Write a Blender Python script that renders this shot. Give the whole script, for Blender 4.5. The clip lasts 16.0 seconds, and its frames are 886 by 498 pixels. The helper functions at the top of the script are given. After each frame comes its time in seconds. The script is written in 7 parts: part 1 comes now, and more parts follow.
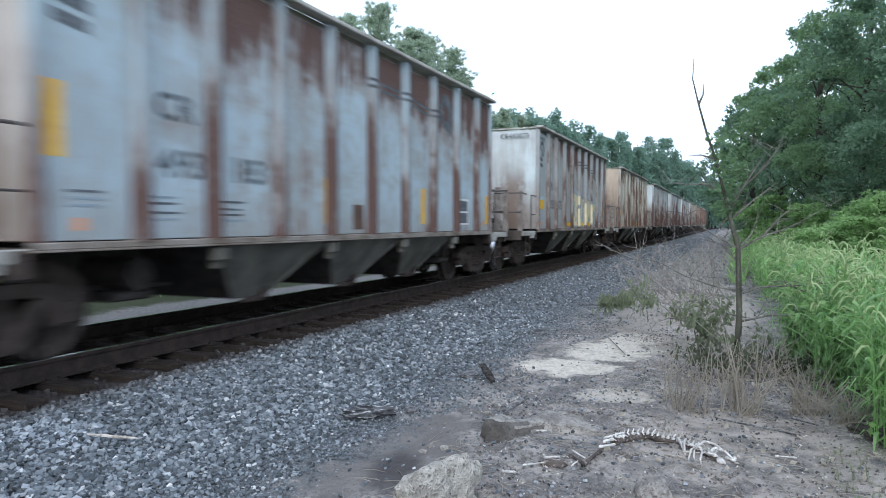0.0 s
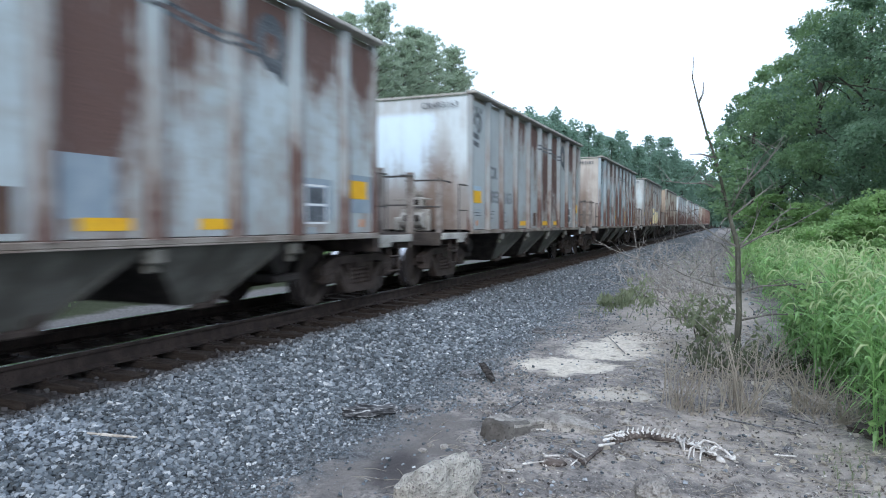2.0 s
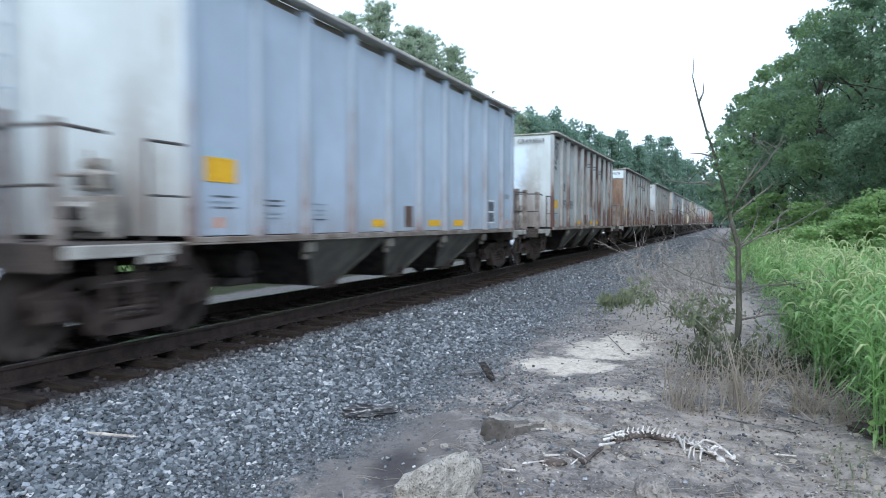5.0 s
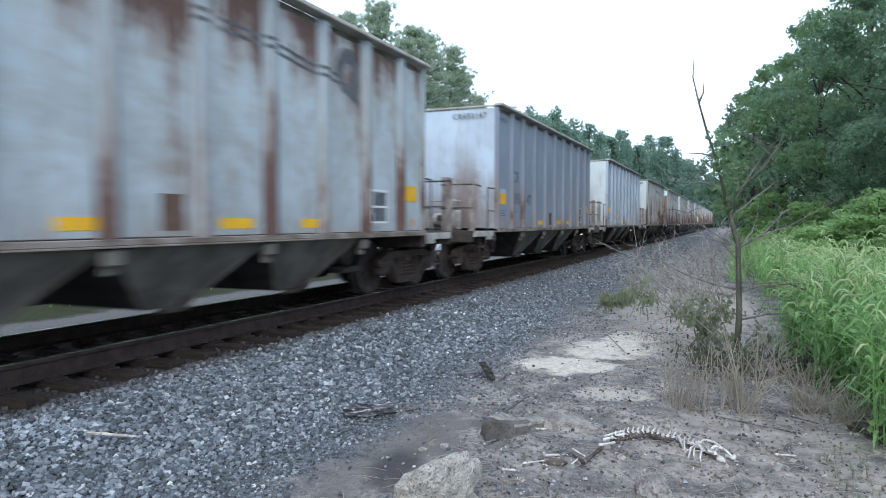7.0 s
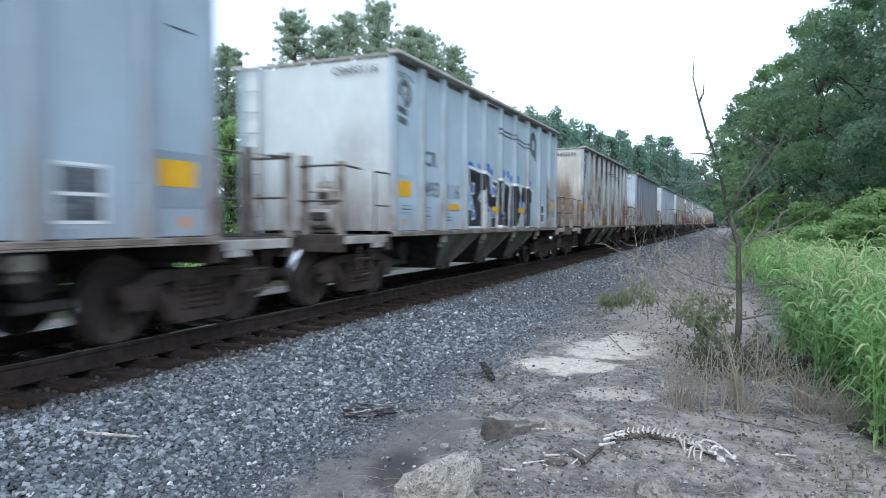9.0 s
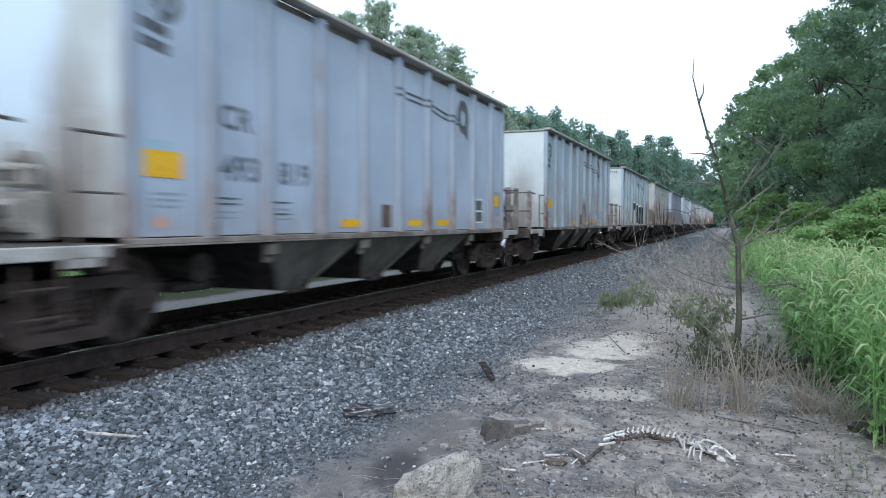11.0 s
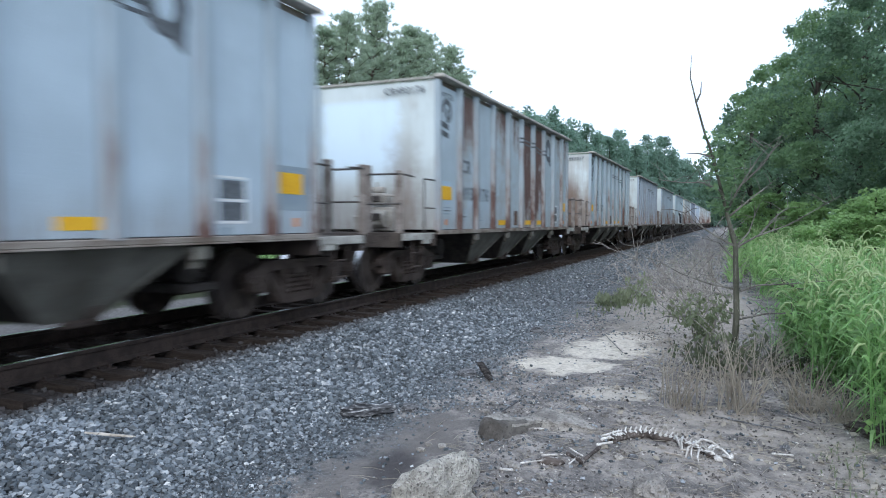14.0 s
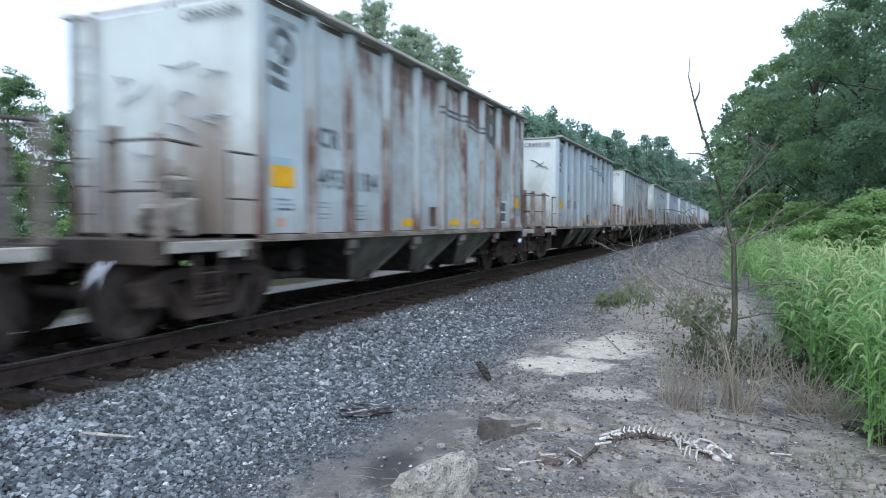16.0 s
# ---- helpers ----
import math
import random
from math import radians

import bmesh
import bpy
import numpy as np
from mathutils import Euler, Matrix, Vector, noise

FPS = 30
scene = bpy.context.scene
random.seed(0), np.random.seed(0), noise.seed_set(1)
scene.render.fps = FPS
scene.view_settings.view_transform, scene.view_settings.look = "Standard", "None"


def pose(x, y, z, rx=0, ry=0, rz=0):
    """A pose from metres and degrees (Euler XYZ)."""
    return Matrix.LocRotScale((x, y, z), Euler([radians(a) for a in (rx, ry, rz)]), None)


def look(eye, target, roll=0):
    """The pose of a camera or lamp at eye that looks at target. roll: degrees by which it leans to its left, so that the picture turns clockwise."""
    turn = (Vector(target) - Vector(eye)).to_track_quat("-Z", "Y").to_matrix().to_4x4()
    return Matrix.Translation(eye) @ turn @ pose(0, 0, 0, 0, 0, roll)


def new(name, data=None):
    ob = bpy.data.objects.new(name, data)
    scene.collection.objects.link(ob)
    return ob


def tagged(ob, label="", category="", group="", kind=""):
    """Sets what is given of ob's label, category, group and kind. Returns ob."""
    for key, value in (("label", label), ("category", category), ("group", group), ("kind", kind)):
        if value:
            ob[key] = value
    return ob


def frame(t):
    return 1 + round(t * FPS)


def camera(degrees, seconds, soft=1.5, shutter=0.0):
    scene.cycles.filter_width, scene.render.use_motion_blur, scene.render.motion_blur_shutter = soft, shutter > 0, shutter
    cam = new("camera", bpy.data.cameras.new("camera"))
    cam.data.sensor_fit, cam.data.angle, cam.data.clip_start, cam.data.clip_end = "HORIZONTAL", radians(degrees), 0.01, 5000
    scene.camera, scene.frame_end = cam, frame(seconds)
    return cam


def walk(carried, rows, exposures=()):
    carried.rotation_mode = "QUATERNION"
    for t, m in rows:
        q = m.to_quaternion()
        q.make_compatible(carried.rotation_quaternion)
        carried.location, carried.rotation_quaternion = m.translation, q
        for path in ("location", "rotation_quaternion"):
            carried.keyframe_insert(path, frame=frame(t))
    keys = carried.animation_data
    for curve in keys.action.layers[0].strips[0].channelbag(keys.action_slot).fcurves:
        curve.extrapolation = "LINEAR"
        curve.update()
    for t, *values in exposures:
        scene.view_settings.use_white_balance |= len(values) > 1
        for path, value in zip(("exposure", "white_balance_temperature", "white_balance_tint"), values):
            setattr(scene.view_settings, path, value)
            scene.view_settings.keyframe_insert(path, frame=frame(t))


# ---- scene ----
# World: the rails run along +y, rail tops at z = 0, the eye near the y axis.
EYE_Z = 1.243
TRACK_X = -6.55
cam = camera(66.4, 16.0, soft=1.0, shutter=0.5)
EYE_ROWS = ((0, 87.87, 23.16), (1.5, 87.80, 23.14), (4, 87.76, 23.15), (6.5, 87.73, 23.16), (9, 87.73, 23.17),
            (12, 87.73, 23.13), (13, 87.72, 23.06), (14, 87.72, 22.97), (15, 87.72, 22.89), (16, 87.71, 22.85))
walk(cam, [(t, pose(0, 0, EYE_Z, rx, 0, rz)) for t, rx, rz in EYE_ROWS], exposures=((0, 0.26, 6000, 7), (2, 0.31, 6000, 7), (4, 0.34, 6000, 7), (7, 0.30, 6000, 7), (9, 0.26, 6000, 7), (12, 0.18, 6000, 7), (16, 0.24, 6000, 7)))

# ---- light: a bright overcast evening sky and a weak, wide, warm sun behind the eye ----
world = bpy.data.worlds.new("overcast_sky")
scene.world = world
world.use_nodes = True
wn, wl = world.node_tree.nodes, world.node_tree.links
sky = wn.new("ShaderNodeTexSky")
sky.sky_type = 'NISHITA'
sky.sun_disc = False
sky.sun_elevation = radians(24)
sky.sun_rotation = radians(195)
sky.air_density, sky.dust_density, sky.ozone_density = 1.0, 4.0, 1.0
scale = wn.new("ShaderNodeVectorMath")
scale.operation = 'SCALE'
scale.inputs["Scale"].default_value = 0.06
cloud = wn.new("ShaderNodeRGB")
cloud.outputs[0].default_value = (1.27, 1.42, 1.69, 1)
blend = wn.new("ShaderNodeMix")
blend.data_type = 'RGBA'
blend.inputs[0].default_value = 0.8
wl.new(sky.outputs[0], scale.inputs[0])
wl.new(scale.outputs[0], blend.inputs[6])
wl.new(cloud.outputs[0], blend.inputs[7])
wl.new(blend.outputs[2], wn["Background"].inputs[0])
wn["Background"].inputs[1].default_value = 1.0
sun_data = bpy.data.lights.new("sun", 'SUN')
sun_data.energy, sun_data.angle, sun_data.color = 1.5, radians(35), (1.0, 0.95, 0.88)
sun = new("sun", sun_data)
sun.matrix_world = look((6, -20, 11), (0, 0, 0))


# ---- materials ----
def mat(name, rough=0.8, metal=0.0, spec=0.3):
    m = bpy.data.materials.new(name)
    m.use_nodes = True
    b = m.node_tree.nodes["Principled BSDF"]
    b.inputs["Roughness"].default_value = rough
    b.inputs["Metallic"].default_value = metal
    b.inputs["Specular IOR Level"].default_value = spec
    return m, m.node_tree.nodes, m.node_tree.links, b


def val(n, l, sock, v):
    if isinstance(v, (int, float, tuple)):
        sock.default_value = v
    else:
        l.new(v, sock)


def math_(n, l, op, a, b=0.0, clamp=False):
    k = n.new("ShaderNodeMath")
    k.operation, k.use_clamp = op, clamp
    val(n, l, k.inputs[0], a)
    val(n, l, k.inputs[1], b)
    return k.outputs[0]


def noise_(n, l, vec, scale, detail=4.0, rough=0.55):
    k = n.new("ShaderNodeTexNoise")
    k.inputs["Scale"].default_value, k.inputs["Detail"].default_value, k.inputs["Roughness"].default_value = scale, detail, rough
    l.new(vec, k.inputs["Vector"])
    return k.outputs["Fac"]


def ramp_(n, l, fac, lo, hi):
    k = n.new("ShaderNodeMapRange")
    k.interpolation_type = 'SMOOTHSTEP'
    val(n, l, k.inputs[0], fac)
    k.inputs[1].default_value, k.inputs[2].default_value = lo, hi
    return k.outputs[0]


def mix_(n, l, fac, a, b):
    k = n.new("ShaderNodeMix")
    k.data_type = 'RGBA'
    val(n, l, k.inputs[0], fac)
    val(n, l, k.inputs[6], a if not isinstance(a, tuple) else (*a, 1))
    val(n, l, k.inputs[7], b if not isinstance(b, tuple) else (*b, 1))
    return k.outputs[2]


def bump_(n, l, b, height, strength, dist):
    k = n.new("ShaderNodeBump")
    k.inputs["Strength"].default_value, k.inputs["Distance"].default_value = strength, dist
    l.new(height, k.inputs["Height"])
    l.new(k.outputs[0], b.inputs["Normal"])


def coords(n, l, which="Object", stretch=(1, 1, 1), shift=True):
    """Object coordinates, stretched, and moved by the object's own random number."""
    tc = n.new("ShaderNodeTexCoord")
    mp = n.new("ShaderNodeMapping")
    mp.inputs["Scale"].default_value = stretch
    l.new(tc.outputs[which], mp.inputs[0])
    if not shift:
        return mp.outputs[0]
    oi = n.new("ShaderNodeObjectInfo")
    ad = n.new("ShaderNodeVectorMath")
    ad.operation = 'MULTIPLY_ADD'
    ad.inputs[1].default_value = (37.0, 91.0, 53.0)
    l.new(oi.outputs["Random"], ad.inputs[0])
    l.new(mp.outputs[0], ad.inputs[2])
    return ad.outputs[0]


def mottled(name, c1, c2, scale=6.0, rough=0.8, metal=0.0, c3=None, fine=60.0, bump=0.3, dist=0.01, spec=0.3, stretch=(1, 1, 1)):
    """A plain surface whose colour wanders at two scales, with fine relief."""
    m, n, l, b = mat(name, rough, metal, spec)
    v = coords(n, l, "Object", stretch)
    big, small = noise_(n, l, v, scale), noise_(n, l, v, fine, 3)
    col = mix_(n, l, ramp_(n, l, big, 0.35, 0.65), c1, c2)
    if c3:
        col = mix_(n, l, ramp_(n, l, small, 0.52, 0.72), col, c3)
    l.new(col, b.inputs["Base Color"])
    bump_(n, l, b, small, bump, dist)
    return m


def paint_material(name, tint, amount, seed, patch=0.0, kind="side", clean=False):
    """Old freight-car paint. Side sheets rust from the top chord downwards in ragged runs, more towards one end of the car, and along their
    edges; stakes rust from the foot up; end sheets carry a broad brown stain thrown up from the coupler end.
    amount: how rusty, 0 to 1. patch: how much of it is rust in broad patches."""
    m, n, l, b = mat(name, 0.62, 0.0, 0.3)
    tc = n.new("ShaderNodeTexCoord")
    v = coords(n, l, "Object", (1, 1, 1))
    mv = n.new("ShaderNodeVectorMath")
    mv.inputs[1].default_value = (seed * 7.3, seed * 3.1, seed * 5.7)
    l.new(v, mv.inputs[0])
    runs = n.new("ShaderNodeMapping")
    runs.inputs["Scale"].default_value = (1, 1, 0.10)
    l.new(mv.outputs[0], runs.inputs[0])
    sep = n.new("ShaderNodeSeparateXYZ")
    l.new(tc.outputs["Generated"], sep.inputs[0])
    h = sep.outputs[2]
    streak = noise_(n, l, runs.outputs[0], 4.0, 5, 0.6)
    fine = noise_(n, l, runs.outputs[0], 22.0, 4, 0.6)
    broad = noise_(n, l, mv.outputs[0], 0.9, 4, 0.6)
    blot = noise_(n, l, mv.outputs[0], 6.0, 4, 0.65)
    grain = noise_(n, l, mv.outputs[0], 45.0, 3, 0.6)
    s = math_(n, l, 'ADD', math_(n, l, 'MULTIPLY', streak, 0.60), math_(n, l, 'MULTIPLY', fine, 0.22))
    s = math_(n, l, 'ADD', s, math_(n, l, 'MULTIPLY', blot, 0.14))
    s = math_(n, l, 'ADD', s, math_(n, l, 'MULTIPLY', math_(n, l, 'SUBTRACT', broad, 0.5), 0.30 + 0.55 * patch))
    if kind == "side":
        edge = math_(n, l, 'ABSOLUTE', math_(n, l, 'SUBTRACT', sep.outputs[1], 0.5))
        edge = ramp_(n, l, edge, 0.34, 0.5)
        s = math_(n, l, 'ADD', s, math_(n, l, 'MULTIPLY', edge, 0.06 + 0.05 * amount))
        s = math_(n, l, 'ADD', s, math_(n, l, 'MULTIPLY', math_(n, l, 'SUBTRACT', ramp_(n, l, h, 0.45, 1.0), 0.35), 0.05 + 0.26 * amount))
        foot = 0.22
    elif kind == "heavy":
        s = math_(n, l, 'ADD', s, math_(n, l, 'SUBTRACT', 0.12, math_(n, l, 'MULTIPLY', ramp_(n, l, math_(n, l, 'SUBTRACT', 0.5, h), 0.0, 0.5), 0.14)))
        foot = 0.3
    elif kind == "stake":
        s = math_(n, l, 'ADD', s, math_(n, l, 'MULTIPLY', math_(n, l, 'SUBTRACT', 0.75, h), 0.22))
        foot = 0.7
    else:
        off = math_(n, l, 'ABSOLUTE', math_(n, l, 'SUBTRACT', sep.outputs[0], 0.24))
        low = ramp_(n, l, math_(n, l, 'ADD', math_(n, l, 'SUBTRACT', 0.38 + 0.34 * amount, h), math_(n, l, 'MULTIPLY', math_(n, l, 'SUBTRACT', streak, 0.5), 0.5)), 0.0, 0.45)
        plume = math_(n, l, 'MULTIPLY', math_(n, l, 'SUBTRACT', 1.0, ramp_(n, l, math_(n, l, 'ADD', off, math_(n, l, 'MULTIPLY', math_(n, l, 'SUBTRACT', blot, 0.5), 0.2)), 0.02, 0.17)),
                      ramp_(n, l, math_(n, l, 'SUBTRACT', 0.80, h), 0.0, 0.4))
        foot = 0.5
    thr = 0.72 - 0.29 * amount
    stain = ramp_(n, l, s, thr - 0.12, thr + 0.05)
    rust = ramp_(n, l, s, thr, thr + 0.11)
    tone = mix_(n, l, ramp_(n, l, broad, 0.3, 0.7), tint, tuple(c * 0.84 for c in tint))
    tone = mix_(n, l, math_(n, l, 'MULTIPLY', ramp_(n, l, fine, 0.45, 0.7), 0.25), tone, tuple(c * 0.7 for c in tint))
    grime = math_(n, l, 'MULTIPLY', ramp_(n, l, math_(n, l, 'SUBTRACT', foot, h), 0.0, foot), ramp_(n, l, fine, 0.25, 0.7))
    tone = mix_(n, l, math_(n, l, 'MULTIPLY', grime, 0.55), tone, (0.23, 0.18, 0.145))
    if kind in ("side", "heavy") and amount > 0.2:
        grey = math_(n, l, 'MULTIPLY', ramp_(n, l, math_(n, l, 'ADD', math_(n, l, 'MULTIPLY', blot, 0.6), math_(n, l, 'MULTIPLY', broad, 0.4)), 0.42, 0.62), min(0.6, 0.75 * amount))
        tone = mix_(n, l, grey, tone, (0.31, 0.285, 0.25))
    if kind == "end":
        rust = math_(n, l, 'MULTIPLY', rust, math_(n, l, 'ADD', 0.06, math_(n, l, 'MULTIPLY', ramp_(n, l, math_(n, l, 'SUBTRACT', 0.78, h), 0.0, 0.6), 0.25 + 0.45 * amount)))
        stain = math_(n, l, 'MULTIPLY', stain, 0.55)
        if clean:     # a newer coat of pale blue paint over the middle sheet
            sx = math_(n, l, 'ABSOLUTE', math_(n, l, 'SUBTRACT', math_(n, l, 'ADD', sep.outputs[0], math_(n, l, 'MULTIPLY', math_(n, l, 'SUBTRACT', blot, 0.5), 0.12)), 0.55))
            box = math_(n, l, 'MULTIPLY', math_(n, l, 'SUBTRACT', 1.0, ramp_(n, l, sx, 0.24, 0.33)), math_(n, l, 'MULTIPLY', ramp_(n, l, h, 0.25, 0.5), math_(n, l, 'SUBTRACT', 1.0, ramp_(n, l, h, 0.86, 0.92))))
            tone = mix_(n, l, box, tone, (0.60, 0.72, 0.82))
            stain = math_(n, l, 'MULTIPLY', stain, math_(n, l, 'SUBTRACT', 1.0, math_(n, l, 'MULTIPLY', box, 0.8)))
    col = mix_(n, l, math_(n, l, 'MULTIPLY', stain, 0.5), tone, (0.27, 0.19, 0.150))
    dark = mix_(n, l, ramp_(n, l, grain, 0.35, 0.65), (0.074, 0.036, 0.030), (0.128, 0.064, 0.050))
    col = mix_(n, l, math_(n, l, 'MULTIPLY', rust, 0.9), col, dark)
    if kind == "end":
        brown = mix_(n, l, blot, (0.165, 0.120, 0.095), (0.285, 0.228, 0.185))
        col = mix_(n, l, math_(n, l, 'MULTIPLY', low, 0.10 + 0.80 * amount), col, brown)
        col = mix_(n, l, math_(n, l, 'MULTIPLY', plume, min(0.85, 0.12 + 1.1 * amount)), col, (0.175, 0.122, 0.094))
    l.new(col, b.inputs["Base Color"])
    rg = math_(n, l, 'ADD', math_(n, l, 'MULTIPLY', rust, 0.3), 0.55)
    l.new(rg, b.inputs["Roughness"])
    bump_(n, l, b, math_(n, l, 'ADD', grain, math_(n, l, 'MULTIPLY', broad, 2.0)), 0.3, 0.015)
    return m


M = {
    "rust": mottled("rusted_steel", (0.085, 0.052, 0.040), (0.15, 0.098, 0.074), 4, 0.9, 0.0, (0.07, 0.040, 0.030)),
    "sill": mottled("dirty_sill_paint", (0.16, 0.125, 0.10), (0.30, 0.27, 0.24), 3, 0.85, 0.0, (0.10, 0.06, 0.04)),
    "chord": mottled("worn_chord_paint", (0.37, 0.345, 0.315), (0.52, 0.50, 0.47), 3, 0.8, 0.0, (0.20, 0.15, 0.115)),
    "post": mottled("grimy_rail_paint_and_eave_shade", (0.17, 0.145, 0.130), (0.30, 0.27, 0.25), 4, 0.85, 0.0, (0.13, 0.085, 0.065)),
    "side_sill": mottled("rusty_sill_paint", (0.040, 0.031, 0.027), (0.080, 0.064, 0.055), 3, 0.85, 0.0, (0.15, 0.13, 0.11)),
    "plate": mottled("scuffed_white_plate", (0.30, 0.29, 0.265), (0.47, 0.46, 0.43), 3, 0.7, 0.0, (0.18, 0.13, 0.10)),
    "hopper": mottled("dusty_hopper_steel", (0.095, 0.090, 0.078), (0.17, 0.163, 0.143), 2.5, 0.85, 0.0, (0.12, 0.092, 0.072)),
    # grimy iron parts, and the shade put on bay ends and slope sheets
    "black": mottled("grimy_iron_and_underframe_shade", (0.034, 0.029, 0.027), (0.064, 0.055, 0.050), 5, 0.8),
    "truck": mottled("oily_brown_cast_steel", (0.040, 0.029, 0.025), (0.074, 0.056, 0.048), 6, 0.8),
    "wheel": mottled("worn_wheel_steel", (0.040, 0.031, 0.028), (0.074, 0.059, 0.051), 5, 0.75, 0.1),
    "bright": mottled("polished_steel_tread", (0.60, 0.60, 0.62), (0.74, 0.74, 0.77), 8, 0.20, 1.0, bump=0.05),
    "rail_side": mottled("brown_rail_web", (0.026, 0.019, 0.017), (0.048, 0.034, 0.029), 6, 0.9, 0.0, (0.022, 0.017, 0.015)),
    "tie": mottled("weathered_creosoted_wood", (0.027, 0.020, 0.017), (0.058, 0.044, 0.037), 3, 0.95, 0.0, (0.08, 0.066, 0.058), 40, 0.8, 0.02, 0.2, (1, 8, 8)),
    "yellow": mottled("yellow_reflective_sheet", (0.75, 0.40, 0.02), (0.80, 0.47, 0.03), 5, 0.45, 0.0, (0.60, 0.30, 0.03), 25, 0.05),
    "white": mottled("white_stencil_paint", (0.72, 0.74, 0.75), (0.80, 0.81, 0.82), 5, 0.6, 0.0, (0.6, 0.58, 0.55)),
    "ink": mottled("faded_black_stencil_paint", (0.050, 0.058, 0.068), (0.11, 0.12, 0.135), 4, 0.6, 0.0, (0.26, 0.28, 0.30), 30, 0.05),
    "orange": mottled("faded_orange_mark", (0.55, 0.22, 0.09), (0.65, 0.30, 0.14), 6, 0.6),
    "blue": mottled("blue_spray_paint", (0.03, 0.13, 0.55), (0.055, 0.20, 0.68), 4, 0.5),
    "teal": mottled("pale_blue_touch_up_paint", (0.34, 0.46, 0.55), (0.40, 0.50, 0.58), 4, 0.6),
    "slate": mottled("grey_blue_touch_up_paint", (0.24, 0.295, 0.345), (0.30, 0.35, 0.395), 4, 0.6),
    "rail_bar": mottled("dark_handrail_paint", (0.060, 0.054, 0.052), (0.115, 0.105, 0.10), 5, 0.8),
    "brake": mottled("dusty_grey_brake_paint", (0.26, 0.24, 0.215), (0.42, 0.40, 0.365), 4, 0.8, 0.0, (0.15, 0.105, 0.08)),
    "pale": mottled("pale_blue_fresh_paint", (0.60, 0.70, 0.78), (0.66, 0.75, 0.82), 4, 0.6),
    "cream": mottled("cream_spray_paint", (0.62, 0.55, 0.35), (0.70, 0.62, 0.42), 4, 0.6),
    "spray": mottled("black_spray_paint", (0.012, 0.013, 0.02), (0.03, 0.03, 0.045), 4, 0.4),
}


# ---- mesh helpers ----
def obj(name, mesh, material=None, parent=None, m=None, label=""):
    ob = new(name, mesh)
    if material is not None:
        if not mesh.materials:
            mesh.materials.append(material)
        elif mesh.materials[0] is not material:
            ob.material_slots[0].link = 'OBJECT'
            ob.material_slots[0].material = material
    if parent is not None:
        ob.parent = parent
    if m is not None:
        ob.matrix_basis = m
    if label:
        ob["label"] = label
    return ob


def empty(name):
    return new(name)


def bm_mesh(name, bm, smooth=False):
    me = bpy.data.meshes.new(name)
    bm.normal_update()
    bm.to_mesh(me)
    bm.free()
    if smooth:
        for p in me.polygons:
            p.use_smooth = True
    return me


def raw(name, verts, faces, smooth=False):
    me = bpy.data.meshes.new(name)
    me.from_pydata(verts, [], faces)
    if smooth:
        me.polygons.foreach_set("use_smooth", [True] * len(me.polygons))
    me.update()
    return me


def add_box(bm, c, s, bevel=0.0, rot=None):
    r = bmesh.ops.create_cube(bm, size=1.0)
    vs = r["verts"]
    mtx = Matrix.Translation(c) @ (rot or Matrix.Identity(4)) @ Matrix.Diagonal((*s, 1))
    bmesh.ops.transform(bm, matrix=mtx, verts=vs)
    if bevel:
        es = list({e for v in vs for e in v.link_edges})
        bmesh.ops.bevel(bm, geom=es, offset=bevel, segments=1, affect='EDGES', profile=0.5)


def add_bar(bm, p, q, r0, r1=None, n=8):
    p, q = Vector(p), Vector(q)
    d = q - p
    mtx = Matrix.Translation((p + q) / 2) @ d.to_track_quat('Z', 'Y').to_matrix().to_4x4()
    bmesh.ops.create_cone(bm, cap_ends=True, segments=n, radius1=r0, radius2=r0 if r1 is None else r1, depth=d.length, matrix=mtx)


def add_prism(bm, pts, axis, a, b):
    """A prism over the polygon pts, from a to b along the axis (0: pts are y, z; 1: pts are x, z; 2: pts are x, y)."""
    def at(u, v, w):
        return ((w, u, v), (u, w, v), (u, v, w))[axis]
    lo = [bm.verts.new(at(u, v, a)) for u, v in pts]
    hi = [bm.verts.new(at(u, v, b)) for u, v in pts]
    k = len(pts)
    fs = [bm.faces.new(lo), bm.faces.new(hi[::-1])]
    for i in range(k):
        fs.append(bm.faces.new((lo[(i + 1) % k], lo[i], hi[i], hi[(i + 1) % k])))
    bmesh.ops.recalc_face_normals(bm, faces=fs)


def boxed(name, s, bevel=0.0, c=(0, 0, 0)):
    bm = bmesh.new()
    add_box(bm, c, s, bevel)
    return bm_mesh(name, bm)


def tubes(paths, sides=6):
    """One mesh of tapering tubes, each a list of (point, radius)."""
    verts, faces = [], []
    for path in paths:
        base = len(verts)
        for i, (p, r) in enumerate(path):
            p, r = Vector([float(c) for c in p]), float(r)
            a = Vector(path[max(i - 1, 0)][0])
            b = Vector(path[min(i + 1, len(path) - 1)][0])
            d = (b - a).normalized()
            u = d.cross(Vector((0.31, 0.87, 0.2)))
            u = u.normalized() if u.length > 1e-4 else Vector((1, 0, 0))
            w = d.cross(u)
            for j in range(sides):
                t = 2 * math.pi * j / sides
                verts.append(tuple(p + r * (math.cos(t) * u + math.sin(t) * w)))
        for i in range(len(path) - 1):
            for j in range(sides):
                k = (j + 1) % sides
                faces.append((base + i * sides + j, base + i * sides + k, base + (i + 1) * sides + k, base + (i + 1) * sides + j))
        faces.append(tuple(base + (len(path) - 1) * sides + j for j in range(sides)))
    return verts, faces


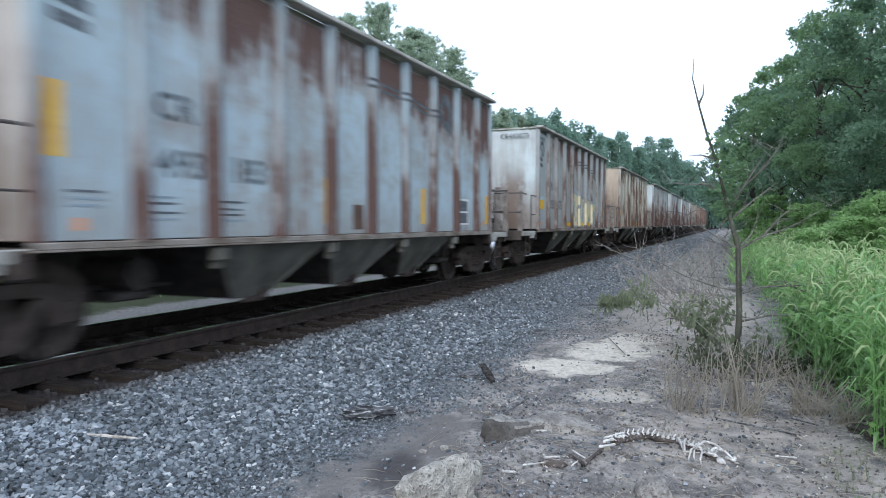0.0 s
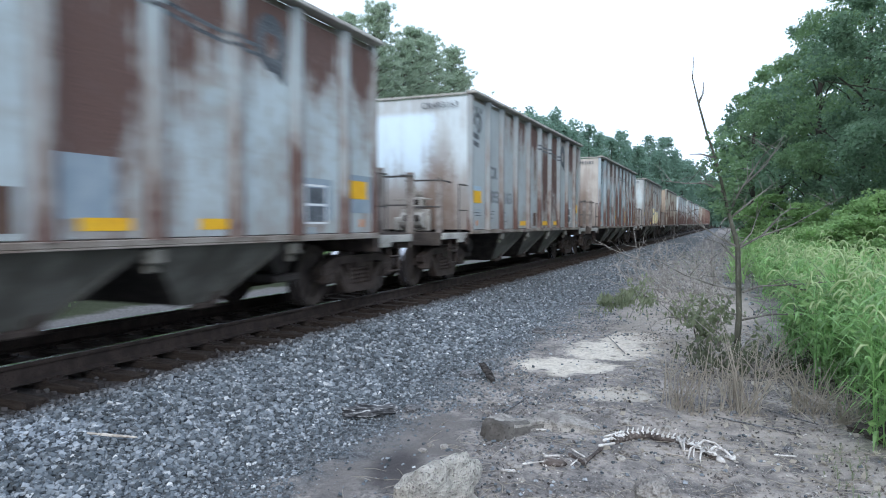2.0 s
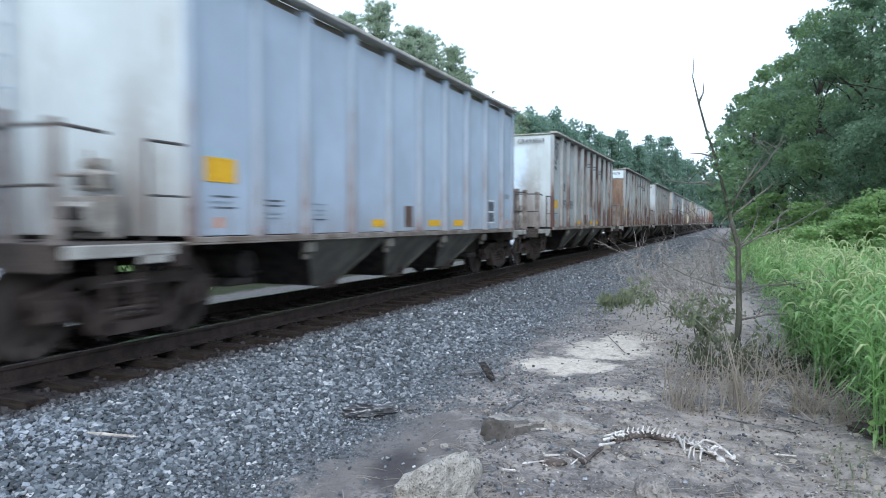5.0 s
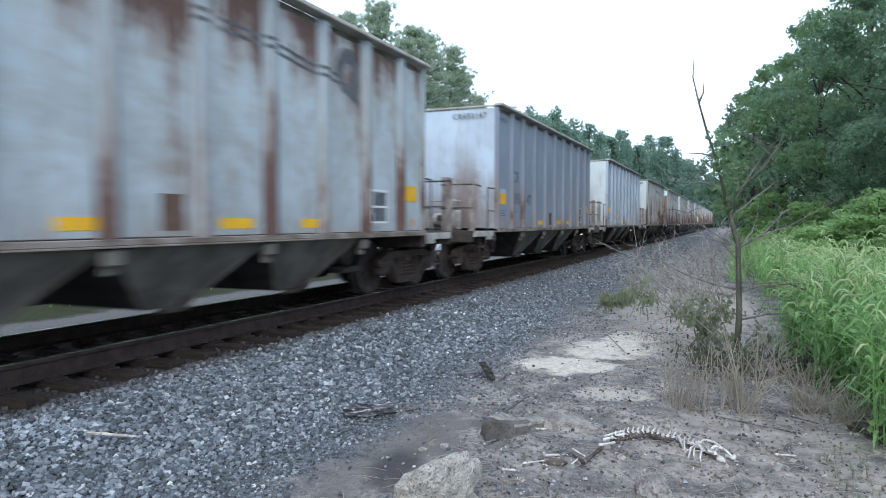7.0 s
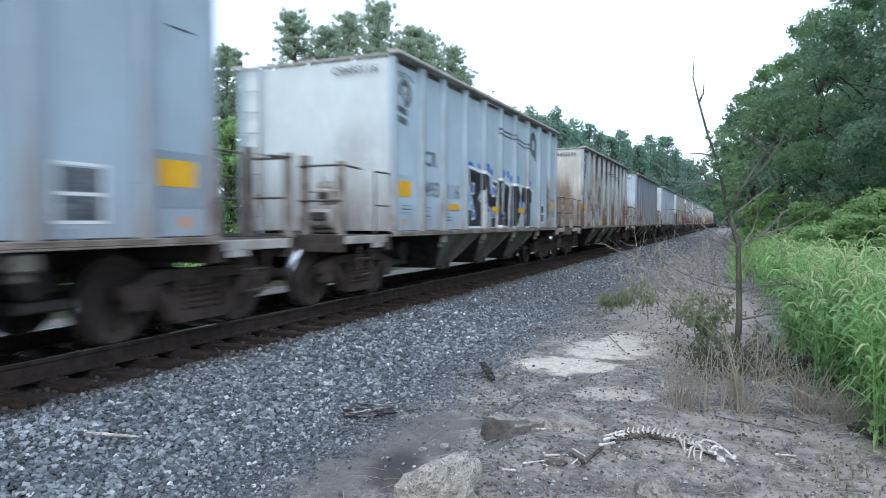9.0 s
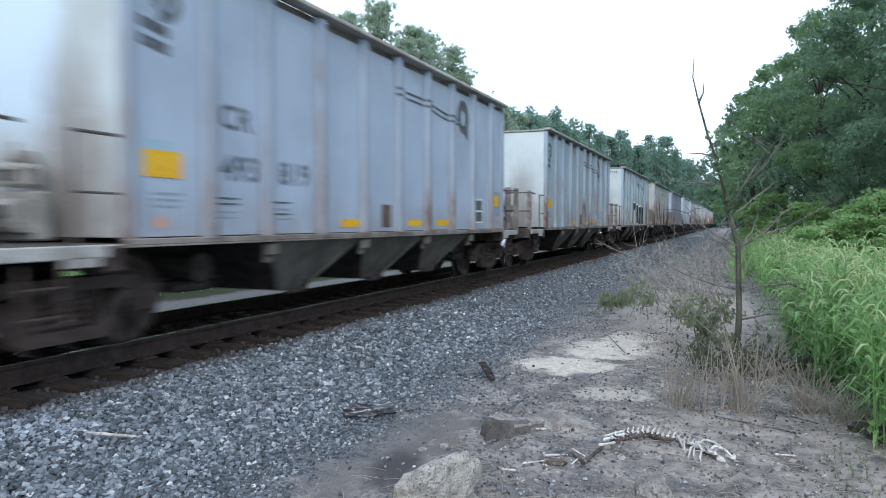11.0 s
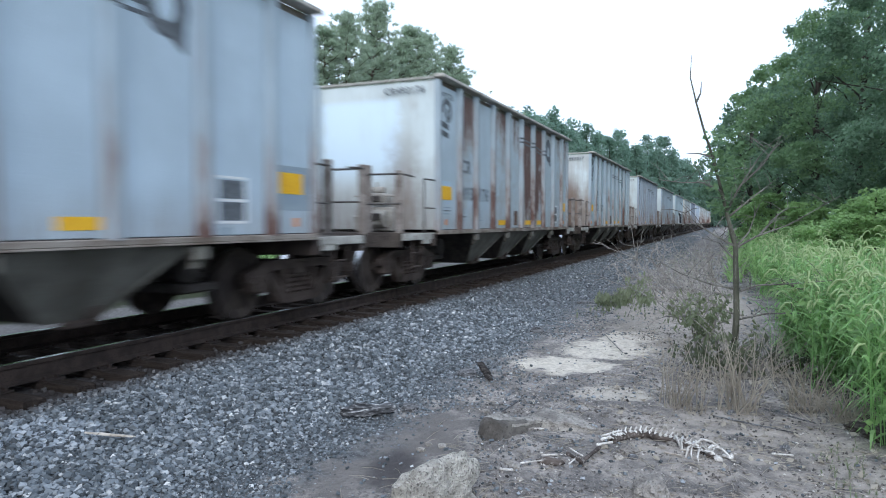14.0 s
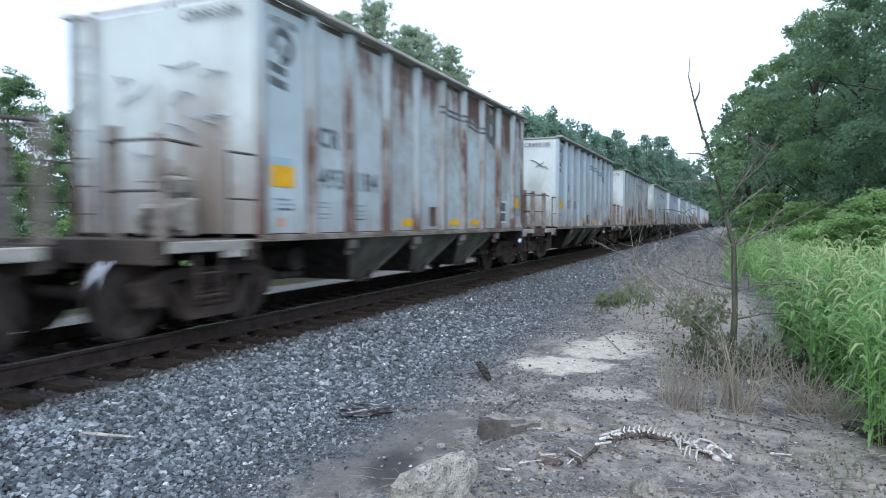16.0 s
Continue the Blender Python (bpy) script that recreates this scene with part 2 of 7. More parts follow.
def lettering(text, height, bold=0.009):
    """A flat word in the built-in font, its foot line on z = 0, centred on y = 0, facing +x and read along +y."""
    cu = bpy.data.curves.new("word", 'FONT')
    cu.body, cu.size, cu.align_x, cu.offset = text, height / 0.72, 'CENTER', bold
    cu.extrude = 0.001
    cu.space_character = 1.12
    cu.resolution_u = 2
    tmp = bpy.data.objects.new("word", cu)
    me = bpy.data.meshes.new_from_object(tmp)
    bpy.data.objects.remove(tmp)
    me.transform(Matrix(((0, 0, 1, 0), (1, 0, 0, 0), (0, 1, 0, 0), (0, 0, 0, 1))))
    me.materials.clear()
    return me


# ---- ground ----
def smooth(a, b, x):
    t = np.clip((x - a) / (b - a), 0, 1)
    return t * t * (3 - 2 * t)


def value_noise(x, y, seed=0):
    """Smooth noise on a unit lattice, -1 to 1."""
    xi, yi = np.floor(x).astype(np.int64), np.floor(y).astype(np.int64)
    fx, fy = x - xi, y - yi
    fx, fy = fx * fx * (3 - 2 * fx), fy * fy * (3 - 2 * fy)

    def rnd(i, j):
        h = np.sin(i * 127.1 + j * 311.7 + seed * 74.7) * 43758.5453
        return (h - np.floor(h)) * 2 - 1
    return (rnd(xi, yi) * (1 - fx) + rnd(xi + 1, yi) * fx) * (1 - fy) + (rnd(xi, yi + 1) * (1 - fx) + rnd(xi + 1, yi + 1) * fx) * fy


def bed_edge(y):
    """Where the ballast shoulder runs out into dirt on the near side."""
    return -2.62 + 0.018 * np.clip(y, 0, 30)


def height(x, y):
    x, y = np.asarray(x, float), np.asarray(y, float)
    d = np.abs(x - TRACK_X)
    z = -0.275 - 0.10 * smooth(1.5, 4.1, d) - 0.25 * smooth(6.0, 12.0, d) * (x < TRACK_X)
    near = smooth(2.6, 4.4, d)
    z = z + near * (0.030 * value_noise(x * 1.1, y * 1.1, 1) + 0.016 * value_noise(x * 3.7, y * 3.7, 2) + 0.007 * value_noise(x * 11, y * 11, 3))
    z = z + 0.012 * value_noise(x * 6, y * 6, 4) * (d < 4.4)
    # a trodden hollow beside the shoulder, a raised hummock behind it, a soil bank under the weeds
    z = z - 0.05 * np.exp(-((x + 2.25) ** 2 / 0.16 + (y - 4.2) ** 2 / 0.55))
    z = z + 0.06 * np.exp(-((x + 1.25) ** 2 / 0.22 + (y - 5.65) ** 2 / 0.12))
    z = z + 0.05 * smooth(0.5, 1.1, x)
    far = np.maximum(np.abs(x - TRACK_X) - 30, 0) * 0.01
    return z + far


def ground_sheet():
    def axis(*spans):
        out = []
        for a, b, step in spans:
            out += list(np.arange(a, b, step))
        return np.array(out + [spans[-1][1]])
    xs = axis((-1500, -300, 200), (-300, -60, 30), (-60, -12, 3), (-12, -5.5, 0.5), (-5.5, 1.6, 0.045), (1.6, 6, 0.4), (6, 60, 6), (60, 300, 40), (300, 1500, 200))
    ys = axis((-600, -60, 90), (-60, 1.6, 4), (1.6, 11, 0.045), (11, 22, 0.18), (22, 60, 1.2), (60, 300, 12), (300, 1500, 120))
    X, Y = np.meshgrid(xs, ys)
    Z = height(X, Y)
    w = len(xs)
    verts = np.stack([X, Y, Z], -1).reshape(-1, 3).tolist()
    i = np.arange(len(ys) - 1)[:, None] * w + np.arange(w - 1)[None, :]
    faces = np.stack([i, i + 1, i + w + 1, i + w], -1).reshape(-1, 4).tolist()
    me = raw("ground", verts, faces, True)
    m, n, l, b = mat("gravel_dirt_and_grass", 0.95, 0.0, 0.15)
    tc = n.new("ShaderNodeTexCoord")
    p = tc.outputs["Object"]
    sep = n.new("ShaderNodeSeparateXYZ")
    l.new(p, sep.inputs[0])
    x, y = sep.outputs[0], sep.outputs[1]
    n1, n2, n3, n4 = noise_(n, l, p, 0.9, 5), noise_(n, l, p, 4.0, 5), noise_(n, l, p, 22.0, 4), noise_(n, l, p, 90.0, 3)
    wob = math_(n, l, 'MULTIPLY', math_(n, l, 'SUBTRACT', n2, 0.5), 1.1)
    wob = math_(n, l, 'ADD', wob, math_(n, l, 'MULTIPLY', math_(n, l, 'SUBTRACT', n1, 0.5), 1.0))
    # dirt: grey-brown, sandy in places, dark with coal dust in others
    dirt = mix_(n, l, ramp_(n, l, n2, 0.35, 0.65), (0.17, 0.155, 0.147), (0.365, 0.333, 0.309))
    dirt = mix_(n, l, math_(n, l, 'MULTIPLY', ramp_(n, l, noise_(n, l, p, 2.1, 5, 0.65), 0.47, 0.60), 0.65), dirt, (0.125, 0.116, 0.113))
    dirt = mix_(n, l, math_(n, l, 'MULTIPLY', ramp_(n, l, n3, 0.47, 0.64), 0.8), dirt, (0.100, 0.094, 0.094))
    dirt = mix_(n, l, math_(n, l, 'MULTIPLY', ramp_(n, l, n4, 0.55, 0.68), 0.5), dirt, (0.50, 0.47, 0.44))
    lobes = []
    for cx, cy, rx, ry in ((-1.45, 8.85, 0.66, 0.85), (-1.78, 7.55, 0.62, 0.42), (-1.0, 6.35, 0.40, 0.28), (-1.25, 9.75, 0.45, 0.75)):
        dx = math_(n, l, 'DIVIDE', math_(n, l, 'SUBTRACT', x, cx), rx)
        dy = math_(n, l, 'DIVIDE', math_(n, l, 'SUBTRACT', y, cy), ry)
        rr = math_(n, l, 'ADD', math_(n, l, 'MULTIPLY', dx, dx), math_(n, l, 'MULTIPLY', dy, dy))
        rr = math_(n, l, 'ADD', rr, math_(n, l, 'ADD', math_(n, l, 'MULTIPLY', wob, 1.9), math_(n, l, 'MULTIPLY', math_(n, l, 'SUBTRACT', n3, 0.5), 0.9)))
        lobes.append(math_(n, l, 'SUBTRACT', 1.0, ramp_(n, l, rr, 0.55, 1.0)))
    sand = mix_(n, l, ramp_(n, l, n3, 0.35, 0.65), (0.50, 0.452, 0.390), (0.67, 0.612, 0.535))
    sandy = math_(n, l, 'MAXIMUM', math_(n, l, 'MAXIMUM', math_(n, l, 'MAXIMUM', lobes[0], lobes[3]), lobes[1]), math_(n, l, 'MULTIPLY', lobes[2], 0.6))
    dirt = mix_(n, l, sandy, dirt, sand)
    tx = math_(n, l, 'DIVIDE', math_(n, l, 'ADD', x, 0.75), 1.25)
    ty = math_(n, l, 'DIVIDE', math_(n, l, 'SUBTRACT', y, 13.8), 5.2)
    tr_ = math_(n, l, 'ADD', math_(n, l, 'ADD', math_(n, l, 'MULTIPLY', tx, tx), math_(n, l, 'MULTIPLY', ty, ty)), wob)
    tan_ = mix_(n, l, ramp_(n, l, n3, 0.35, 0.65), (0.30, 0.262, 0.228), (0.48, 0.43, 0.385))
    dirt = mix_(n, l, math_(n, l, 'MULTIPLY', math_(n, l, 'SUBTRACT', 1.0, ramp_(n, l, tr_, 0.45, 1.15)), 0.85), dirt, tan_)
    # paler dry dirt where the bones lie
    px = math_(n, l, 'DIVIDE', math_(n, l, 'SUBTRACT', x, 0.15), 1.05)
    py = math_(n, l, 'DIVIDE', math_(n, l, 'SUBTRACT', y, 4.9), 1.5)
    pr = math_(n, l, 'ADD', math_(n, l, 'ADD', math_(n, l, 'MULTIPLY', px, px), math_(n, l, 'MULTIPLY', py, py)), wob)
    dirt = mix_(n, l, math_(n, l, 'MULTIPLY', math_(n, l, 'SUBTRACT', 1.0, ramp_(n, l, pr, 0.4, 1.2)), math_(n, l, 'MULTIPLY', ramp_(n, l, n2, 0.35, 0.6), 0.6)), dirt, tan_)
    # damp dark hollow beside the shoulder
    hx = math_(n, l, 'DIVIDE', math_(n, l, 'ADD', x, 2.2), 0.42)
    hy = math_(n, l, 'DIVIDE', math_(n, l, 'SUBTRACT', y, 4.3), 1.1)
    hr = math_(n, l, 'ADD', math_(n, l, 'ADD', math_(n, l, 'MULTIPLY', hx, hx), math_(n, l, 'MULTIPLY', hy, hy)), wob)
    dirt = mix_(n, l, math_(n, l, 'MULTIPLY', math_(n, l, 'SUBTRACT', 1.0, ramp_(n, l, hr, 0.5, 1.3)), 0.75), dirt, mix_(n, l, n3, (0.14, 0.128, 0.122), (0.20, 0.182, 0.172)))
    wx = math_(n, l, 'DIVIDE', math_(n, l, 'ADD', math_(n, l, 'ADD', x, 2.03), math_(n, l, 'MULTIPLY', math_(n, l, 'SUBTRACT', y, 3.9), 0.25)), 0.22)
    wy = math_(n, l, 'DIVIDE', math_(n, l, 'SUBTRACT', y, 3.9), 0.48)
    wr = math_(n, l, 'ADD', math_(n, l, 'ADD', math_(n, l, 'MULTIPLY', wx, wx), math_(n, l, 'MULTIPLY', wy, wy)), wob)
    dirt = mix_(n, l, math_(n, l, 'MULTIPLY', math_(n, l, 'SUBTRACT', 1.0, ramp_(n, l, wr, 0.25, 1.35)), 0.85), dirt, (0.070, 0.064, 0.067))
    # bed: small dark chippings between the stones
    bed = mix_(n, l, ramp_(n, l, n3, 0.38, 0.6), (0.060, 0.064, 0.070), (0.150, 0.158, 0.168))
    bed = mix_(n, l, ramp_(n, l, n4, 0.58, 0.66), bed, (0.33, 0.335, 0.345))
    # rust brown round the rails, deepened with the shade under the train
    rusty = math_(n, l, 'SUBTRACT', 1.0, ramp_(n, l, math_(n, l, 'ABSOLUTE', math_(n, l, 'SUBTRACT', x, TRACK_X)), 1.1, 1.75))
    bed = mix_(n, l, math_(n, l, 'MULTIPLY', rusty, 0.75), bed, (0.046, 0.034, 0.030))
    beyond = math_(n, l, 'SUBTRACT', 1.0, ramp_(n, l, math_(n, l, 'ADD', x, math_(n, l, 'MULTIPLY', wob, 0.4)), -9.1, -8.5))
    bed = mix_(n, l, beyond, bed, mix_(n, l, ramp_(n, l, n3, 0.35, 0.65), (0.13, 0.122, 0.117), (0.215, 0.203, 0.196)))
    edge = math_(n, l, 'ADD', x, wob)
    out = math_(n, l, 'MULTIPLY', ramp_(n, l, edge, -2.75, -2.15), 1.0)
    col = mix_(n, l, out, bed, dirt)
    right = ramp_(n, l, math_(n, l, 'ADD', x, wob), 0.9, 1.6)
    green = mix_(n, l, n3, (0.05, 0.065, 0.025), (0.10, 0.125, 0.045))
    # soil beyond the track is coloured very dark, as shade below the weeds
    left_shade = math_(n, l, 'SUBTRACT', 1.0, ramp_(n, l, math_(n, l, 'ADD', x, math_(n, l, 'MULTIPLY', wob, 0.5)), -10.7, -10.2))
    col = mix_(n, l, right, col, green)
    col = mix_(n, l, left_shade, col, mix_(n, l, n3, (0.022, 0.026, 0.014), (0.060, 0.068, 0.034)))
    l.new(col, b.inputs["Base Color"])
    hgt = math_(n, l, 'ADD', math_(n, l, 'MULTIPLY', n3, 1.0), math_(n, l, 'MULTIPLY', n4, 0.45))
    bump_(n, l, b, hgt, 0.9, 0.03)
    return tagged(obj("ground", me, m), "grey gravel shoulder running out into bare sandy dirt", "ground", kind="structure")


ground_sheet()


def stones():
    """Crushed stone on the shoulder, thinning out over the dirt."""
    rng = np.random.default_rng(5)
    pts = []
    for count, y0, y1, s0, s1 in ((27000, 2.3, 6.0, 0.013, 0.044), (15000, 6.0, 12.0, 0.019, 0.050), (6500, 12.0, 24.0, 0.026, 0.056), (6500, 24.0, 52.0, 0.036, 0.075), (2600, -6.0, 2.3, 0.04, 0.08)):
        y = rng.uniform(y0, y1, count)
        lo = TRACK_X + 1.32
        x = lo + (bed_edge(y) + 0.30 - lo) * rng.uniform(0, 1, count) ** 0.9
        size = s0 + (s1 - s0) * rng.uniform(0, 1, count) ** 1.7
        gap = bed_edge(y) + 0.30 - x
        size = size * (0.40 + 0.60 * smooth(0.1, 1.2, gap))
        stay = rng.uniform(0, 1, count) < 0.35 + 0.65 * smooth(0.0, 0.7, gap + 0.25 * value_noise(x * 2, y * 2, 12))
        x, y, size = x[stay], y[stay], size[stay]
        pts.append(np.stack([x, y, size], 1))
    # strays and fine chippings over the dirt
    k = 14000
    y = 2.6 + 11 * rng.uniform(0, 1, k) ** 1.3
    pts.append(np.stack([bed_edge(y) - 0.1 + rng.exponential(1.0, k), y, 0.005 + 0.022 * rng.uniform(0, 1, k) ** 3.5], 1))
    k = 1800
    y = rng.uniform(11, 45, k)
    pts.append(np.stack([bed_edge(y) + 2.9 * rng.uniform(0, 1, k) ** 1.3, y, rng.uniform(0.022, 0.06, k)], 1))
    # between the ties and beyond
    k = 4500
    pts.append(np.stack([rng.uniform(TRACK_X - 1.9, TRACK_X + 1.36, k), rng.uniform(2, 24, k), rng.uniform(0.025, 0.045, k)], 1))
    p = np.concatenate(pts)
    p = p[(p[:, 0] < 1.2)]
    in_sand = ((p[:, 0] + 1.62) / 0.8) ** 2 + ((p[:, 1] - 8.35) / 1.4) ** 2 < 0.9 + 0.5 * value_noise(p[:, 0] * 2.5, p[:, 1] * 2.5, 6)
    p = p[~(in_sand & (rng.uniform(0, 1, len(p)) < 0.88))]
    bare = ((p[:, 0] + 2.12) / 0.42) ** 2 + ((p[:, 1] - 4.3) / 1.15) ** 2 < 1.0 + 0.4 * value_noise(p[:, 0] * 3, p[:, 1] * 3, 7)
    p = p[~(bare & (rng.uniform(0, 1, len(p)) < 0.85))]
    trod = ((p[:, 0] + 0.75) / 1.2) ** 2 + ((p[:, 1] - 13.8) / 5.2) ** 2 < 0.9 + 0.4 * value_noise(p[:, 0] * 2, p[:, 1] * 2, 9)
    p = p[~(trod & (rng.uniform(0, 1, len(p)) < 0.75))]
    for railx in (TRACK_X - 0.755, TRACK_X + 0.755):
        p = p[np.abs(p[:, 0] - railx) > 0.12]
    k = len(p)
    # ragged chips: eight corners for the stones, six for the finest grit
    cube = np.array([[sx, sy, sz] for sx in (-1, 1) for sy in (-1, 1) for sz in (-1, 1)], float) * 0.5
    octa = np.array([[1, 0, 0], [-1, 0, 0], [0, 1, 0], [0, -1, 0], [0, 0, 1], [0, 0, -1]], float) * 0.7
    quad = np.array([[0, 1, 3, 2], [4, 6, 7, 5], [0, 4, 5, 1], [2, 3, 7, 6], [0, 2, 6, 4], [1, 5, 7, 3]])
    tri = np.array([[0, 2, 4], [2, 1, 4], [1, 3, 4], [3, 0, 4], [2, 0, 5], [1, 2, 5], [3, 1, 5], [0, 3, 5]])
    verts, faces, start = [], [], 0
    for part_, base, face in ((p[(p[:, 2] >= 0.014) & (p[:, 1] < 11)], cube, quad), (p[(p[:, 2] < 0.014) | (p[:, 1] >= 11)], octa, tri)):
        k = len(part_)
        v = base[None] * rng.uniform(0.55, 1.25, (k, len(base), 3)) * (part_[:, 2][:, None, None] * rng.uniform(0.6, 1.25, (k, 1, 3)))
        q = rng.normal(size=(k, 4))
        q /= np.linalg.norm(q, axis=1)[:, None]
        w, a, b_, c = q.T
        R = np.stack([1 - 2 * (b_ * b_ + c * c), 2 * (a * b_ - w * c), 2 * (a * c + w * b_), 2 * (a * b_ + w * c), 1 - 2 * (a * a + c * c), 2 * (b_ * c - w * a),
                      2 * (a * c - w * b_), 2 * (b_ * c + w * a), 1 - 2 * (a * a + b_ * b_)], 1).reshape(-1, 3, 3)
        v = np.einsum('kij,knj->kni', R, v)
        v[:, :, 2] *= 0.78
        z = height(part_[:, 0], part_[:, 1]) + part_[:, 2] * rng.uniform(0.06, 0.55, k)
        v += np.stack([part_[:, 0], part_[:, 1], z], 1)[:, None]
        verts += v.reshape(-1, 3).tolist()
        faces += (start + np.arange(k)[:, None, None] * len(base) + face[None]).reshape(-1, face.shape[1]).tolist()
        start += k * len(base)
    me = raw("ballast_stones", verts, faces)
    m, n, l, b = mat("crushed_grey_stone", 0.85, 0, 0.3)
    geo = n.new("ShaderNodeNewGeometry")
    tc = n.new("ShaderNodeTexCoord")
    rnd = geo.outputs["Random Per Island"]
    g = noise_(n, l, tc.outputs["Object"], 60.0, 3)
    big = noise_(n, l, tc.outputs["Object"], 0.7, 3)
    k1 = n.new("ShaderNodeValToRGB")
    el = k1.color_ramp.elements
    el[0].position, el[0].color = 0.0, (0.046, 0.055, 0.062, 1)
    el[1].position, el[1].color = 1.0, (0.74, 0.75, 0.76, 1)
    for pos, c in ((0.40, (0.108, 0.126, 0.144, 1)), (0.75, (0.205, 0.230, 0.254, 1)), (0.94, (0.325, 0.35, 0.38, 1)), (0.985, (0.46, 0.475, 0.49, 1))):
        e = el.new(pos)
        e.color = c
    l.new(rnd, k1.inputs[0])
    col = mix_(n, l, math_(n, l, 'MULTIPLY', ramp_(n, l, g, 0.4, 0.7), 0.35), k1.outputs[0], (0.13, 0.125, 0.125))
    sep = n.new("ShaderNodeSeparateXYZ")
    l.new(tc.outputs["Object"], sep.inputs[0])
    near = math_(n, l, 'ABSOLUTE', math_(n, l, 'SUBTRACT', sep.outputs[0], TRACK_X))
    # stones by the rails: rust brown with the train's shade in the same colour
    col = mix_(n, l, math_(n, l, 'MULTIPLY', math_(n, l, 'SUBTRACT', 1.0, ramp_(n, l, near, 1.15, 1.8)), 0.8), col, (0.052, 0.039, 0.034))
    px_ = math_(n, l, 'DIVIDE', math_(n, l, 'ADD', sep.outputs[0], 4.55), 0.55)
    py_ = math_(n, l, 'DIVIDE', math_(n, l, 'SUBTRACT', sep.outputs[1], 3.25), 0.45)
    pr_ = math_(n, l, 'ADD', math_(n, l, 'ADD', math_(n, l, 'MULTIPLY', px_, px_), math_(n, l, 'MULTIPLY', py_, py_)), math_(n, l, 'MULTIPLY', g, 0.8))
    pale = math_(n, l, 'MULTIPLY', math_(n, l, 'SUBTRACT', 1.0, ramp_(n, l, pr_, 0.5, 1.6)), ramp_(n, l, rnd, 0.35, 0.6))
    col = mix_(n, l, math_(n, l, 'MULTIPLY', pale, 0.25), col, (0.52, 0.58, 0.66))
    l.new(col, b.inputs["Base Color"])
    bump_(n, l, b, g, 0.4, 0.006)
    tagged(obj("ballast_stones", me, m), "loose crushed blue-grey railway ballast stones", "gravel", kind="stuff")


stones()

# ---- track ----
RAIL_POLY = [(-0.075, -0.186), (0.075, -0.186), (0.075, -0.172), (0.012, -0.150), (0.012, -0.045), (0.036, -0.036), (0.037, -0.010), (0.030, -0.002),
             (-0.030, -0.002), (-0.037, -0.010), (-0.036, -0.036), (-0.012, -0.045), (-0.012, -0.150), (-0.075, -0.172)]


def railway_rail(x):
    bm = bmesh.new()
    add_prism(bm, RAIL_POLY, 1, -60, 420)
    rail = obj("rail", bm_mesh("rail", bm), M["rail_side"], None, pose(x, 0, 0))
    tagged(rail, "steel rail with rusty sides and polished head", "rail", "track rails")
    bm = bmesh.new()
    add_box(bm, (0, 180, 0), (0.052, 480, 0.004))
    obj("running_surface", bm_mesh("running_surface", bm), M["bright"], rail, None, "bright worn top of the rail")


railway_rail(TRACK_X - 0.755)
railway_rail(TRACK_X + 0.755)


def ties():
    """Wooden crossties, each with its two plates and spikes near the eye; far ones share one mesh."""
    rng = random.Random(3)
    bm = bmesh.new()
    add_box(bm, (0, 0, -0.285), (2.6, 0.22, 0.175), 0.012)
    for v in bm.verts:
        v.co += Vector((rng.uniform(-0.015, 0.015), rng.uniform(-0.008, 0.008), rng.uniform(-0.006, 0.006)))
    wood = bm_mesh("tie", bm)
    bm = bmesh.new()
    add_box(bm, (0, 0, -0.191), (0.36, 0.19, 0.02), 0.004)
    for sx in (-0.11, 0.11):
        for sy in (-0.06, 0.06):
            add_box(bm, (sx, sy, -0.172), (0.04, 0.03, 0.03), 0.004)
    plate = bm_mesh("tie_plate", bm)
    y = -4.0
    while y < 42:
        t = obj("railway_tie", wood, M["tie"], None, pose(TRACK_X + rng.uniform(-0.07, 0.07), y, rng.uniform(-0.012, 0.004), 0, 0, rng.uniform(-1.5, 1.5)))
        tagged(t, "dark weathered creosoted wooden tie half sunk in ballast", "railway tie", "ties under the rails")
        for sx in (-0.755, 0.755):
            obj("tie_plate", plate, M["rail_side"], t, pose(sx, 0, 0))
        y += 0.52 + rng.uniform(-0.02, 0.02)
    bm = bmesh.new()
    while y < 220:
        add_box(bm, (TRACK_X, y, -0.29), (2.6, 0.22, 0.17))
        y += 0.53
    tagged(obj("distant_ties", bm_mesh("distant_ties", bm), M["tie"]), "far rows of dark wooden railway ties", "railway ties", kind="stuff")


ties()

# ---- hopper cars ----
LENGTH, PITCH, SILL, TOP, HALF = 10.82, 14.90, 1.05, 3.986, 1.60
BACK, FRONT = -LENGTH / 2, LENGTH / 2
WIDTHS = [1.06, 0.95] + [1.13] * 7 + [0.90]
SEAMS = [BACK + sum(WIDTHS[:i]) for i in range(11)]
BAYS = (-2.21, 0.0, 2.21)
EAVE = 0.17                 # depth of the strip below the top chord, coloured darker as shade
FACE = HALF - 0.09          # plane of the side sheets


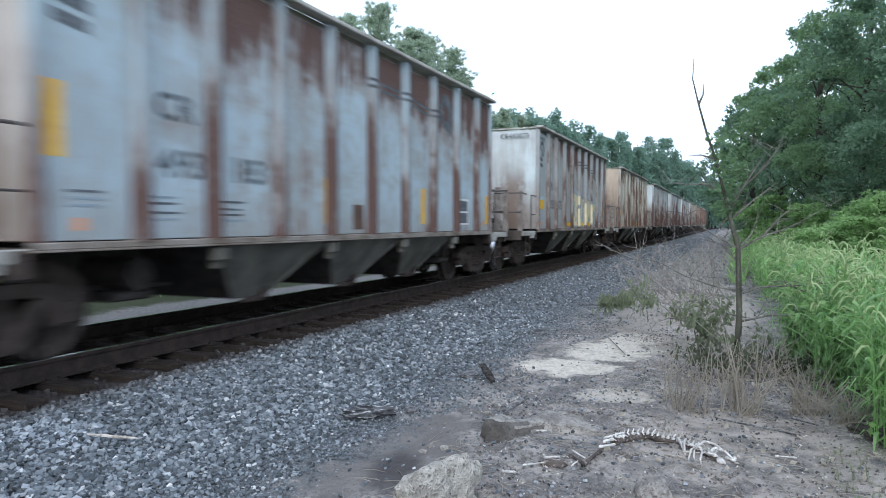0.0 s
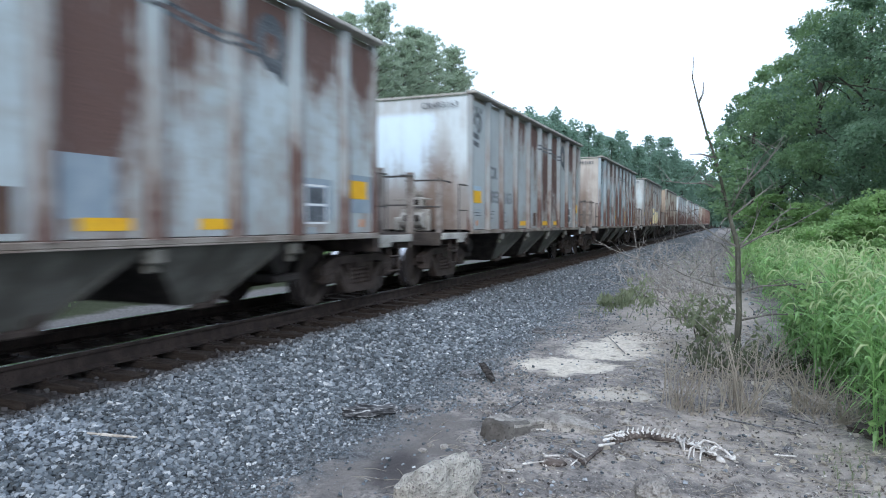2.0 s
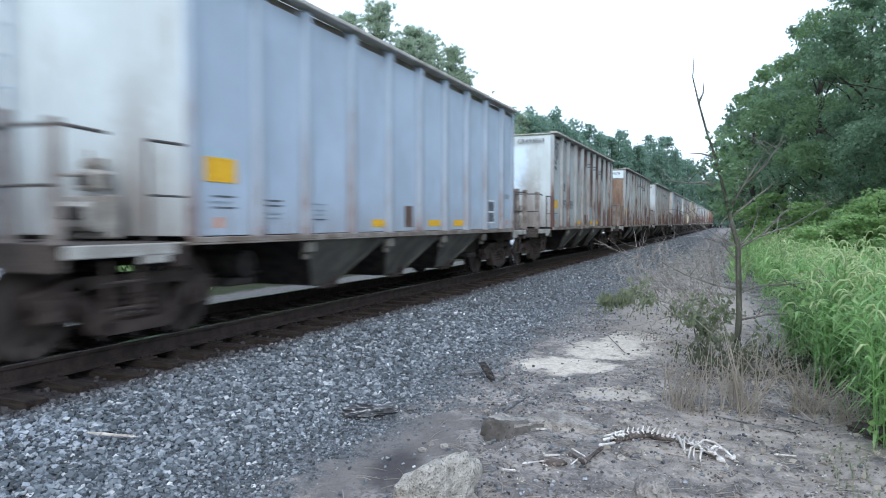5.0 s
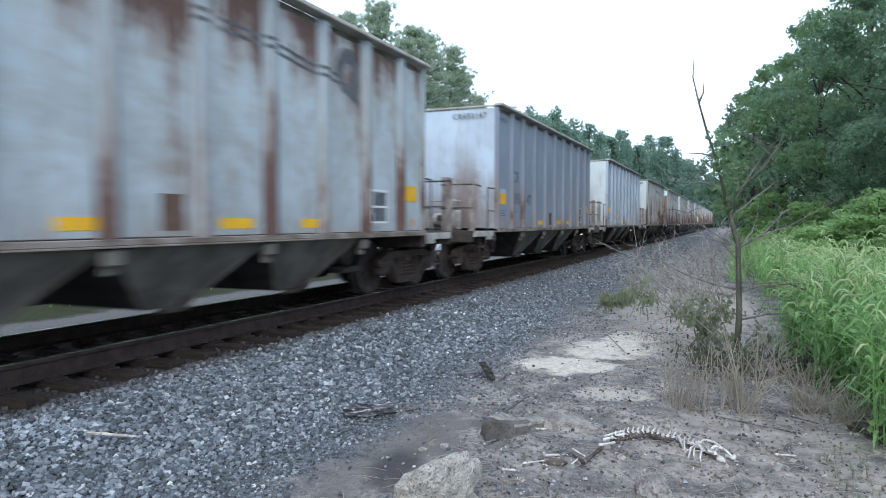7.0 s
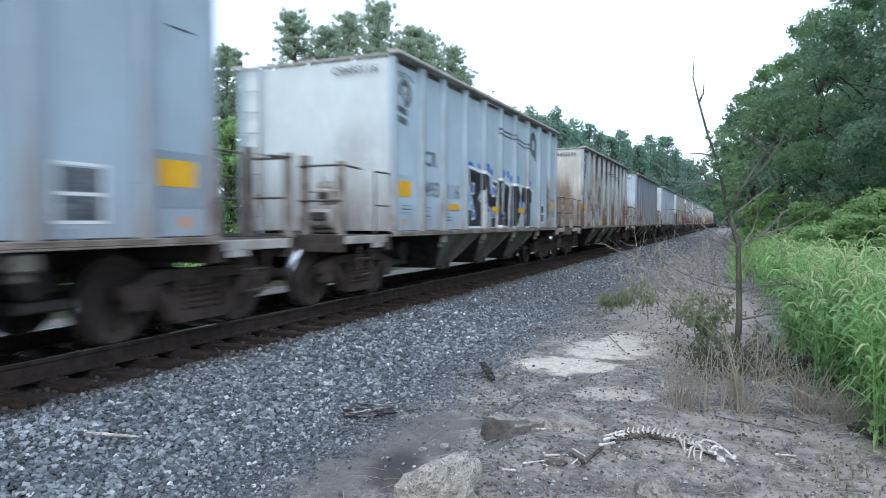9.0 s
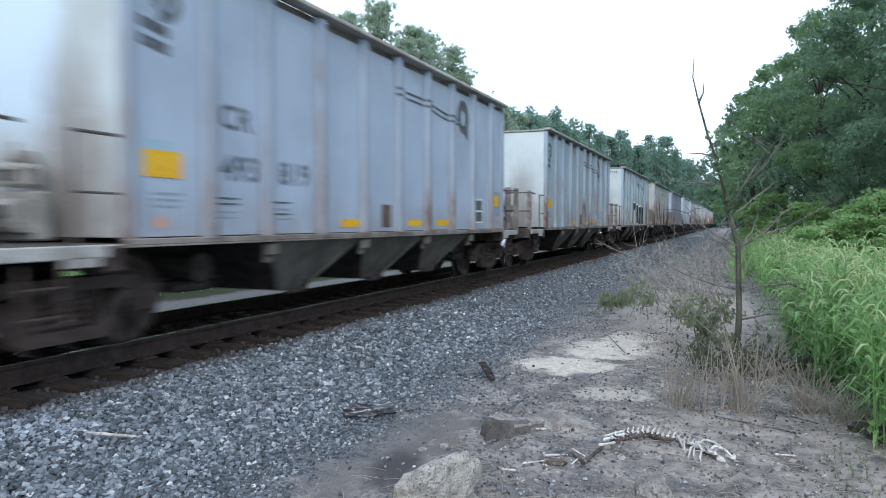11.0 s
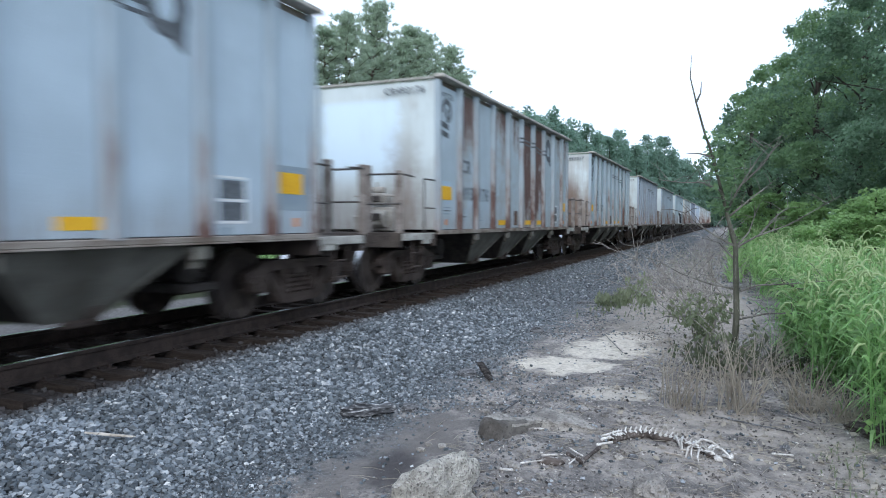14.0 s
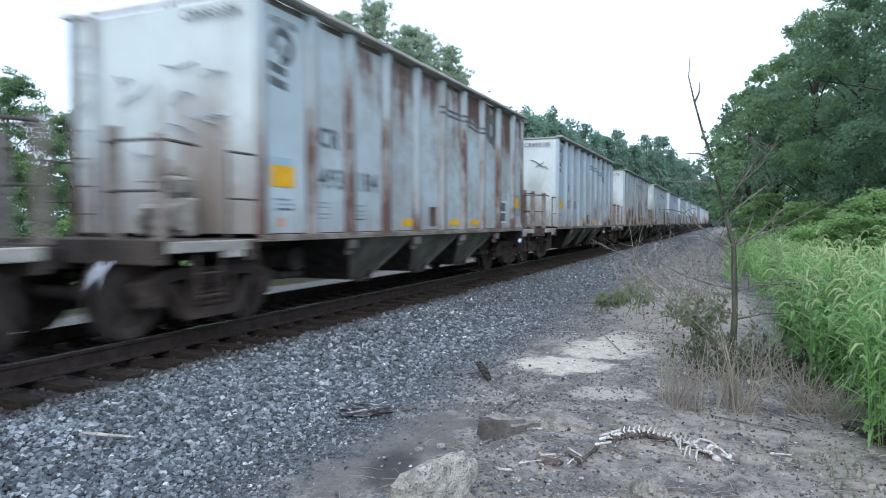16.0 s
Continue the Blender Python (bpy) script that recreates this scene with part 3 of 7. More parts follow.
def car_meshes():
    k = {}
    for w in sorted(set(WIDTHS)):
        bm = bmesh.new()
        add_box(bm, (0, 0, 0), (0.03, w - 0.012, TOP - EAVE - (SILL + 0.05)), 0.006)
        k["panel", w] = bm_mesh("side_panel", bm)
    bm = bmesh.new()     # pressed hat-shaped stake
    z0, z1 = SILL + 0.03, TOP - 0.09
    add_prism(bm, [(-0.115, -0.005), (-0.115, 0.010), (-0.080, 0.012), (-0.055, 0.088), (0.055, 0.088), (0.080, 0.012), (0.115, 0.010), (0.115, -0.005)], 2, z0, z1)
    bmesh.ops.rotate(bm, cent=(0, 0, 0), matrix=Matrix.Rotation(radians(-90), 3, 'Z'), verts=bm.verts)
    k["stake"] = bm_mesh("stake", bm)
    bm = bmesh.new()
    add_box(bm, (0, 0, (z0 + z1) / 2), (0.11, 0.10, z1 - z0), 0.012)
    k["corner"] = bm_mesh("corner_post", bm)
    bm = bmesh.new()     # bulb-angle top chord
    add_box(bm, (HALF - 0.045, 0, TOP - 0.030), (0.21, LENGTH + 0.10, 0.060), 0.012)
    k["chord"] = bm_mesh("top_chord", bm)
    bm = bmesh.new()     # the set-back strip below it, its dark colour standing for the chord's shade
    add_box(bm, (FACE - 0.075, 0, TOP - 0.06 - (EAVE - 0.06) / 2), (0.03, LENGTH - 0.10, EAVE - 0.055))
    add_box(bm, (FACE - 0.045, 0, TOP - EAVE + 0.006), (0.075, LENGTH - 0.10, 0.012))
    k["eave_shade"] = bm_mesh("chord_recess", bm)
    bm = bmesh.new()
    add_box(bm, (0, 0, TOP - 0.055), (2 * HALF - 0.25, 0.07, 0.036), 0.010)
    k["end_chord"] = bm_mesh("end_chord", bm)
    bm = bmesh.new()     # side sill, an angle with its foot turned in
    add_box(bm, (HALF - 0.045, 0, SILL + 0.012), (0.05, LENGTH + 0.06, 0.062), 0.008)
    add_box(bm, (HALF - 0.12, 0, SILL - 0.028), (0.20, LENGTH + 0.06, 0.02), 0.004)
    k["sill"] = bm_mesh("side_sill", bm)
    bm = bmesh.new()
    add_box(bm, (0, 0, (TOP - 0.1 + SILL + 0.05) / 2), (2 * FACE - 0.02, 0.03, TOP - 0.1 - SILL - 0.05), 0.005)
    k["end"] = bm_mesh("end_wall", bm)
    bm = bmesh.new()     # end slope sheet, coloured black for the shade under the car
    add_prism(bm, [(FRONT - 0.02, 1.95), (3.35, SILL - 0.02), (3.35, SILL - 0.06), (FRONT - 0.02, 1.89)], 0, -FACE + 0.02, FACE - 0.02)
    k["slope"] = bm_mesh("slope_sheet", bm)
    bm = bmesh.new()     # ridge across the car between two bays
    add_prism(bm, [(-0.30, SILL - 0.05), (0, SILL + 0.5), (0.30, SILL - 0.05)], 0, -FACE + 0.02, FACE - 0.02)
    k["ridge"] = bm_mesh("cross_ridge", bm)
    bm = bmesh.new()     # discharge hopper, tapering down and in
    zt, zb = SILL - 0.03, 0.33
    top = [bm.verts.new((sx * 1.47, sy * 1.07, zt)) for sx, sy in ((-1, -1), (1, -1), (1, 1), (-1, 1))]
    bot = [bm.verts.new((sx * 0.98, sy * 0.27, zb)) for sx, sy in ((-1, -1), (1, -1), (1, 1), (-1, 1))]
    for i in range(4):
        # end slopes take the black: shade painted onto the same steel as the sides
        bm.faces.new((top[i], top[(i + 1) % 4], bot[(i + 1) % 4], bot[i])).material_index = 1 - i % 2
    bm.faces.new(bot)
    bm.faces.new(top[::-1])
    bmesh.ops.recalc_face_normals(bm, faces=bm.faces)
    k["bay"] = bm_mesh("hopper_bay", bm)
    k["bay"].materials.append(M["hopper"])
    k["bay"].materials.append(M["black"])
    bm = bmesh.new()     # flange up each slanting edge of the bay
    add_bar(bm, (1.475, 1.08, zt), (0.985, 0.285, zb), 0.028, 0.022, 4)
    k["flange"] = bm_mesh("bay_flange", bm)
    bm = bmesh.new()     # discharge gate with hinge and latch
    add_box(bm, (0, 0.31, 0.42), (1.9, 0.06, 0.34), 0.01, Matrix.Rotation(radians(25), 4, 'X'))
    add_bar(bm, (-1.08, 0.2, 0.62), (1.08, 0.2, 0.62), 0.035)
    for sx in (-1, 1):
        add_box(bm, (sx * 1.02, 0.24, 0.40), (0.10, 0.12, 0.22), 0.02)
        add_box(bm, (sx * 1.0, 0.1, 0.30), (0.09, 0.4, 0.07), 0.015)
    k["gate"] = bm_mesh("discharge_gate", bm)
    bm = bmesh.new()
    add_box(bm, (0, 0, 0), (0.10, 0.20, 0.15), 0.02)
    add_box(bm, (-0.05, 0, -0.11), (0.08, 0.12, 0.10), 0.015)
    k["bracket"] = bm_mesh("ridge_bracket", bm)
    bm = bmesh.new()
    add_box(bm, (0, 0, 0.90), (0.32, PITCH - 1.5, 0.30), 0.02)
    for y in (-3.75, 3.75):
        add_box(bm, (0, y, 0.76), (0.36, 1.5, 0.50), 0.03)
    k["center_sill"] = bm_mesh("center_sill", bm)
    bm = bmesh.new()     # lever, rods and reservoir slung between truck and hopper
    add_bar(bm, (-0.9, 0.05, 0.72), (0.95, 0.05, 0.72), 0.17, n=14)
    add_box(bm, (0.1, 0.1, 0.50), (1.9, 0.55, 0.10), 0.02)
    add_box(bm, (0.35, 0.42, 0.70), (0.08, 0.12, 0.55), 0.015)
    add_bar(bm, (0.5, -0.7, 0.55), (0.5, 0.9, 0.60), 0.03)
    add_bar(bm, (-0.5, -0.7, 0.55), (-0.5, 0.9, 0.60), 0.03)
    k["rigging"] = bm_mesh("brake_rigging", bm)
    # end platform
    bm = bmesh.new()
    add_box(bm, (0, 0.72, 1.03), (2.9, 1.44, 0.04), 0.006)
    k["platform"] = bm_mesh("end_platform", bm)
    k["end_sill"] = boxed("end_sill", (2.9, 0.10, 0.26), 0.012, (0, 1.40, 0.94))
    k["body_bolster"] = boxed("body_bolster", (3.0, 0.16, 0.24), 0.012, (0, 0.10, 0.92))
    bm = bmesh.new()
    add_box(bm, (1.47, 0.70, 0.985), (0.05, 1.34, 0.12), 0.01)
    add_box(bm, (1.475, 0.42, 0.90), (0.04, 0.34, 0.10), 0.01)
    k["platform_plate"] = bm_mesh("platform_side_plate", bm)
    # handrail at the outer corner: two posts, two rails
    k["post"] = boxed("handrail_post", (0.12, 0.06, 1.06), 0.008, (1.43, 1.42, 1.58))
    k["plate_post"] = boxed("handrail_post", (0.16, 0.05, 1.16), 0.008, (0.82, 1.42, 1.63))
    k["rail"] = raw("handrail", *tubes([[((0.74, 1.455, 2.05), 0.017), ((1.40, 1.455, 2.05), 0.017), ((1.47, 1.44, 2.05), 0.017), ((1.475, 1.36, 2.05), 0.017), ((1.47, 0.95, 2.03), 0.017)]], 8))
    k["mid_rail"] = raw("mid_rail", *tubes([[((0.74, 1.455, 1.55), 0.015), ((1.47, 1.455, 1.55), 0.015)]], 8))
    bm = bmesh.new()     # grab iron by the wall
    add_bar(bm, (1.46, 0.48, 1.05), (1.46, 0.48, 2.02), 0.016)
    add_bar(bm, (1.46, 0.48, 2.02), (1.46, 0.02, 2.02), 0.016)
    add_bar(bm, (1.46, 0.48, 1.5), (1.46, 0.02, 1.5), 0.012)
    k["grab"] = bm_mesh("grab_iron", bm)
    bm = bmesh.new()     # sill step
    for y in (0.58, 0.95):
        add_box(bm, (1.45, y, 0.67), (0.02, 0.04, 0.46), 0.004)
    for z in (0.46, 0.70):
        add_box(bm, (1.44, 0.765, z), (0.06, 0.40, 0.022), 0.004)
    k["step"] = bm_mesh("sill_step", bm)
    bm = bmesh.new()     # end ladder
    for x in (1.02, 1.42):
        add_box(bm, (x, 0.09, 2.5), (0.05, 0.03, 2.9), 0.004)
    for i in range(8):
        add_bar(bm, (1.42, 0.10, 1.35 + i * 0.36), (1.02, 0.10, 1.35 + i * 0.36), 0.012, n=6)
    k["ladder"] = bm_mesh("ladder", bm)
    bm = bmesh.new()     # brake gear: cylinder, valve and reservoir on a bracket
    add_bar(bm, (0.25, 0.30, 1.30), (0.75, 0.30, 1.30), 0.16, n=14)
    add_box(bm, (0.50, 0.16, 1.30), (0.66, 0.14, 0.46), 0.02)
    add_box(bm, (0.45, 0.20, 1.68), (0.30, 0.22, 0.22), 0.03)
    add_bar(bm, (0.38, 0.14, 1.86), (0.62, 0.14, 1.86), 0.06, n=10)
    add_bar(bm, (0.5, 0.2, 1.1), (0.5, 0.2, 2.0), 0.02)
    add_bar(bm, (0.12, 0.26, 1.74), (0.95, 0.26, 1.74), 0.018)
    add_box(bm, (0.86, 0.22, 1.22), (0.16, 0.26, 0.30), 0.03)
    k["brake"] = bm_mesh("brake_gear", bm)
    bm = bmesh.new()     # solid black boxes for the shade in the mouths of cylinder and valve
    add_box(bm, (0.46, 0.475, 1.34), (0.36, 0.03, 0.13), 0.012)
    k["mouth"] = bm_mesh("cylinder_mouth", bm)
    k["valve"] = boxed("brake_valve", (0.18, 0.03, 0.11), 0.012, (0.45, 0.325, 1.68))
    bm = bmesh.new()     # crossed braces and gear chest at the hand-brake end
    add_bar(bm, (0.15, 0.10, 1.08), (1.10, 0.30, 1.92), 0.035, n=6)
    add_bar(bm, (1.10, 0.10, 1.08), (0.15, 0.30, 1.92), 0.035, n=6)
    add_box(bm, (0.62, 0.24, 1.72), (0.34, 0.26, 0.42), 0.03)
    add_box(bm, (0.62, 0.16, 1.25), (1.0, 0.05, 0.30), 0.01)
    k["hand_brake"] = bm_mesh("hand_brake", bm)
    ring = [((0.25 * math.cos(i * math.pi / 12), 0, 0.25 * math.sin(i * math.pi / 12)), 0.014) for i in range(25)]
    k["brake_wheel"] = raw("brake_wheel", *tubes([ring], 6))
    bm = bmesh.new()     # its spokes, cut from one plate
    star = []
    for i in range(10):
        a, r = math.pi * i / 5, 0.25 if i % 2 == 0 else 0.045
        if i % 2 == 0:
            star += [(r * math.cos(a - 0.05), r * math.sin(a - 0.05)), (r * math.cos(a + 0.05), r * math.sin(a + 0.05))]
        else:
            star.append((r * math.cos(a), r * math.sin(a)))
    add_prism(bm, star, 1, -0.006, 0.006)
    k["spokes"] = bm_mesh("spokes", bm)
    bm = bmesh.new()     # coupler with draft gear, yoke and hanging hose
    add_box(bm, (0, 1.35, 0.86), (0.24, 0.7, 0.24), 0.02)
    add_box(bm, (0.02, 1.84, 0.86), (0.30, 0.36, 0.30), 0.05)
    add_box(bm, (-0.10, 1.98, 0.86), (0.10, 0.12, 0.26), 0.02)
    pts = [Vector((0.35, 1.5, 0.80)), Vector((0.42, 1.66, 0.60)), Vector((0.36, 1.85, 0.48)), Vector((0.2, 2.0, 0.46))]
    for a, c in zip(pts, pts[1:]):
        add_bar(bm, a, c, 0.03, n=6)
    add_bar(bm, (0.2, 1.46, 1.02), (1.35, 1.46, 0.95), 0.016)
    k["coupler"] = bm_mesh("coupler", bm)
    # truck: cast side frame with an open window and journal ends
    bm = bmesh.new()
    x0, x1 = -0.07, 0.07
    add_prism(bm, [(-0.78, 0.62), (0.78, 0.62), (0.62, 0.74), (-0.62, 0.74)], 0, x0, x1)
    for s in (-1, 1):
        add_prism(bm, [(s * 1.10, 0.50), (s * 1.12, 0.60), (s * 0.70, 0.74), (s * 0.56, 0.62), (s * 0.72, 0.56), (s * 0.74, 0.34), (s * 0.80, 0.34)], 0, x0, x1)
        add_prism(bm, [(s * 0.74, 0.58), (s * 0.60, 0.58), (s * 0.28, 0.27), (s * 0.38, 0.16), (s * 0.48, 0.20)], 0, x0, x1)
        add_prism(bm, [(s * 0.28, 0.64), (s * 0.38, 0.64), (s * 0.38, 0.20), (s * 0.28, 0.20)], 0, x0 + 0.01, x1 - 0.01)
        add_box(bm, (0.0, s * 0.915, 0.46), (0.18, 0.24, 0.24), 0.03)
    add_prism(bm, [(-0.40, 0.16), (0.40, 0.16), (0.36, 0.28), (-0.36, 0.28)], 0, x0, x1)
    k["side_frame"] = bm_mesh("side_frame", bm)
    bm = bmesh.new()     # nest of coil springs
    rings = []
    for i in range(9):
        r = 0.078 if i % 2 else 0.055
        rings.append([bm.verts.new((r * math.cos(2 * math.pi * j / 7), r * math.sin(2 * math.pi * j / 7), 0.28 + i * 0.0325)) for j in range(7)])
    for i in range(8):
        for j in range(7):
            bm.faces.new((rings[i][j], rings[i][(j + 1) % 7], rings[i + 1][(j + 1) % 7], rings[i + 1][j]))
    k["spring"] = bm_mesh("spring", bm)
    bm = bmesh.new()
    add_box(bm, (0, 0, 0.62), (2.2, 0.34, 0.20), 0.03)
    for y in (-0.45, 0.45):
        add_box(bm, (0, y, 0.36), (1.7, 0.10, 0.10), 0.02)
    k["bolster"] = bm_mesh("bolster", bm)
    # wheelset about its own axle: dished wheels with flanges, hubs, axle and end caps
    prof = [(0.10, 0.0), (0.10, 0.06), (0.15, 0.055), (0.34, 0.015), (0.40, 0.035), (0.445, 0.045), (0.4572, 0.04), (0.461, -0.055), (0.483, -0.075), (0.478, -0.098), (0.41, -0.10), (0.36, -0.06), (0.16, -0.05), (0.10, -0.06)]
    bm = bmesh.new()
    for s in (-1, 1):
        rings = []
        for i in range(16):
            a = 2 * math.pi * i / 16
            rings.append([bm.verts.new((s * (0.755 + w), r * math.cos(a), r * math.sin(a))) for r, w in prof])
        for i in range(16):
            for j in range(len(prof)):
                q = (rings[i][j], rings[i][(j + 1) % len(prof)], rings[(i + 1) % 16][(j + 1) % len(prof)], rings[(i + 1) % 16][j])
                f = bm.faces.new(q if s > 0 else q[::-1])
                f.material_index = 1 if j == 6 else 0
        add_bar(bm, (s * 0.98, 0, 0), (s * 1.10, 0, 0), 0.10, n=10)
        for i in range(3):
            a = 2 * math.pi * i / 3
            add_bar(bm, (s * 1.09, 0.05 * math.cos(a), 0.05 * math.sin(a)), (s * 1.12, 0.05 * math.cos(a), 0.05 * math.sin(a)), 0.018, n=6)
    add_bar(bm, (-1.0, 0, 0), (1.0, 0, 0), 0.085, n=8)
    bmesh.ops.recalc_face_normals(bm, faces=bm.faces)
    k["wheelset"] = bm_mesh("wheelset", bm)
    k["wheelset"].materials.append(M["wheel"])
    k["wheelset"].materials.append(M["bright"])
    bm = bmesh.new()
    add_prism(bm, [(-0.083, 0.008), (-0.059, 0.0915), (0.059, 0.0915), (0.083, 0.008)], 2, -0.0225, 0.0225)
    bmesh.ops.rotate(bm, cent=(0, 0, 0), matrix=Matrix.Rotation(radians(-90), 3, 'Z'), verts=bm.verts)
    k["strip"] = bm_mesh("strip", bm)
    for nm, s in (("mark", (0.003, 0.48, 0.26)), ("low_mark", (0.003, 0.54, 0.115)), ("tall_mark", (0.003, 0.14, 0.62)), ("spot", (0.003, 0.11, 0.11)), ("line", (0.003, 0.34, 0.022)),
                  ("patch", (0.002, 0.80, 0.55)), ("stencil", (0.003, 0.30, 0.36)), ("sheet", (0.002, 0.5, 0.36)), ("pane", (0.003, 0.40, 0.20)), ("frame_h", (0.004, 0.50, 0.028)), ("frame_v", (0.004, 0.028, 0.50))):
        k[nm] = boxed(nm, s)
    # emblem by the back end: an arc over two bars; emblem by the front: two wavy lines and a pierced disc
    bm = bmesh.new()
    for a in range(0, 300, 15):
        t0, t1 = radians(a - 100), radians(a - 85)
        vs = [bm.verts.new((0, r * 1.05 * math.cos(t), 0.08 + r * math.sin(t))) for t in (t0, t1) for r in (0.105, 0.195)]
        bm.faces.new((vs[0], vs[1], vs[3], vs[2]))
    add_prism(bm, [(-0.08, -0.01), (0.02, 0.13), (0.06, 0.09), (-0.02, -0.04)], 0, 0, 0.002)
    for z in (-0.16, -0.30):
        add_prism(bm, [(-0.23, z + 0.06), (0.06, z + 0.02), (0.06, z - 0.07), (-0.23, z - 0.03)], 0, 0, 0.002)
    bmesh.ops.scale(bm, vec=(1, 1.18, 1.18), verts=bm.verts)
    k["emblem"] = bm_mesh("emblem", bm)
    bm = bmesh.new()
    outer = [(0.30 * math.cos(t), 0.34 * math.sin(t)) for t in [radians(a) for a in range(0, 360, 20)]]
    inner = [(0.13 * math.cos(t), 0.15 * math.sin(t) - 0.03) for t in [radians(a) for a in range(0, 360, 20)]]
    o_ = [bm.verts.new((0, a, b)) for a, b in outer]
    i_ = [bm.verts.new((0, a, b)) for a, b in inner]
    for i in range(18):
        j = (i + 1) % 18
        bm.faces.new((o_[i], o_[j], i_[j], i_[i]))
    add_prism(bm, [(-0.02, -0.30), (0.26, -0.16), (0.26, -0.46)], 0, 0, 0.002)
    k["disc"] = bm_mesh("disc_emblem", bm)
    bm = bmesh.new()
    def wave(y):
        return 0.07 * math.tanh((1.25 - y) * 2.2) * -1
    steps = [i * 2.35 / 24 for i in range(25)]
    a_ = [bm.verts.new((0, y, -wave(y) * 0.9 - 0.02)) for y in steps]
    b_ = [bm.verts.new((0, y, -wave(y) * 0.9 - 0.065)) for y in steps]
    for i in range(24):
        bm.faces.new((a_[i], b_[i], b_[i + 1], a_[i + 1]))
    k["wave"] = bm_mesh("wave_stripe", bm)
    return k


CAR = car_meshes()
MOVERS, WHEELS = [], []
WHITE, CREAM = (0.505, 0.59, 0.635), (0.56, 0.56, 0.50)


RUST = (0.06, 0.42, 0.64, 0.79, 0.92)     # how rusty a side sheet of each grade is; grade 5 is rust in sheets


def hopper_car(index, number, tint, grades, end_rust=0.4, style="low", extra="", end_tint=None, coat=False, label=""):
    """grades: the rust of the ten side sheets facing the eye, from the back end on. coat: a newer pale coat on the end wall."""
    k = CAR
    car = empty("hopper_car")
    tagged(car, label or "light grey steel coal hopper car streaked with rust", "hopper car", "cars of the freight train")
    mean = sum(RUST[min(4, int(g))] for g in grades) / len(grades)
    paints = {}
    for g in sorted(set(grades)):
        if g == "5":
            paints[g] = paint_material("rusted_car_paint", tint, 0.86, index * 1.3 + 17, 0.5, "heavy")
        else:
            paints[g] = paint_material("car_paint", tint, RUST[int(g)], index * 1.7 + 30, 0.08 * int(g))
    end_paint = paint_material("car_end_paint", end_tint or (0.57, 0.635, 0.65), end_rust, index * 2.9 + 70, 0.3, "end", coat)
    rng = random.Random(index + 100)
    stake_mat = paint_material("car_stake_paint", tuple(c * 0.80 for c in tint), min(1.0, mean * 0.60 + (0.25 if mean > 0.1 else 0.20)), index * 0.9 + 11, 0.2, "stake")
    zc = (TOP - EAVE + SILL + 0.05) / 2
    for side in (1, -1):
        for i, w in enumerate(WIDTHS):
            y = (SEAMS[i] + SEAMS[i + 1]) / 2
            obj("side_panel", k["panel", w], paints[grades[i]], car, pose(side * (FACE - 0.015), y, zc))
        for y in SEAMS[1:-1]:
            obj("stake", k["stake"], stake_mat, car, pose(side * FACE, y, 0, 0, 0, 0 if side > 0 else 180))
        for y in (BACK + 0.04, FRONT - 0.04):
            obj("corner_post", k["corner"], stake_mat, car, pose(side * FACE, y, 0))
        turn = 0 if side > 0 else 180
        obj("top_chord", k["chord"], M["chord"], car, pose(0, 0, 0, 0, 0, turn))
        obj("chord_recess", k["eave_shade"], M["post"], car, pose(0, 0, 0, 0, 0, turn))
        obj("side_sill", k["sill"], M["sill"], car, pose(0, 0, 0, 0, 0, turn))
        for y in (-3.32, -1.105, 1.105, 3.32):
            obj("ridge_bracket", k["bracket"], M["hopper"], car, pose(side * (HALF - 0.09), y, SILL - 0.13))
    for s in (-1, 1):
        turn = 0 if s > 0 else 180
        at = pose(0, s * FRONT, 0, 0, 0, turn)
        obj("end_wall", k["end"], end_paint, car, pose(0, s * (FRONT - 0.03), 0, 0, 0, turn))
        obj("end_chord", k["end_chord"], M["chord"], car, pose(0, s * FRONT, 0))
        obj("end_platform", k["platform"], M["side_sill"], car, at)
        obj("end_sill", k["end_sill"], M["side_sill"], car, at)
        obj("body_bolster", k["body_bolster"], M["truck"], car, at)
        for m in (at, at @ Matrix.Diagonal((-1, 1, 1, 1))):
            obj("platform_side_plate", k["platform_plate"], M["plate"], car, m)
            obj("handrail", k["rail"], M["rail_bar"], car, m)
            obj("mid_rail", k["mid_rail"], M["rail_bar"], car, m)
            obj("handrail_post", k["post"], M["post"], car, m)
            obj("handrail_post", k["plate_post"], M["post"], car, m)
            obj("grab_iron", k["grab"], M["rail_bar"], car, m)
            obj("sill_step", k["step"], M["truck"], car, m)
        obj("ladder", k["ladder"], stake_mat, car, at)
        obj("coupler", k["coupler"], M["truck"], car, at)
        truck = obj("truck", k["bolster"], M["truck"], car, pose(0, s * (FRONT + 0.30), 0, 0, 0, turn), "two-axle cast steel truck")
        for x in (-1.02, 1.02):
            obj("side_frame", k["side_frame"], M["truck"], truck, pose(x, 0, 0))
            for y in (-0.18, 0.0, 0.18):
                obj("spring", k["spring"], M["truck"], truck, pose(x, y, 0))
        for y in (-0.915, 0.915):
            ws = obj("wheelset", k["wheelset"], M["wheel"], truck, pose(0, y, 0.4625))
            WHEELS.append((ws, s, y))
    at = pose(0, BACK, 0, 0, 0, 180) @ pose(-0.85, 0, 0)
    gear = obj("brake_gear", k["brake"], M["brake"], car, at)
    obj("cylinder_mouth", k["mouth"], M["black"], gear)
    obj("brake_valve", k["valve"], M["black"], gear)
    obj("hand_brake", k["hand_brake"], M["side_sill"], car, pose(0, FRONT, 0))
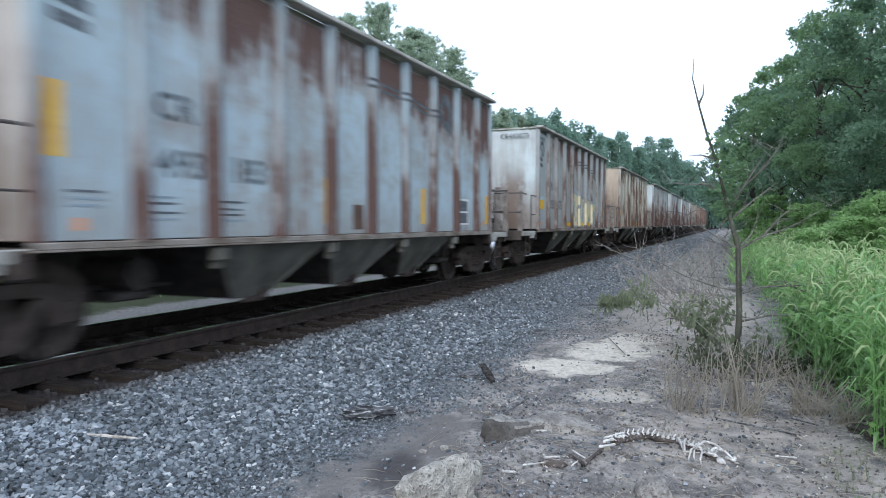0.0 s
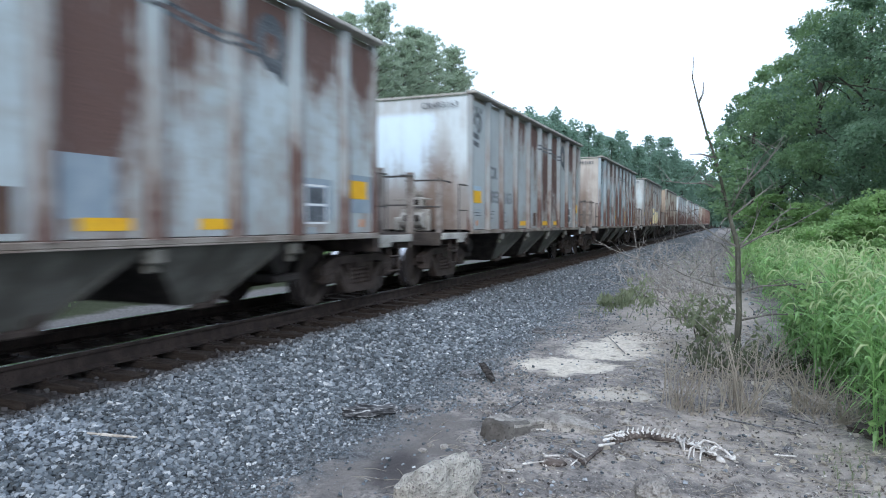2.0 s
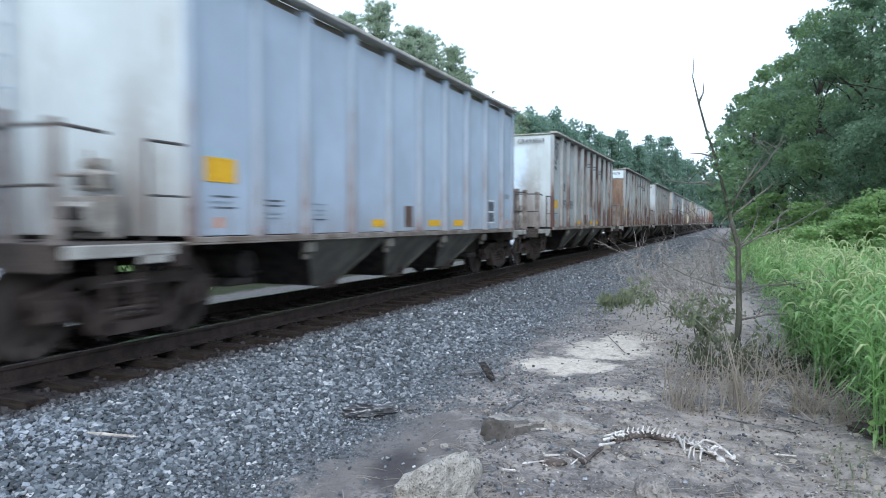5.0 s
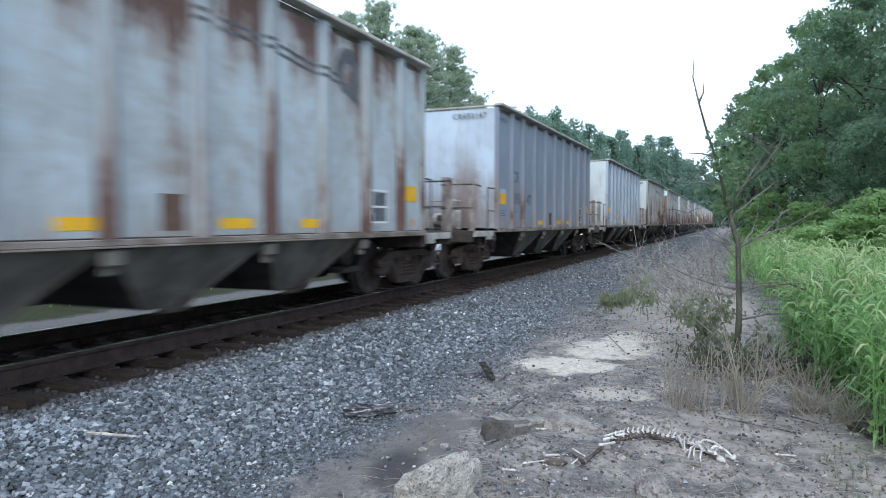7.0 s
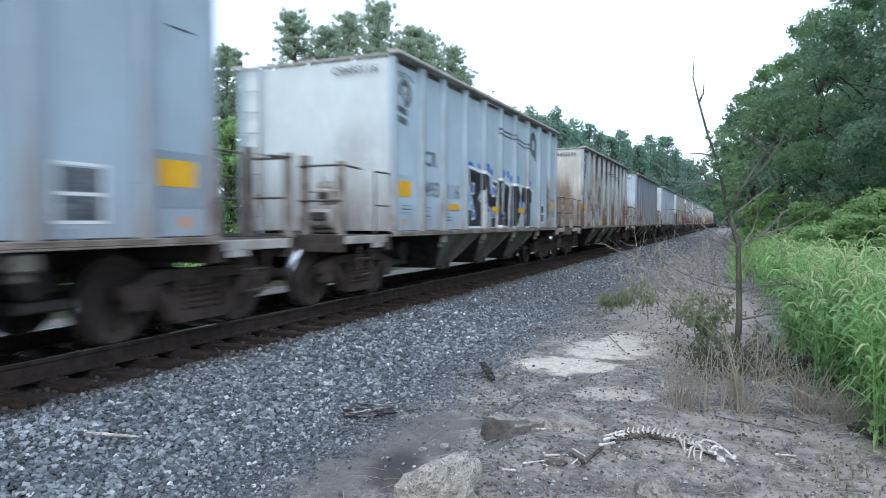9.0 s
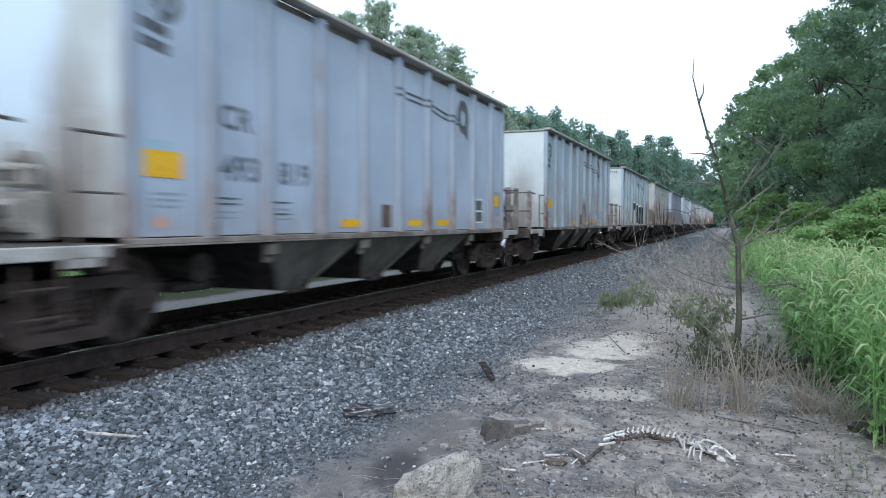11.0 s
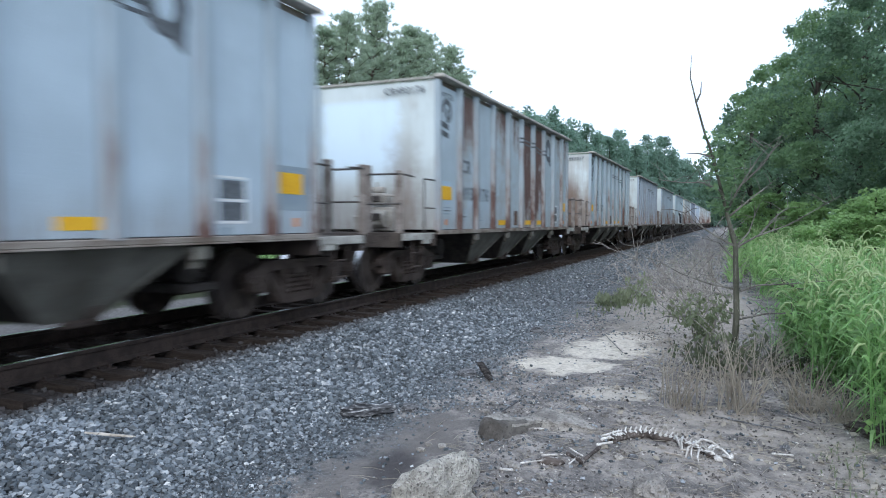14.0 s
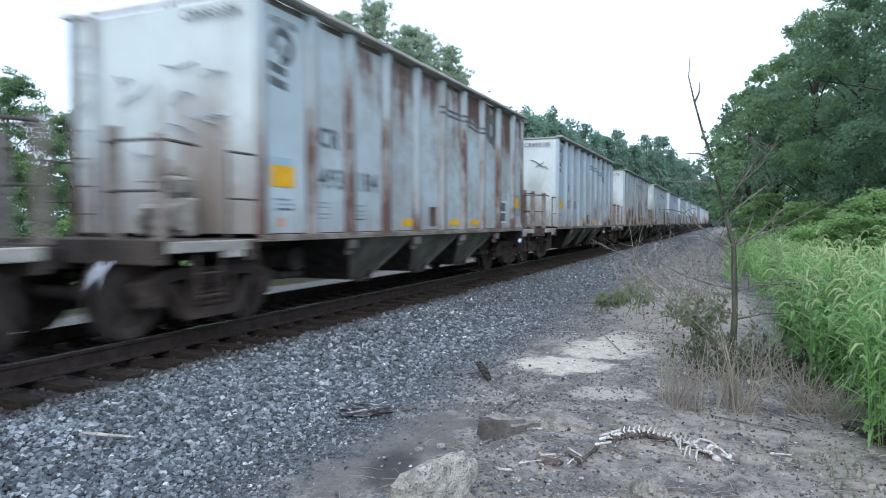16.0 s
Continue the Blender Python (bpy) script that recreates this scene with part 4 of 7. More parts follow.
    wheel = obj("brake_wheel", k["brake_wheel"], M["rust"], car, pose(0.62, FRONT + 0.42, 1.75))
    obj("spokes", k["spokes"], M["rust"], wheel)
    # black on the slope sheets and ridges stands for the shade among them
    for turn in (0, 180):
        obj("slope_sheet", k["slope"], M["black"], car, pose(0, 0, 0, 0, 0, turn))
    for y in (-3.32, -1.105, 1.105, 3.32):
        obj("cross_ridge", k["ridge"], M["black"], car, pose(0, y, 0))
    obj("center_sill", k["center_sill"], M["black"], car)
    for s in (-1, 1):
        obj("brake_rigging", k["rigging"], M["black"], car, pose(0, s * 3.75, 0, 0, 0, 0 if s > 0 else 180))
    for y in BAYS:
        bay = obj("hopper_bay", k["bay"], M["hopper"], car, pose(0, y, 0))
        for sx in (1, -1):
            for sy in (1, -1):
                obj("bay_flange", k["flange"], M["hopper"], bay, Matrix.Diagonal((sx, sy, 1, 1)))
        obj("discharge_gate", k["gate"], M["truck"], bay)
    dress(car, number, style, rng, extra)
    MOVERS.append((car, index))
    return car


def mark(car, name, key, m, y, z, label="", x=FACE + 0.003):
    return obj(name, CAR[key], M[m] if isinstance(m, str) else m, car, pose(x, y, z), label)


def dress(car, number, style, rng, extra):
    """Stencils and reflective marks on the side that faces the eye."""
    x = FACE + 0.0025
    a, b = BACK, FRONT
    if number:
        for text, y, z, h in (("CR", a + 1.50, 2.25, 0.27), (number[:3], a + 1.58, 1.70, 0.28), (number[3:], a + 2.58, 1.70, 0.28)):
            obj("stencilled_mark", lettering(text, h), M["ink"], car, pose(x, y, z), "faded black stencilled letters")
        for text, at in (("CR", 0.55), (number, 0.98)):
            obj("end_stencil", lettering(text, 0.13, 0.003), M["ink"], car, pose(at, BACK - 0.048, 3.66, 0, 0, -90))
        obj("stencilled_mark", lettering(number, 0.115, 0.004), M["ink"], car, pose(x, a + 0.50, 3.60), "small faded stencil")
    if (number and style != "bare") or style == "marked":
        obj("emblem", CAR["emblem"], M["ink"], car, pose(x, a + 0.47, 3.28), "dark round emblem over two bars")
        for dz in (0.0, -0.10):
            obj("wave_stripe", CAR["wave"], M["ink"], car, pose(x, b - 5.1, 3.38 + dz), "wavy black stripe")
        for sy in SEAMS[5:8]:
            for z in (0.0, -0.10):
                drop = 0.063 * math.tanh((1.25 - (sy - b + 5.1)) * 2.2)
                obj("stripe_on_stake", CAR["strip"], M["ink"], car, pose(FACE, sy, 3.38 + z + drop - 0.0425))
        obj("disc_emblem", CAR["disc"], M["ink"], car, pose(x, b - 2.5, 3.36), "dark pierced disc emblem")
    if style == "tall":
        for y in (a + 0.15, a + 4.15, b - 3.6, b - 0.25):
            mark(car, "reflector", "tall_mark", "yellow", y + 0.05, 1.55 if y > a + 1 else 2.1, "tall yellow reflective strip")
    else:
        mark(car, "backing_patch", "sheet", "teal", a + 0.42, 1.85)
        mark(car, "reflector", "mark", "yellow", a + 0.45, 1.80, "yellow reflective square", FACE + 0.006)
        if rng.random() < 0.5:
            mark(car, "backing_patch", "patch", "slate", b - 0.50, 1.66)
        if extra == "dash":
            mark(car, "stencil_line", "low_mark", "slate", b - 0.52, 1.86, "dark painted dash", FACE + 0.006)
        else:
            mark(car, "reflector", "mark", "yellow", b - 0.50, 1.72, "yellow reflective square", FACE + 0.006)
        ys, z, lift = ((a + 2.60, a + 5.05, a + 7.15), 1.54, 0.014) if extra == "tag" else ((a + 3.95, a + 6.05, a + 7.35), 1.23, 0.014 if extra == "tag_pale" else 0.003)
        for y in ys:
            mark(car, "reflector", "low_mark", "yellow", y + rng.uniform(-0.1, 0.1), z, "yellow reflective strip", FACE + lift)
    for y in (a + 0.42, b - 0.40):
        mark(car, "orange_spot", "spot", "orange", y, 1.24)
    mark(car, "rusty_stencil_panel", "stencil", "rust", a + 5.02, 1.34)
    y = b - 1.58
    mark(car, "dark_panel", "spot", "slate", y - 0.1, 1.13)
    for z in (1.60, 1.36):
        mark(car, "dark_panel", "pane", "ink", y, z)
    for z in (1.73, 1.48, 1.24):
        mark(car, "white_frame_bar", "frame_h", "white", y, z)
    for s in (-0.24, 0.24):
        mark(car, "white_frame_bar", "frame_v", "white", y + s, 1.485)
    for y0, zs in ((a + 0.48, (1.52, 1.46, 1.40)), (a + 1.34, (1.50, 1.44, 1.35, 1.29)), (a + 2.30, (1.48, 1.40, 1.34, 1.28))):
        for z in zs:
            mark(car, "stencil_line", "line", "ink" if rng.random() < 0.35 else "slate", y0 + rng.uniform(-0.04, 0.04), z)
    if extra == "tag":
        graffiti(car, a + 3.35, a + 8.15, 1.13, 2.36, ("spray", "white", "blue"), 3)
    if extra == "tag_pale":
        graffiti(car, a + 4.6, b - 2.3, 1.15, 2.3, ("cream", "slate", "teal"), 8)
    if extra == "patches":
        for y in (a + 1.30, a + 2.35, a + 3.4, a + 5.7, b - 1.6):
            mark(car, "touch_up_patch", "patch", "slate", y, 1.55, "grey-blue touched-up paint", FACE + 0.0012)
        bm = bmesh.new()     # one end sheet rusted all over, and a pale band under the number
        add_box(bm, (1.06, BACK - 0.0462, 2.28), (0.74, 0.002, 2.30))
        obj("rusted_sheet", bm_mesh("rusted_sheet", bm), mottled("brown_rusted_sheet", (0.16, 0.108, 0.080), (0.27, 0.195, 0.148), 3, 0.9, 0.0, (0.15, 0.085, 0.06), 22, 0.4, 0.01, 0.2, (1, 1, 0.25)), car, None, "brown rusted end sheet")
        bm = bmesh.new()
        add_box(bm, (0.78, BACK - 0.0462, 3.66), (1.34, 0.002, 0.36))
        obj("number_band", bm_mesh("number_band", bm), M["pale"], car, None, "pale blue painted band")
    if extra == "scuffs":     # faint dark rubs and scrapes on the sheets
        for i in range(16):
            mark(car, "scuff", "line", "slate" if i % 3 else "ink", rng.uniform(a + 0.3, b - 0.3), rng.uniform(1.2, 3.2), "faint dark rub on the paint", FACE + 0.0012)
    if extra in ("scrawl", "end_marks"):     # loose strokes on the end wall
        paths = []
        for i in range(9 if extra == "scrawl" else 3):
            px, pz = rng.uniform(-1.0, 1.0), rng.uniform(1.9, 3.2) if extra == "scrawl" else 3.0 + 0.22 * i
            path = [((px, BACK - 0.047, pz), 0.014)]
            for j in range(4):
                px, pz = px + rng.uniform(0.03, 0.16), pz + rng.uniform(-0.10, 0.10)
                path.append(((px, BACK - 0.047, pz), 0.014))
            paths.append(path)
        obj("scrawl", raw("scrawl", *tubes(paths, 4)), M["slate" if extra == "scrawl" else "rust"], car, None, "loose dark strokes on the end wall")
    if extra == "blue_patch":
        for y in (a + 5.7, a + 6.8):
            mark(car, "touch_up_patch", "patch", "teal", y, 1.55, "pale blue touched-up paint", FACE + 0.0012)


def graffiti(car, y0, y1, z0, z1, mats, seed):
    """A row of wild sprayed block shapes: shadow flecks, outline and fill, each a thin coat of paint on the sheets and on the stakes between."""
    rng = random.Random(seed)
    fill, line, fleck = mats
    w = (y1 - y0) / 5
    tells = {"spray": "black graffiti stroke", "white": "white graffiti outline", "blue": "blue graffiti puff"}

    def coat(m, pts, lift, stakes=False):
        """Lay the outline on the sheets; the same coat on the raised stakes where it crosses them."""
        bm = bmesh.new()
        for x, spans in ((lift, None), (0.089 + lift, [s for s in SEAMS[1:-1] if stakes and min(p[0] for p in pts) < s < max(p[0] for p in pts)])):
            for s in ([None] if spans is None else spans):
                loop = list(pts)
                if s is not None:
                    for bound, sign in ((s - 0.054, 1), (s + 0.054, -1)):
                        cut = []
                        for i, p in enumerate(loop):
                            q = loop[(i + 1) % len(loop)]
                            inp, inq = sign * (p[0] - bound) >= 0, sign * (q[0] - bound) >= 0
                            if inp:
                                cut.append(p)
                            if inp != inq:
                                f = (bound - p[0]) / (q[0] - p[0])
                                cut.append((bound, p[1] + f * (q[1] - p[1])))
                        loop = cut
                    if len(loop) < 3:
                        continue
                if s is not None:      # the slanting flank of the stake
                    lo, hi = min(b for a, b in loop), max(b for a, b in loop)
                    bm.faces.new([bm.verts.new(c) for c in ((0.013 + lift, s - 0.083, lo), (0.089 + lift, s - 0.058 - lift * 0.3, lo), (0.089 + lift, s - 0.058 - lift * 0.3, hi), (0.013 + lift, s - 0.083, hi))])
                vs = [bm.verts.new((x, a, b)) for a, b in loop]
                try:
                    f = bm.faces.new(vs)
                except ValueError:
                    continue
                f.normal_update()
                if f.normal.x < 0:
                    f.normal_flip()
        obj("graffiti_stroke", bm_mesh("graffiti_stroke", bm), M[m], car, pose(FACE, 0, 0), tells.get(m, "faded graffiti paint"))
    high = z1 - z0
    shapes = (
        ((0.02, 1.0), (0.98, 0.94), (0.93, 0.70), (0.62, 0.52), (0.95, 0.40), (0.90, 0.0), (0.05, 0.0), (0.0, 0.26), (0.45, 0.34), (0.06, 0.62)),
        ((0.12, 0.98), (0.42, 0.95), (0.40, 0.62), (0.62, 0.62), (0.66, 0.90), (0.98, 0.88), (0.90, 0.0), (0.60, 0.0), (0.58, 0.36), (0.36, 0.38), (0.30, 0.0), (0.02, 0.0)),
        ((0.05, 0.95), (0.36, 0.93), (0.42, 0.45), (0.62, 0.90), (0.98, 0.86), (0.90, 0.30), (0.98, 0.0), (0.66, 0.0), (0.50, 0.22), (0.34, 0.0), (0.02, 0.05), (0.16, 0.45)),
        ((0.04, 0.93), (0.80, 0.90), (0.98, 0.66), (0.78, 0.48), (0.98, 0.30), (0.86, 0.0), (0.56, 0.0), (0.52, 0.30), (0.36, 0.30), (0.34, 0.0), (0.04, 0.0)),
        ((-0.05, 0.94), (1.05, 0.86), (1.08, 0.56), (0.66, 0.60), (0.62, 0.0), (0.30, 0.0), (0.32, 0.58), (0.0, 0.60)))
    for i, shape in enumerate(shapes):
        a, top = y0 + i * w, z1 - 0.035 * i
        for j in range(4):      # puffs over the top
            yy, zz, r = a + rng.uniform(0.05, 0.95) * w, top + rng.uniform(0.02, 0.12), rng.uniform(0.06, 0.12)
            coat(fleck, [(yy + r * rng.uniform(0.7, 1.3) * math.cos(t), zz + r * rng.uniform(0.7, 1.3) * math.sin(t)) for t in (0, 0.8, 1.6, 2.4, 3.2, 4.0, 4.8, 5.6)], 0.0030 + 0.0002 * j)
        pts = [(a + p[0] * w, z0 + p[1] * (top - z0)) for p in shape]
        c = (sum(p[0] for p in pts) / len(pts), sum(p[1] for p in pts) / len(pts))
        # white edge round the letter, and coloured patches in its gaps
        pts = [(p[0] + 0.10 * (p[1] - z0) - 0.05 + 0.05 * math.sin(7 * p[1] + i), p[1] + 0.03 * math.sin(5 * p[0])) for p in pts]
        coat(line, [(c[0] + (p[0] - c[0]) * 1.18, max(z0 - 0.015, c[1] + (p[1] - c[1]) * 1.07)) for p in pts], 0.0060, True)
        for j in range(4):
            yy, zz = a + (0.05 + 0.3 * j) * w, z0 + rng.uniform(0.12, 0.80) * high
            ry, rz = rng.uniform(0.08, 0.14), rng.uniform(0.09, 0.16)
            coat(fleck, [(yy - ry, zz - rz * 0.7), (yy + ry, zz - rz), (yy + ry * 0.9, zz + rz * 0.8), (yy - ry * 0.8, zz + rz)], 0.0052 + 0.0002 * j)
        coat(fill, [(c[0] + (p[0] - c[0]) * 0.96, c[1] + (p[1] - c[1]) * 0.97) for p in pts], 0.0072, True)
        for j in range(2):      # a white-edged chip inside the letter
            yy, zz = a + rng.uniform(0.25, 0.75) * w, z0 + (0.22 + 0.45 * j) * high
            ry, rz = rng.uniform(0.05, 0.08), rng.uniform(0.05, 0.10)
            chip = [(yy - ry, zz - rz), (yy + ry * 0.8, zz - rz * 0.8), (yy + ry, zz + rz * 0.7), (yy - ry * 0.7, zz + rz)]
            coat(line, [(yy + (p[0] - yy) * 1.6, max(z0, zz + (p[1] - zz) * 1.5)) for p in chip], 0.0084 + 0.0003 * j)
            coat(fleck, chip, 0.0096 + 0.0003 * j)


TRAIN = (
    (14, "", WHITE, "1123423322", 0.5),
    (13, "493184", WHITE, "0112233232", 0.50, "low", "scrawl"),
    (12, "493105", (0.47, 0.565, 0.65), "0010000000", 0.28, "low", "end_marks"),
    (11, "493176", (0.44, 0.52, 0.585), "0202155111", 0.36, "low", "", None, True),
    (10, "493037", (0.46, 0.555, 0.63), "0101001000", 0.88),
    (9, "493819", (0.43, 0.50, 0.60), "0000000000", 0.42, "low", "", None, True),
    (8, "", (0.40, 0.49, 0.57), "0001010000", 0.25, "marked", "scuffs"),
    (7, "493116", (0.47, 0.58, 0.66), "0000000000", 0.20, "low", "tag"),
    (6, "493044", (0.47, 0.54, 0.58), "0133332222", 0.88, "low", "", (0.57, 0.59, 0.56)),
    (5, "493147", (0.27, 0.315, 0.39), "0000000000", 0.50, "bare", "", (0.47, 0.56, 0.66)),
    (4, "", (0.47, 0.555, 0.665), "0000000000", 0.22, "low", "dash"),
    (3, "493089", (0.47, 0.515, 0.535), "1112354333", 0.36, "low", "blue_patch", None, True),
    (2, "493070", (0.47, 0.535, 0.56), "2223454343", 0.85, "low", "patches", None, True),
    (1, "493163", (0.42, 0.455, 0.47), "0012355142", 0.78, "low", "", (0.55, 0.61, 0.64), True),
    (0, "493183", (0.44, 0.53, 0.585), "1233334434", 0.60, "tall", "", (0.50, 0.46, 0.42)),
    (-1, "493073", (0.42, 0.45, 0.46), "0123444343", 0.72, "low", "tag_pale"),
    (-2, "", CREAM, "2344354434", 0.95, "low", "", (0.55, 0.46, 0.36)),
    (-3, "", WHITE, "1243344343", 0.8),
    (-4, "", WHITE, "2344454435", 0.9),
    (-5, "", WHITE, "2345455453", 0.9),
    (-6, "", CREAM, "3445455454", 0.9),
    # leading cars: heavy rust, and tints darkened as shading at the far end
    (-7, "", (0.34, 0.27, 0.22), "4445545554", 0.9, "low", "", (0.36, 0.28, 0.23)),
    (-8, "", (0.16, 0.09, 0.075), "4554555455", 0.9, "low", "", (0.22, 0.14, 0.115)),
    (-9, "", (0.12, 0.06, 0.05), "4554555455", 0.9, "low", "", (0.18, 0.11, 0.09)),
)
for row in TRAIN:
    hopper_car(*row)


# ---- plants ----
def leaf_material(name, dark, light, glow, rough=0.6):
    """Leaves: colour wanders from leaf to leaf and over the crown, and some light passes through."""
    m, n, l, b = mat(name, rough, 0, 0.25)
    geo, tc = n.new("ShaderNodeNewGeometry"), n.new("ShaderNodeTexCoord")
    big = noise_(n, l, tc.outputs["Object"], 0.5, 3)
    col = mix_(n, l, math_(n, l, 'ADD', math_(n, l, 'MULTIPLY', geo.outputs["Random Per Island"], 0.6), math_(n, l, 'MULTIPLY', ramp_(n, l, big, 0.35, 0.65), 0.4)), dark, light)
    l.new(col, b.inputs["Base Color"])
    tr = n.new("ShaderNodeBsdfTranslucent")
    l.new(mix_(n, l, 0.5, col, glow), tr.inputs[0])
    mx = n.new("ShaderNodeMixShader")
    mx.inputs[0].default_value = 0.5
    l.new(b.outputs[0], mx.inputs[1])
    l.new(tr.outputs[0], mx.inputs[2])
    l.new(mx.outputs[0], n["Material Output"].inputs[0])
    return m


LEAF = leaf_material("broad_leaves", (0.073, 0.121, 0.074), (0.234, 0.353, 0.195), (0.315, 0.485, 0.200))
LEAF_DARK = leaf_material("dark_broad_leaves", (0.063, 0.105, 0.080), (0.215, 0.32, 0.215), (0.27, 0.44, 0.235))
NEEDLE = leaf_material("pine_needles", (0.23, 0.29, 0.225), (0.40, 0.49, 0.375), (0.60, 0.70, 0.50))
# haze over the far woods is mixed into these paler, bluer leaf colours
FAR_LEAF = leaf_material("distant_leaves_with_haze", (0.121, 0.194, 0.165), (0.234, 0.338, 0.267), (0.329, 0.509, 0.356))
VINE = leaf_material("bright_vine_leaves", (0.119, 0.198, 0.081), (0.347, 0.515, 0.229), (0.398, 0.608, 0.200))
GRASS = leaf_material("tall_grass_blades", (0.090, 0.165, 0.075), (0.46, 0.69, 0.31), (0.45, 0.74, 0.26), 0.5)
HEAD = leaf_material("grass_seed_heads", (0.36, 0.46, 0.25), (0.60, 0.69, 0.42), (0.54, 0.64, 0.32))
OLIVE = leaf_material("dusty_olive_leaves", (0.121, 0.144, 0.094), (0.287, 0.316, 0.213), (0.276, 0.333, 0.161))
DUSK = leaf_material("dark_dusty_leaves", (0.050, 0.058, 0.042), (0.150, 0.165, 0.115), (0.14, 0.17, 0.09))
STRAW = leaf_material("dry_straw", (0.33, 0.295, 0.25), (0.60, 0.55, 0.475), (0.4, 0.35, 0.28))
BARK = mottled("grey_brown_bark", (0.042, 0.039, 0.033), (0.085, 0.080, 0.068), 6, 0.95, 0, (0.05, 0.04, 0.035), 40, 0.8, 0.02, 0.2, (1, 1, 0.3))
PINE_BARK = mottled("pine_bark", (0.09, 0.065, 0.05), (0.15, 0.11, 0.085), 5, 0.95, 0, (0.05, 0.04, 0.035), 30, 0.8, 0.02, 0.2, (1, 1, 0.3))
DEAD = mottled("grey_dead_wood", (0.20, 0.185, 0.172), (0.38, 0.355, 0.33), 8, 0.95, 0, (0.08, 0.07, 0.06), 50, 0.6, 0.01, 0.2, (1, 1, 0.2))


TWIG = mottled("grey_brown_twig_bark", (0.10, 0.095, 0.085), (0.20, 0.19, 0.172), 8, 0.95, 0, (0.07, 0.063, 0.055), 50, 0.6, 0.01, 0.2, (1, 1, 0.2))


def leaf_cloud(rng, centres, radii, per, size, flat=0.55, long=1.6, droop=0.3, corners=4):
    """Leaves as bent rhombs round many centres: fuller at the outside of each clump."""
    c = np.repeat(np.asarray(centres, float), per, 0)
    rad = np.repeat(np.asarray(radii, float), per)
    k = len(c)
    d = rng.normal(size=(k, 3))
    d /= np.linalg.norm(d, axis=1)[:, None]
    d[:, 2] *= flat
    pos = c + d * (rad * rng.uniform(0.25, 1.0, k) ** 0.6)[:, None]
    u = rng.normal(size=(k, 3))
    u[:, 2] = u[:, 2] * 0.5 - droop
    u /= np.linalg.norm(u, axis=1)[:, None]
    up = rng.normal(size=(k, 3)) * 0.75 + np.array([0, 0, 1.0]) + d * 0.5
    w = np.cross(u, up)
    w /= np.linalg.norm(w, axis=1)[:, None] + 1e-9
    nrm = np.cross(u, w)
    s = size * rng.uniform(0.6, 1.35, k)[:, None]
    a, b = pos - u * s * long / 2, pos + u * s * long / 2
    e, f = pos + w * s / 2 + nrm * s * 0.15, pos - w * s / 2 + nrm * s * 0.15
    v = np.stack([a, e, b, f] if corners == 4 else [e, b, f], 1).reshape(-1, 3)
    q = np.arange(k)[:, None] * corners + np.arange(corners)[None]
    return v, q


def broad_tree(seed, h, spread, low=0.12, leaf=0.20, clumps=150, per=42):
    """Trunk, limbs and a ragged crown of leaf clumps at the limbs' ends. low: where the crown begins, as a share of the height."""
    rng = np.random.default_rng(seed)
    lean = rng.normal(0, 0.03, 2) * h
    def stem(t):
        return np.array([lean[0] * t * t, lean[1] * t * t, h * 0.92 * t])
    paths = [[(tuple(stem(t)), h * 0.018 * (1 - 0.85 * t) + 0.015) for t in np.linspace(0, 1, 9)]]
    cen, rad = [], []
    lobes = max(8, clumps // 9)
    for i in range(lobes):
        t = low + (1 - low) * ((i + rng.uniform(0, 1)) / lobes) ** 0.9
        prof = math.sin(math.pi * min(1, ((t - low) / (1 - low)) * 0.78 + 0.22)) ** 0.7
        r = spread * prof * rng.uniform(0.45, 0.85)
        a = i * 2.4 + rng.uniform(-0.5, 0.5)
        big = spread * rng.uniform(0.26, 0.42) * (0.6 + 0.4 * prof)
        p = stem(t * 0.96) + np.array([r * math.cos(a), r * math.sin(a), 0.02 * h])
        s = stem(max(0.08, t - 0.14))
        mid = (s + p) / 2 + np.array([0, 0, 0.03 * h])
        paths.append([(tuple(s), h * 0.0042), (tuple(mid), h * 0.0026), (tuple(p), h * 0.001)])
        for j in range(9):
            d = rng.normal(size=3)
            d /= np.linalg.norm(d)
            d[2] = abs(d[2]) * 0.9 - 0.15
            cen.append(p + d * big * rng.uniform(0.7, 1.05))
            rad.append(big * rng.uniform(0.38, 0.62))
    v, q = leaf_cloud(rng, cen, rad, per, leaf, corners=3)
    # large inner leaves close the crown's heart
    v2, q2 = leaf_cloud(rng, cen[::3], [r * 0.7 for r in rad[::3]], max(8, per // 9), leaf * 1.9, corners=3)
    v, q = np.concatenate([v, v2]), np.concatenate([q, q2 + len(v)])
    return raw("trunk", *tubes(paths)), raw("crown", v.tolist(), q.tolist())


